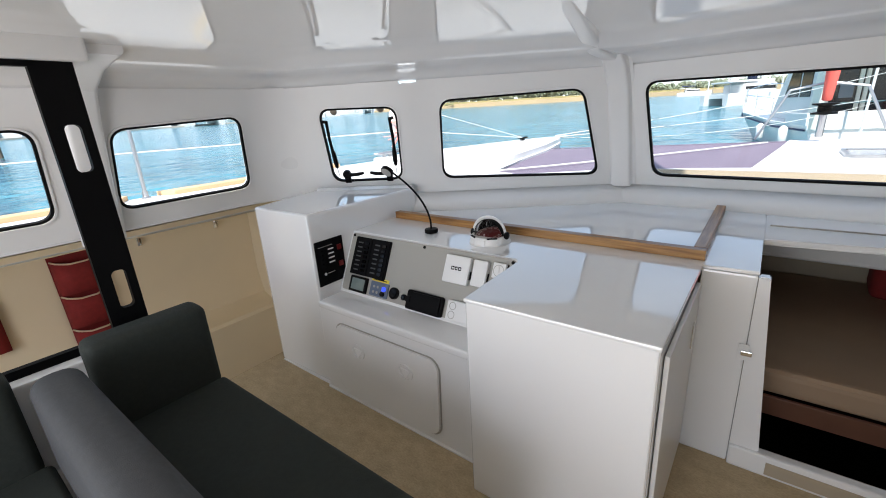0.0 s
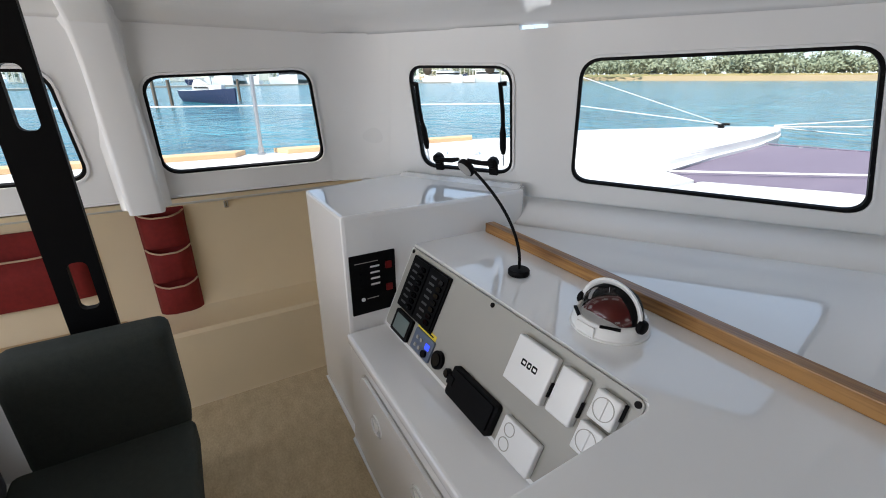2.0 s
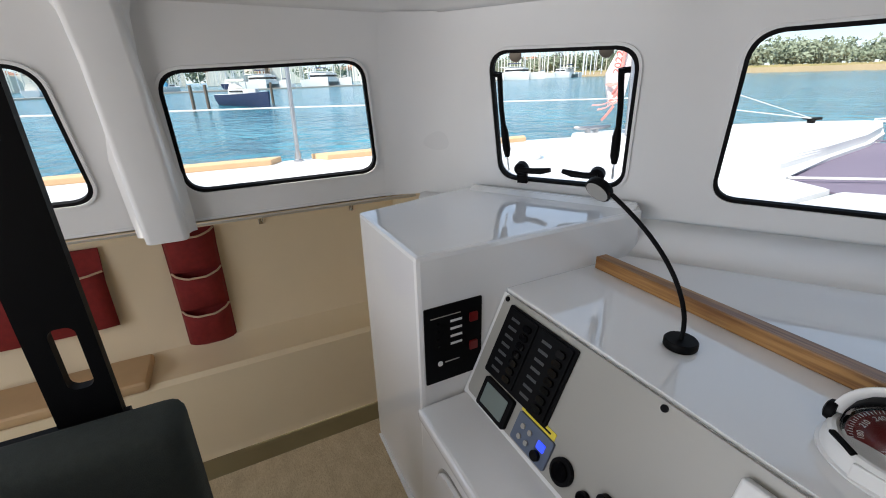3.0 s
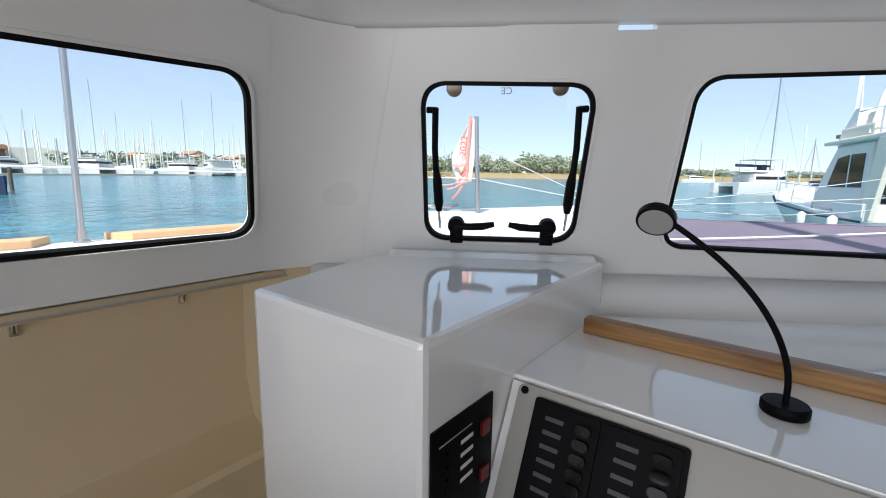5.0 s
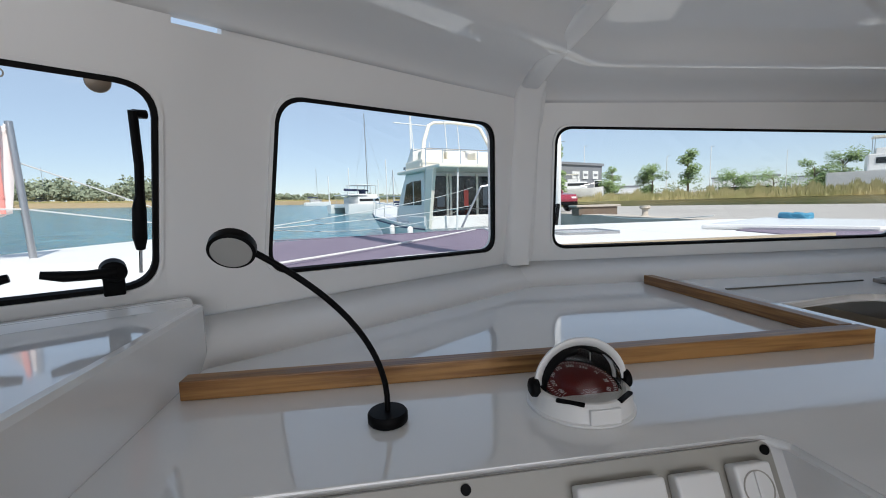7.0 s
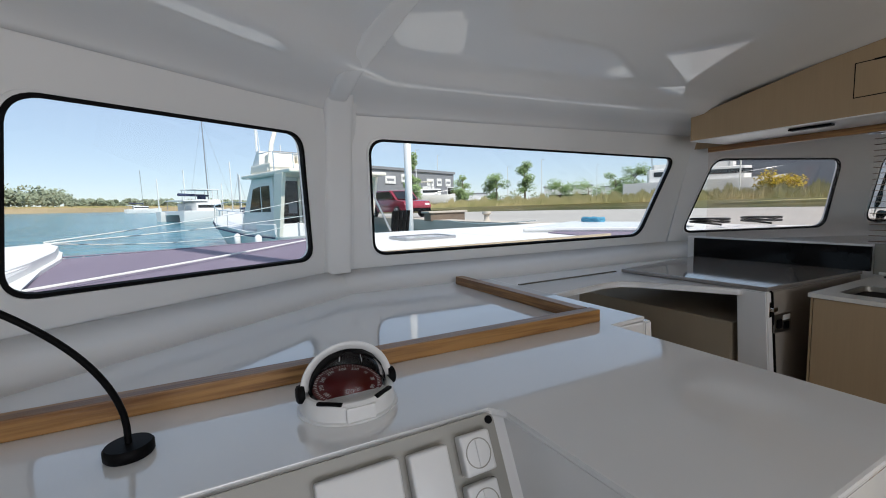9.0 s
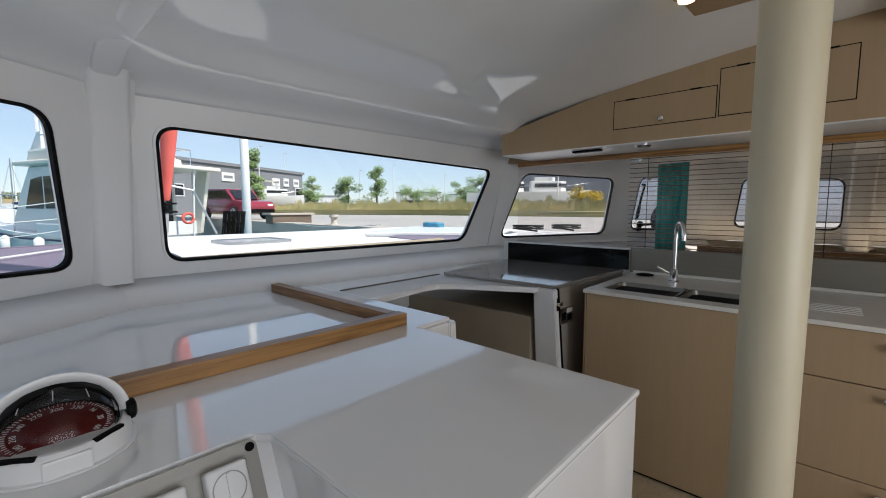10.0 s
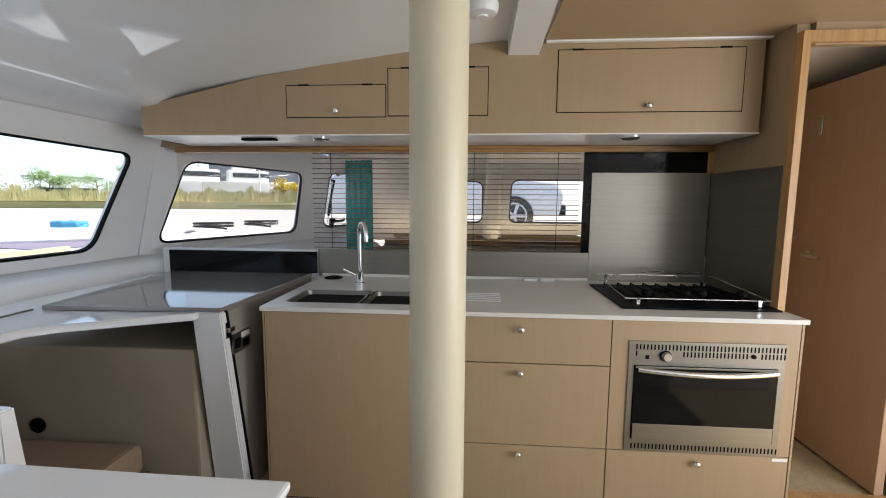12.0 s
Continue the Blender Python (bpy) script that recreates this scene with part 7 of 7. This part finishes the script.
def vehicle(at, heading, mat, label, van=False, group="parked vehicles"):
    ob = thing("car", at, label, "car", group)
    M = pose(*at, 0, 0, heading)
    def put(name, b, mt, lab="", par=None, **k):
        bmesh.ops.transform(b, matrix=M, verts=b.verts)
        return part(name, b, mt, par or ob, lab, **k)
    R = Matrix(((1, 0, 0, 0), (0, 0, -1, 0.9), (0, 1, 0, 0), (0, 0, 0, 1)))
    side = [(-2.2, 0.35), (2.15, 0.35), (2.22, 0.7), (2.05, 0.95), (1.1, 1.05), (-2.1, 1.08), (-2.25, 0.8)]
    cabp = [(1.1, 1.04), (0.45, 1.62), (-1.5, 1.66), (-2.0, 1.08)] if not van else [(1.5, 1.04), (1.0, 1.95), (-2.15, 2.0), (-2.2, 1.04)]
    put("body", prism(side, 0, 1.8, bevel=0.06, m=R), mat, smooth=True, angle=40)
    cb = put("cabin", prism(cabp, 0.1, 1.7, bevel=0.07, m=R), mat, smooth=True, angle=40)
    win = [(0.9, 1.1), (0.4, 1.53), (-1.4, 1.57), (-1.75, 1.12)] if not van else [(1.3, 1.15), (0.95, 1.75), (0.2, 1.75), (0.2, 1.15)]
    put("side_windows", prism(win, 0.085, 1.715, m=R), DARKWIN, par=cb)
    put("windscreen", prism([(1.13, 1.09), (0.55, 1.57), (0.5, 1.56), (1.05, 1.07)] if not van else [(1.52, 1.1), (1.1, 1.85), (1.06, 1.85), (1.46, 1.1)], 0.25, 1.55, m=R), DARKWIN, par=cb)
    for x in (1.35, -1.35):
        for y in (0.86, -0.86):
            wh = put("wheel", lathe([(0.2, -0.1), (0.33, -0.1), (0.35, -0.05), (0.35, 0.05), (0.33, 0.1), (0.2, 0.1)], 24, Matrix.Translation((x, y, 0.35)) @ Matrix.Rotation(radians(90), 4, "X")), TYRE, smooth=True, angle=40)
            rm = bmesh.new()
            sgn = 1 if y > 0 else -1
            for k in range(5):
                a = math.tau * k / 5
                tube([(x, y + sgn * 0.1, 0.35), (x + 0.21 * math.cos(a), y + sgn * 0.105, 0.35 + 0.21 * math.sin(a))], 0.03, 6, bm=rm)
            tube([Vector((x + 0.22 * math.cos(k * math.tau / 20), y + sgn * 0.1, 0.35 + 0.22 * math.sin(k * math.tau / 20))) for k in range(20)], 0.016, 6, bm=rm, closed=True)
            put("rim", rm, SILVER, par=wh)
    for y in (0.65, -0.65):
        put("headlight", box(2.08, 2.2, y - 0.16, y + 0.16, 0.68, 0.82, 0.03), HULL)
        put("tail_light", box(-2.27, -2.18, y - 0.12, y + 0.12, 0.75, 0.95, 0.02), FLAGR)
    put("bumper", box(2.1, 2.27, -0.85, 0.85, 0.35, 0.55, 0.04), BLACK)
    return ob


vehicle(polar(22.0, 26, 0.75), -80, CARRED, "dark red car parked on the quay")
vehicle((7.6, 1.55, 0.75), -92, SILVER, "silver car parked beside the boat")
for az, d, mt, van in ((31.5, 72, SILVER, False), (33.3, 80, HULL, True), (40.8, 90, HULL, True), (42.6, 88, CARRED, False), (46.6, 95, HULL, False), (48.5, 92, NAVY, False), (50.5, 88, SILVER, True), (37, 92, HULL, True), (28.7, 75, SILVER, False)):
    vehicle(polar(az, d, 0.75), az * -1 + rng.uniform(-20, 20), mt, "vehicle parked beyond the grass bank", van)
for az, d, h in ((27.5, 70, 9), (36.8, 62, 6.0), (41.2, 64, 7.0), (48.0, 90, 8), (24.6, 52, 7.5), (63, 45, 6.5)):
    lp = thing("lamp_post", polar(az, d, 0.75), "thin grey street lamp post", "lamp post", "street lamps")
    x, y, z = polar(az, d, 0.75)
    part("post", tube([(x, y, z), (x, y, z + h)], [0.07, 0.045], 6), HULL, lp)
    part("lamp_arm", tube([(x, y, z + h), (x + 0.5, y, z + h + 0.06)], 0.025, 5), GREYWALL, lp)
tagged(part("white_pile", tube([polar(23.6, 14.2, -2), polar(23.6, 14.2, 5.6)], 0.12, 16), HULL, smooth=True), "thick white mooring pile at the quay", "pile")
for az, d, L, lab in ((26.6, 50, 5.6, "white motor boat laid up on the quay"), (56.5, 58, 11, "large white boat hull laid up ashore"), (62.0, 50, 9, "white motor boat on stands ashore")):
    bo = thing("laid_up_boat", polar(az, d, 0.75), lab, "boat", "boats ashore")
    M = pose(*polar(az, d, 1.9), 0, 0, -az + 8)
    hb = loft(hull_sections(L, L * 0.3, L * 0.14))
    bmesh.ops.transform(hb, matrix=M, verts=hb.verts)
    part("hull", hb, HULL, bo, smooth=True, angle=40)
    hb = prism([(-0.25 * L, -0.1 * L), (0.12 * L, -0.09 * L), (0.2 * L, 0), (0.12 * L, 0.09 * L), (-0.25 * L, 0.1 * L)], L * 0.14, L * 0.28, bevel=0.1, m=M)
    part("cabin", hb, HULL, bo)
    hb = prism([(-0.2 * L, -0.102 * L), (0.12 * L, -0.093 * L), (0.205 * L, 0), (0.12 * L, 0.093 * L), (-0.2 * L, 0.102 * L)], L * 0.2, L * 0.25, m=M)
    part("cabin_windows", hb, DARKWIN, bo)
    part("flybridge", prism([(-0.2 * L, -0.08 * L), (0.02 * L, -0.07 * L), (0.06 * L, 0), (0.02 * L, 0.07 * L), (-0.2 * L, 0.08 * L)], L * 0.28, L * 0.33, bevel=0.05, m=M), HULL, bo)
    part("sun_top", prism([(-0.22 * L, -0.08 * L), (0.0, -0.08 * L), (0.0, 0.08 * L), (-0.22 * L, 0.08 * L)], L * 0.42, L * 0.435, m=M), CREAMY, bo)
    for x in (-0.21, -0.01):
        for s in (1, -1):
            part("top_post", tube([M @ Vector((x * L, s * 0.075 * L, L * 0.28)), M @ Vector((x * L, s * 0.075 * L, L * 0.425))], 0.03, 5), ALU, bo)
    part("bow_rail", tube([M @ Vector((0.05 * L, -0.13 * L, L * 0.2)), M @ Vector((0.3 * L, -0.09 * L, L * 0.235)), M @ Vector((0.47 * L, 0, L * 0.26)), M @ Vector((0.3 * L, 0.09 * L, L * 0.235)), M @ Vector((0.05 * L, 0.13 * L, L * 0.2))], 0.02, 5), ALU, bo)
    for x in (-0.3, 0.0, 0.25):
        for s in (1, -1):
            part("stand", tube([M @ Vector((x * L, s * 0.14 * L, -1.15)), M @ Vector((x * L, s * 0.09 * L, 0.0))], 0.05, 5), ALU, bo)
blk = thing("concrete_block", polar(28.3, 17.5, 0.75), "dark weathered mooring block on the quay", "block")
x, y, z = polar(28.3, 17.5, 0.75)
part("block", box(x - 0.8, x + 0.8, y - 0.3, y + 0.3, z, z + 0.32, 0.03), BARK, blk)
part("cap", box(x - 0.9, x + 0.9, y - 0.36, y + 0.36, z + 0.32, z + 0.4, 0.02), CONCRETE, blk)
bl_ = thing("bollard", polar(34, 14, 0.8), "worn pale mooring bollard on the quay edge", "bollard")
x, y, z = polar(34, 14, 0.8)
part("stem", lathe([(0.14, 0), (0.09, 0.05), (0.09, 0.2), (0.16, 0.25), (0.14, 0.32)], 16, Matrix.Translation((x, y, z))), CONCRETE, bl_, smooth=True, angle=50)
bx = thing("quay_fender", polar(21.0, 10.5, 0.2), "leaning black slatted quay fender", "fender")
for k in range(5):
    p = Vector(polar(20.0 + 0.5 * k, 10.5, -1.3))
    part("slat", tube([p, p + Vector((0.3, 0, 2.55))], 0.045, 6), BLACK, bx)
for zz in (0.35, 1.0):
    part("rail", tube([Vector(polar(19.8, 10.5, zz)) + Vector((0.12 * zz + 0.15, 0, 0)), Vector(polar(22.2, 10.5, zz)) + Vector((0.12 * zz + 0.15, 0, 0))], 0.04, 6), BLACK, bx)
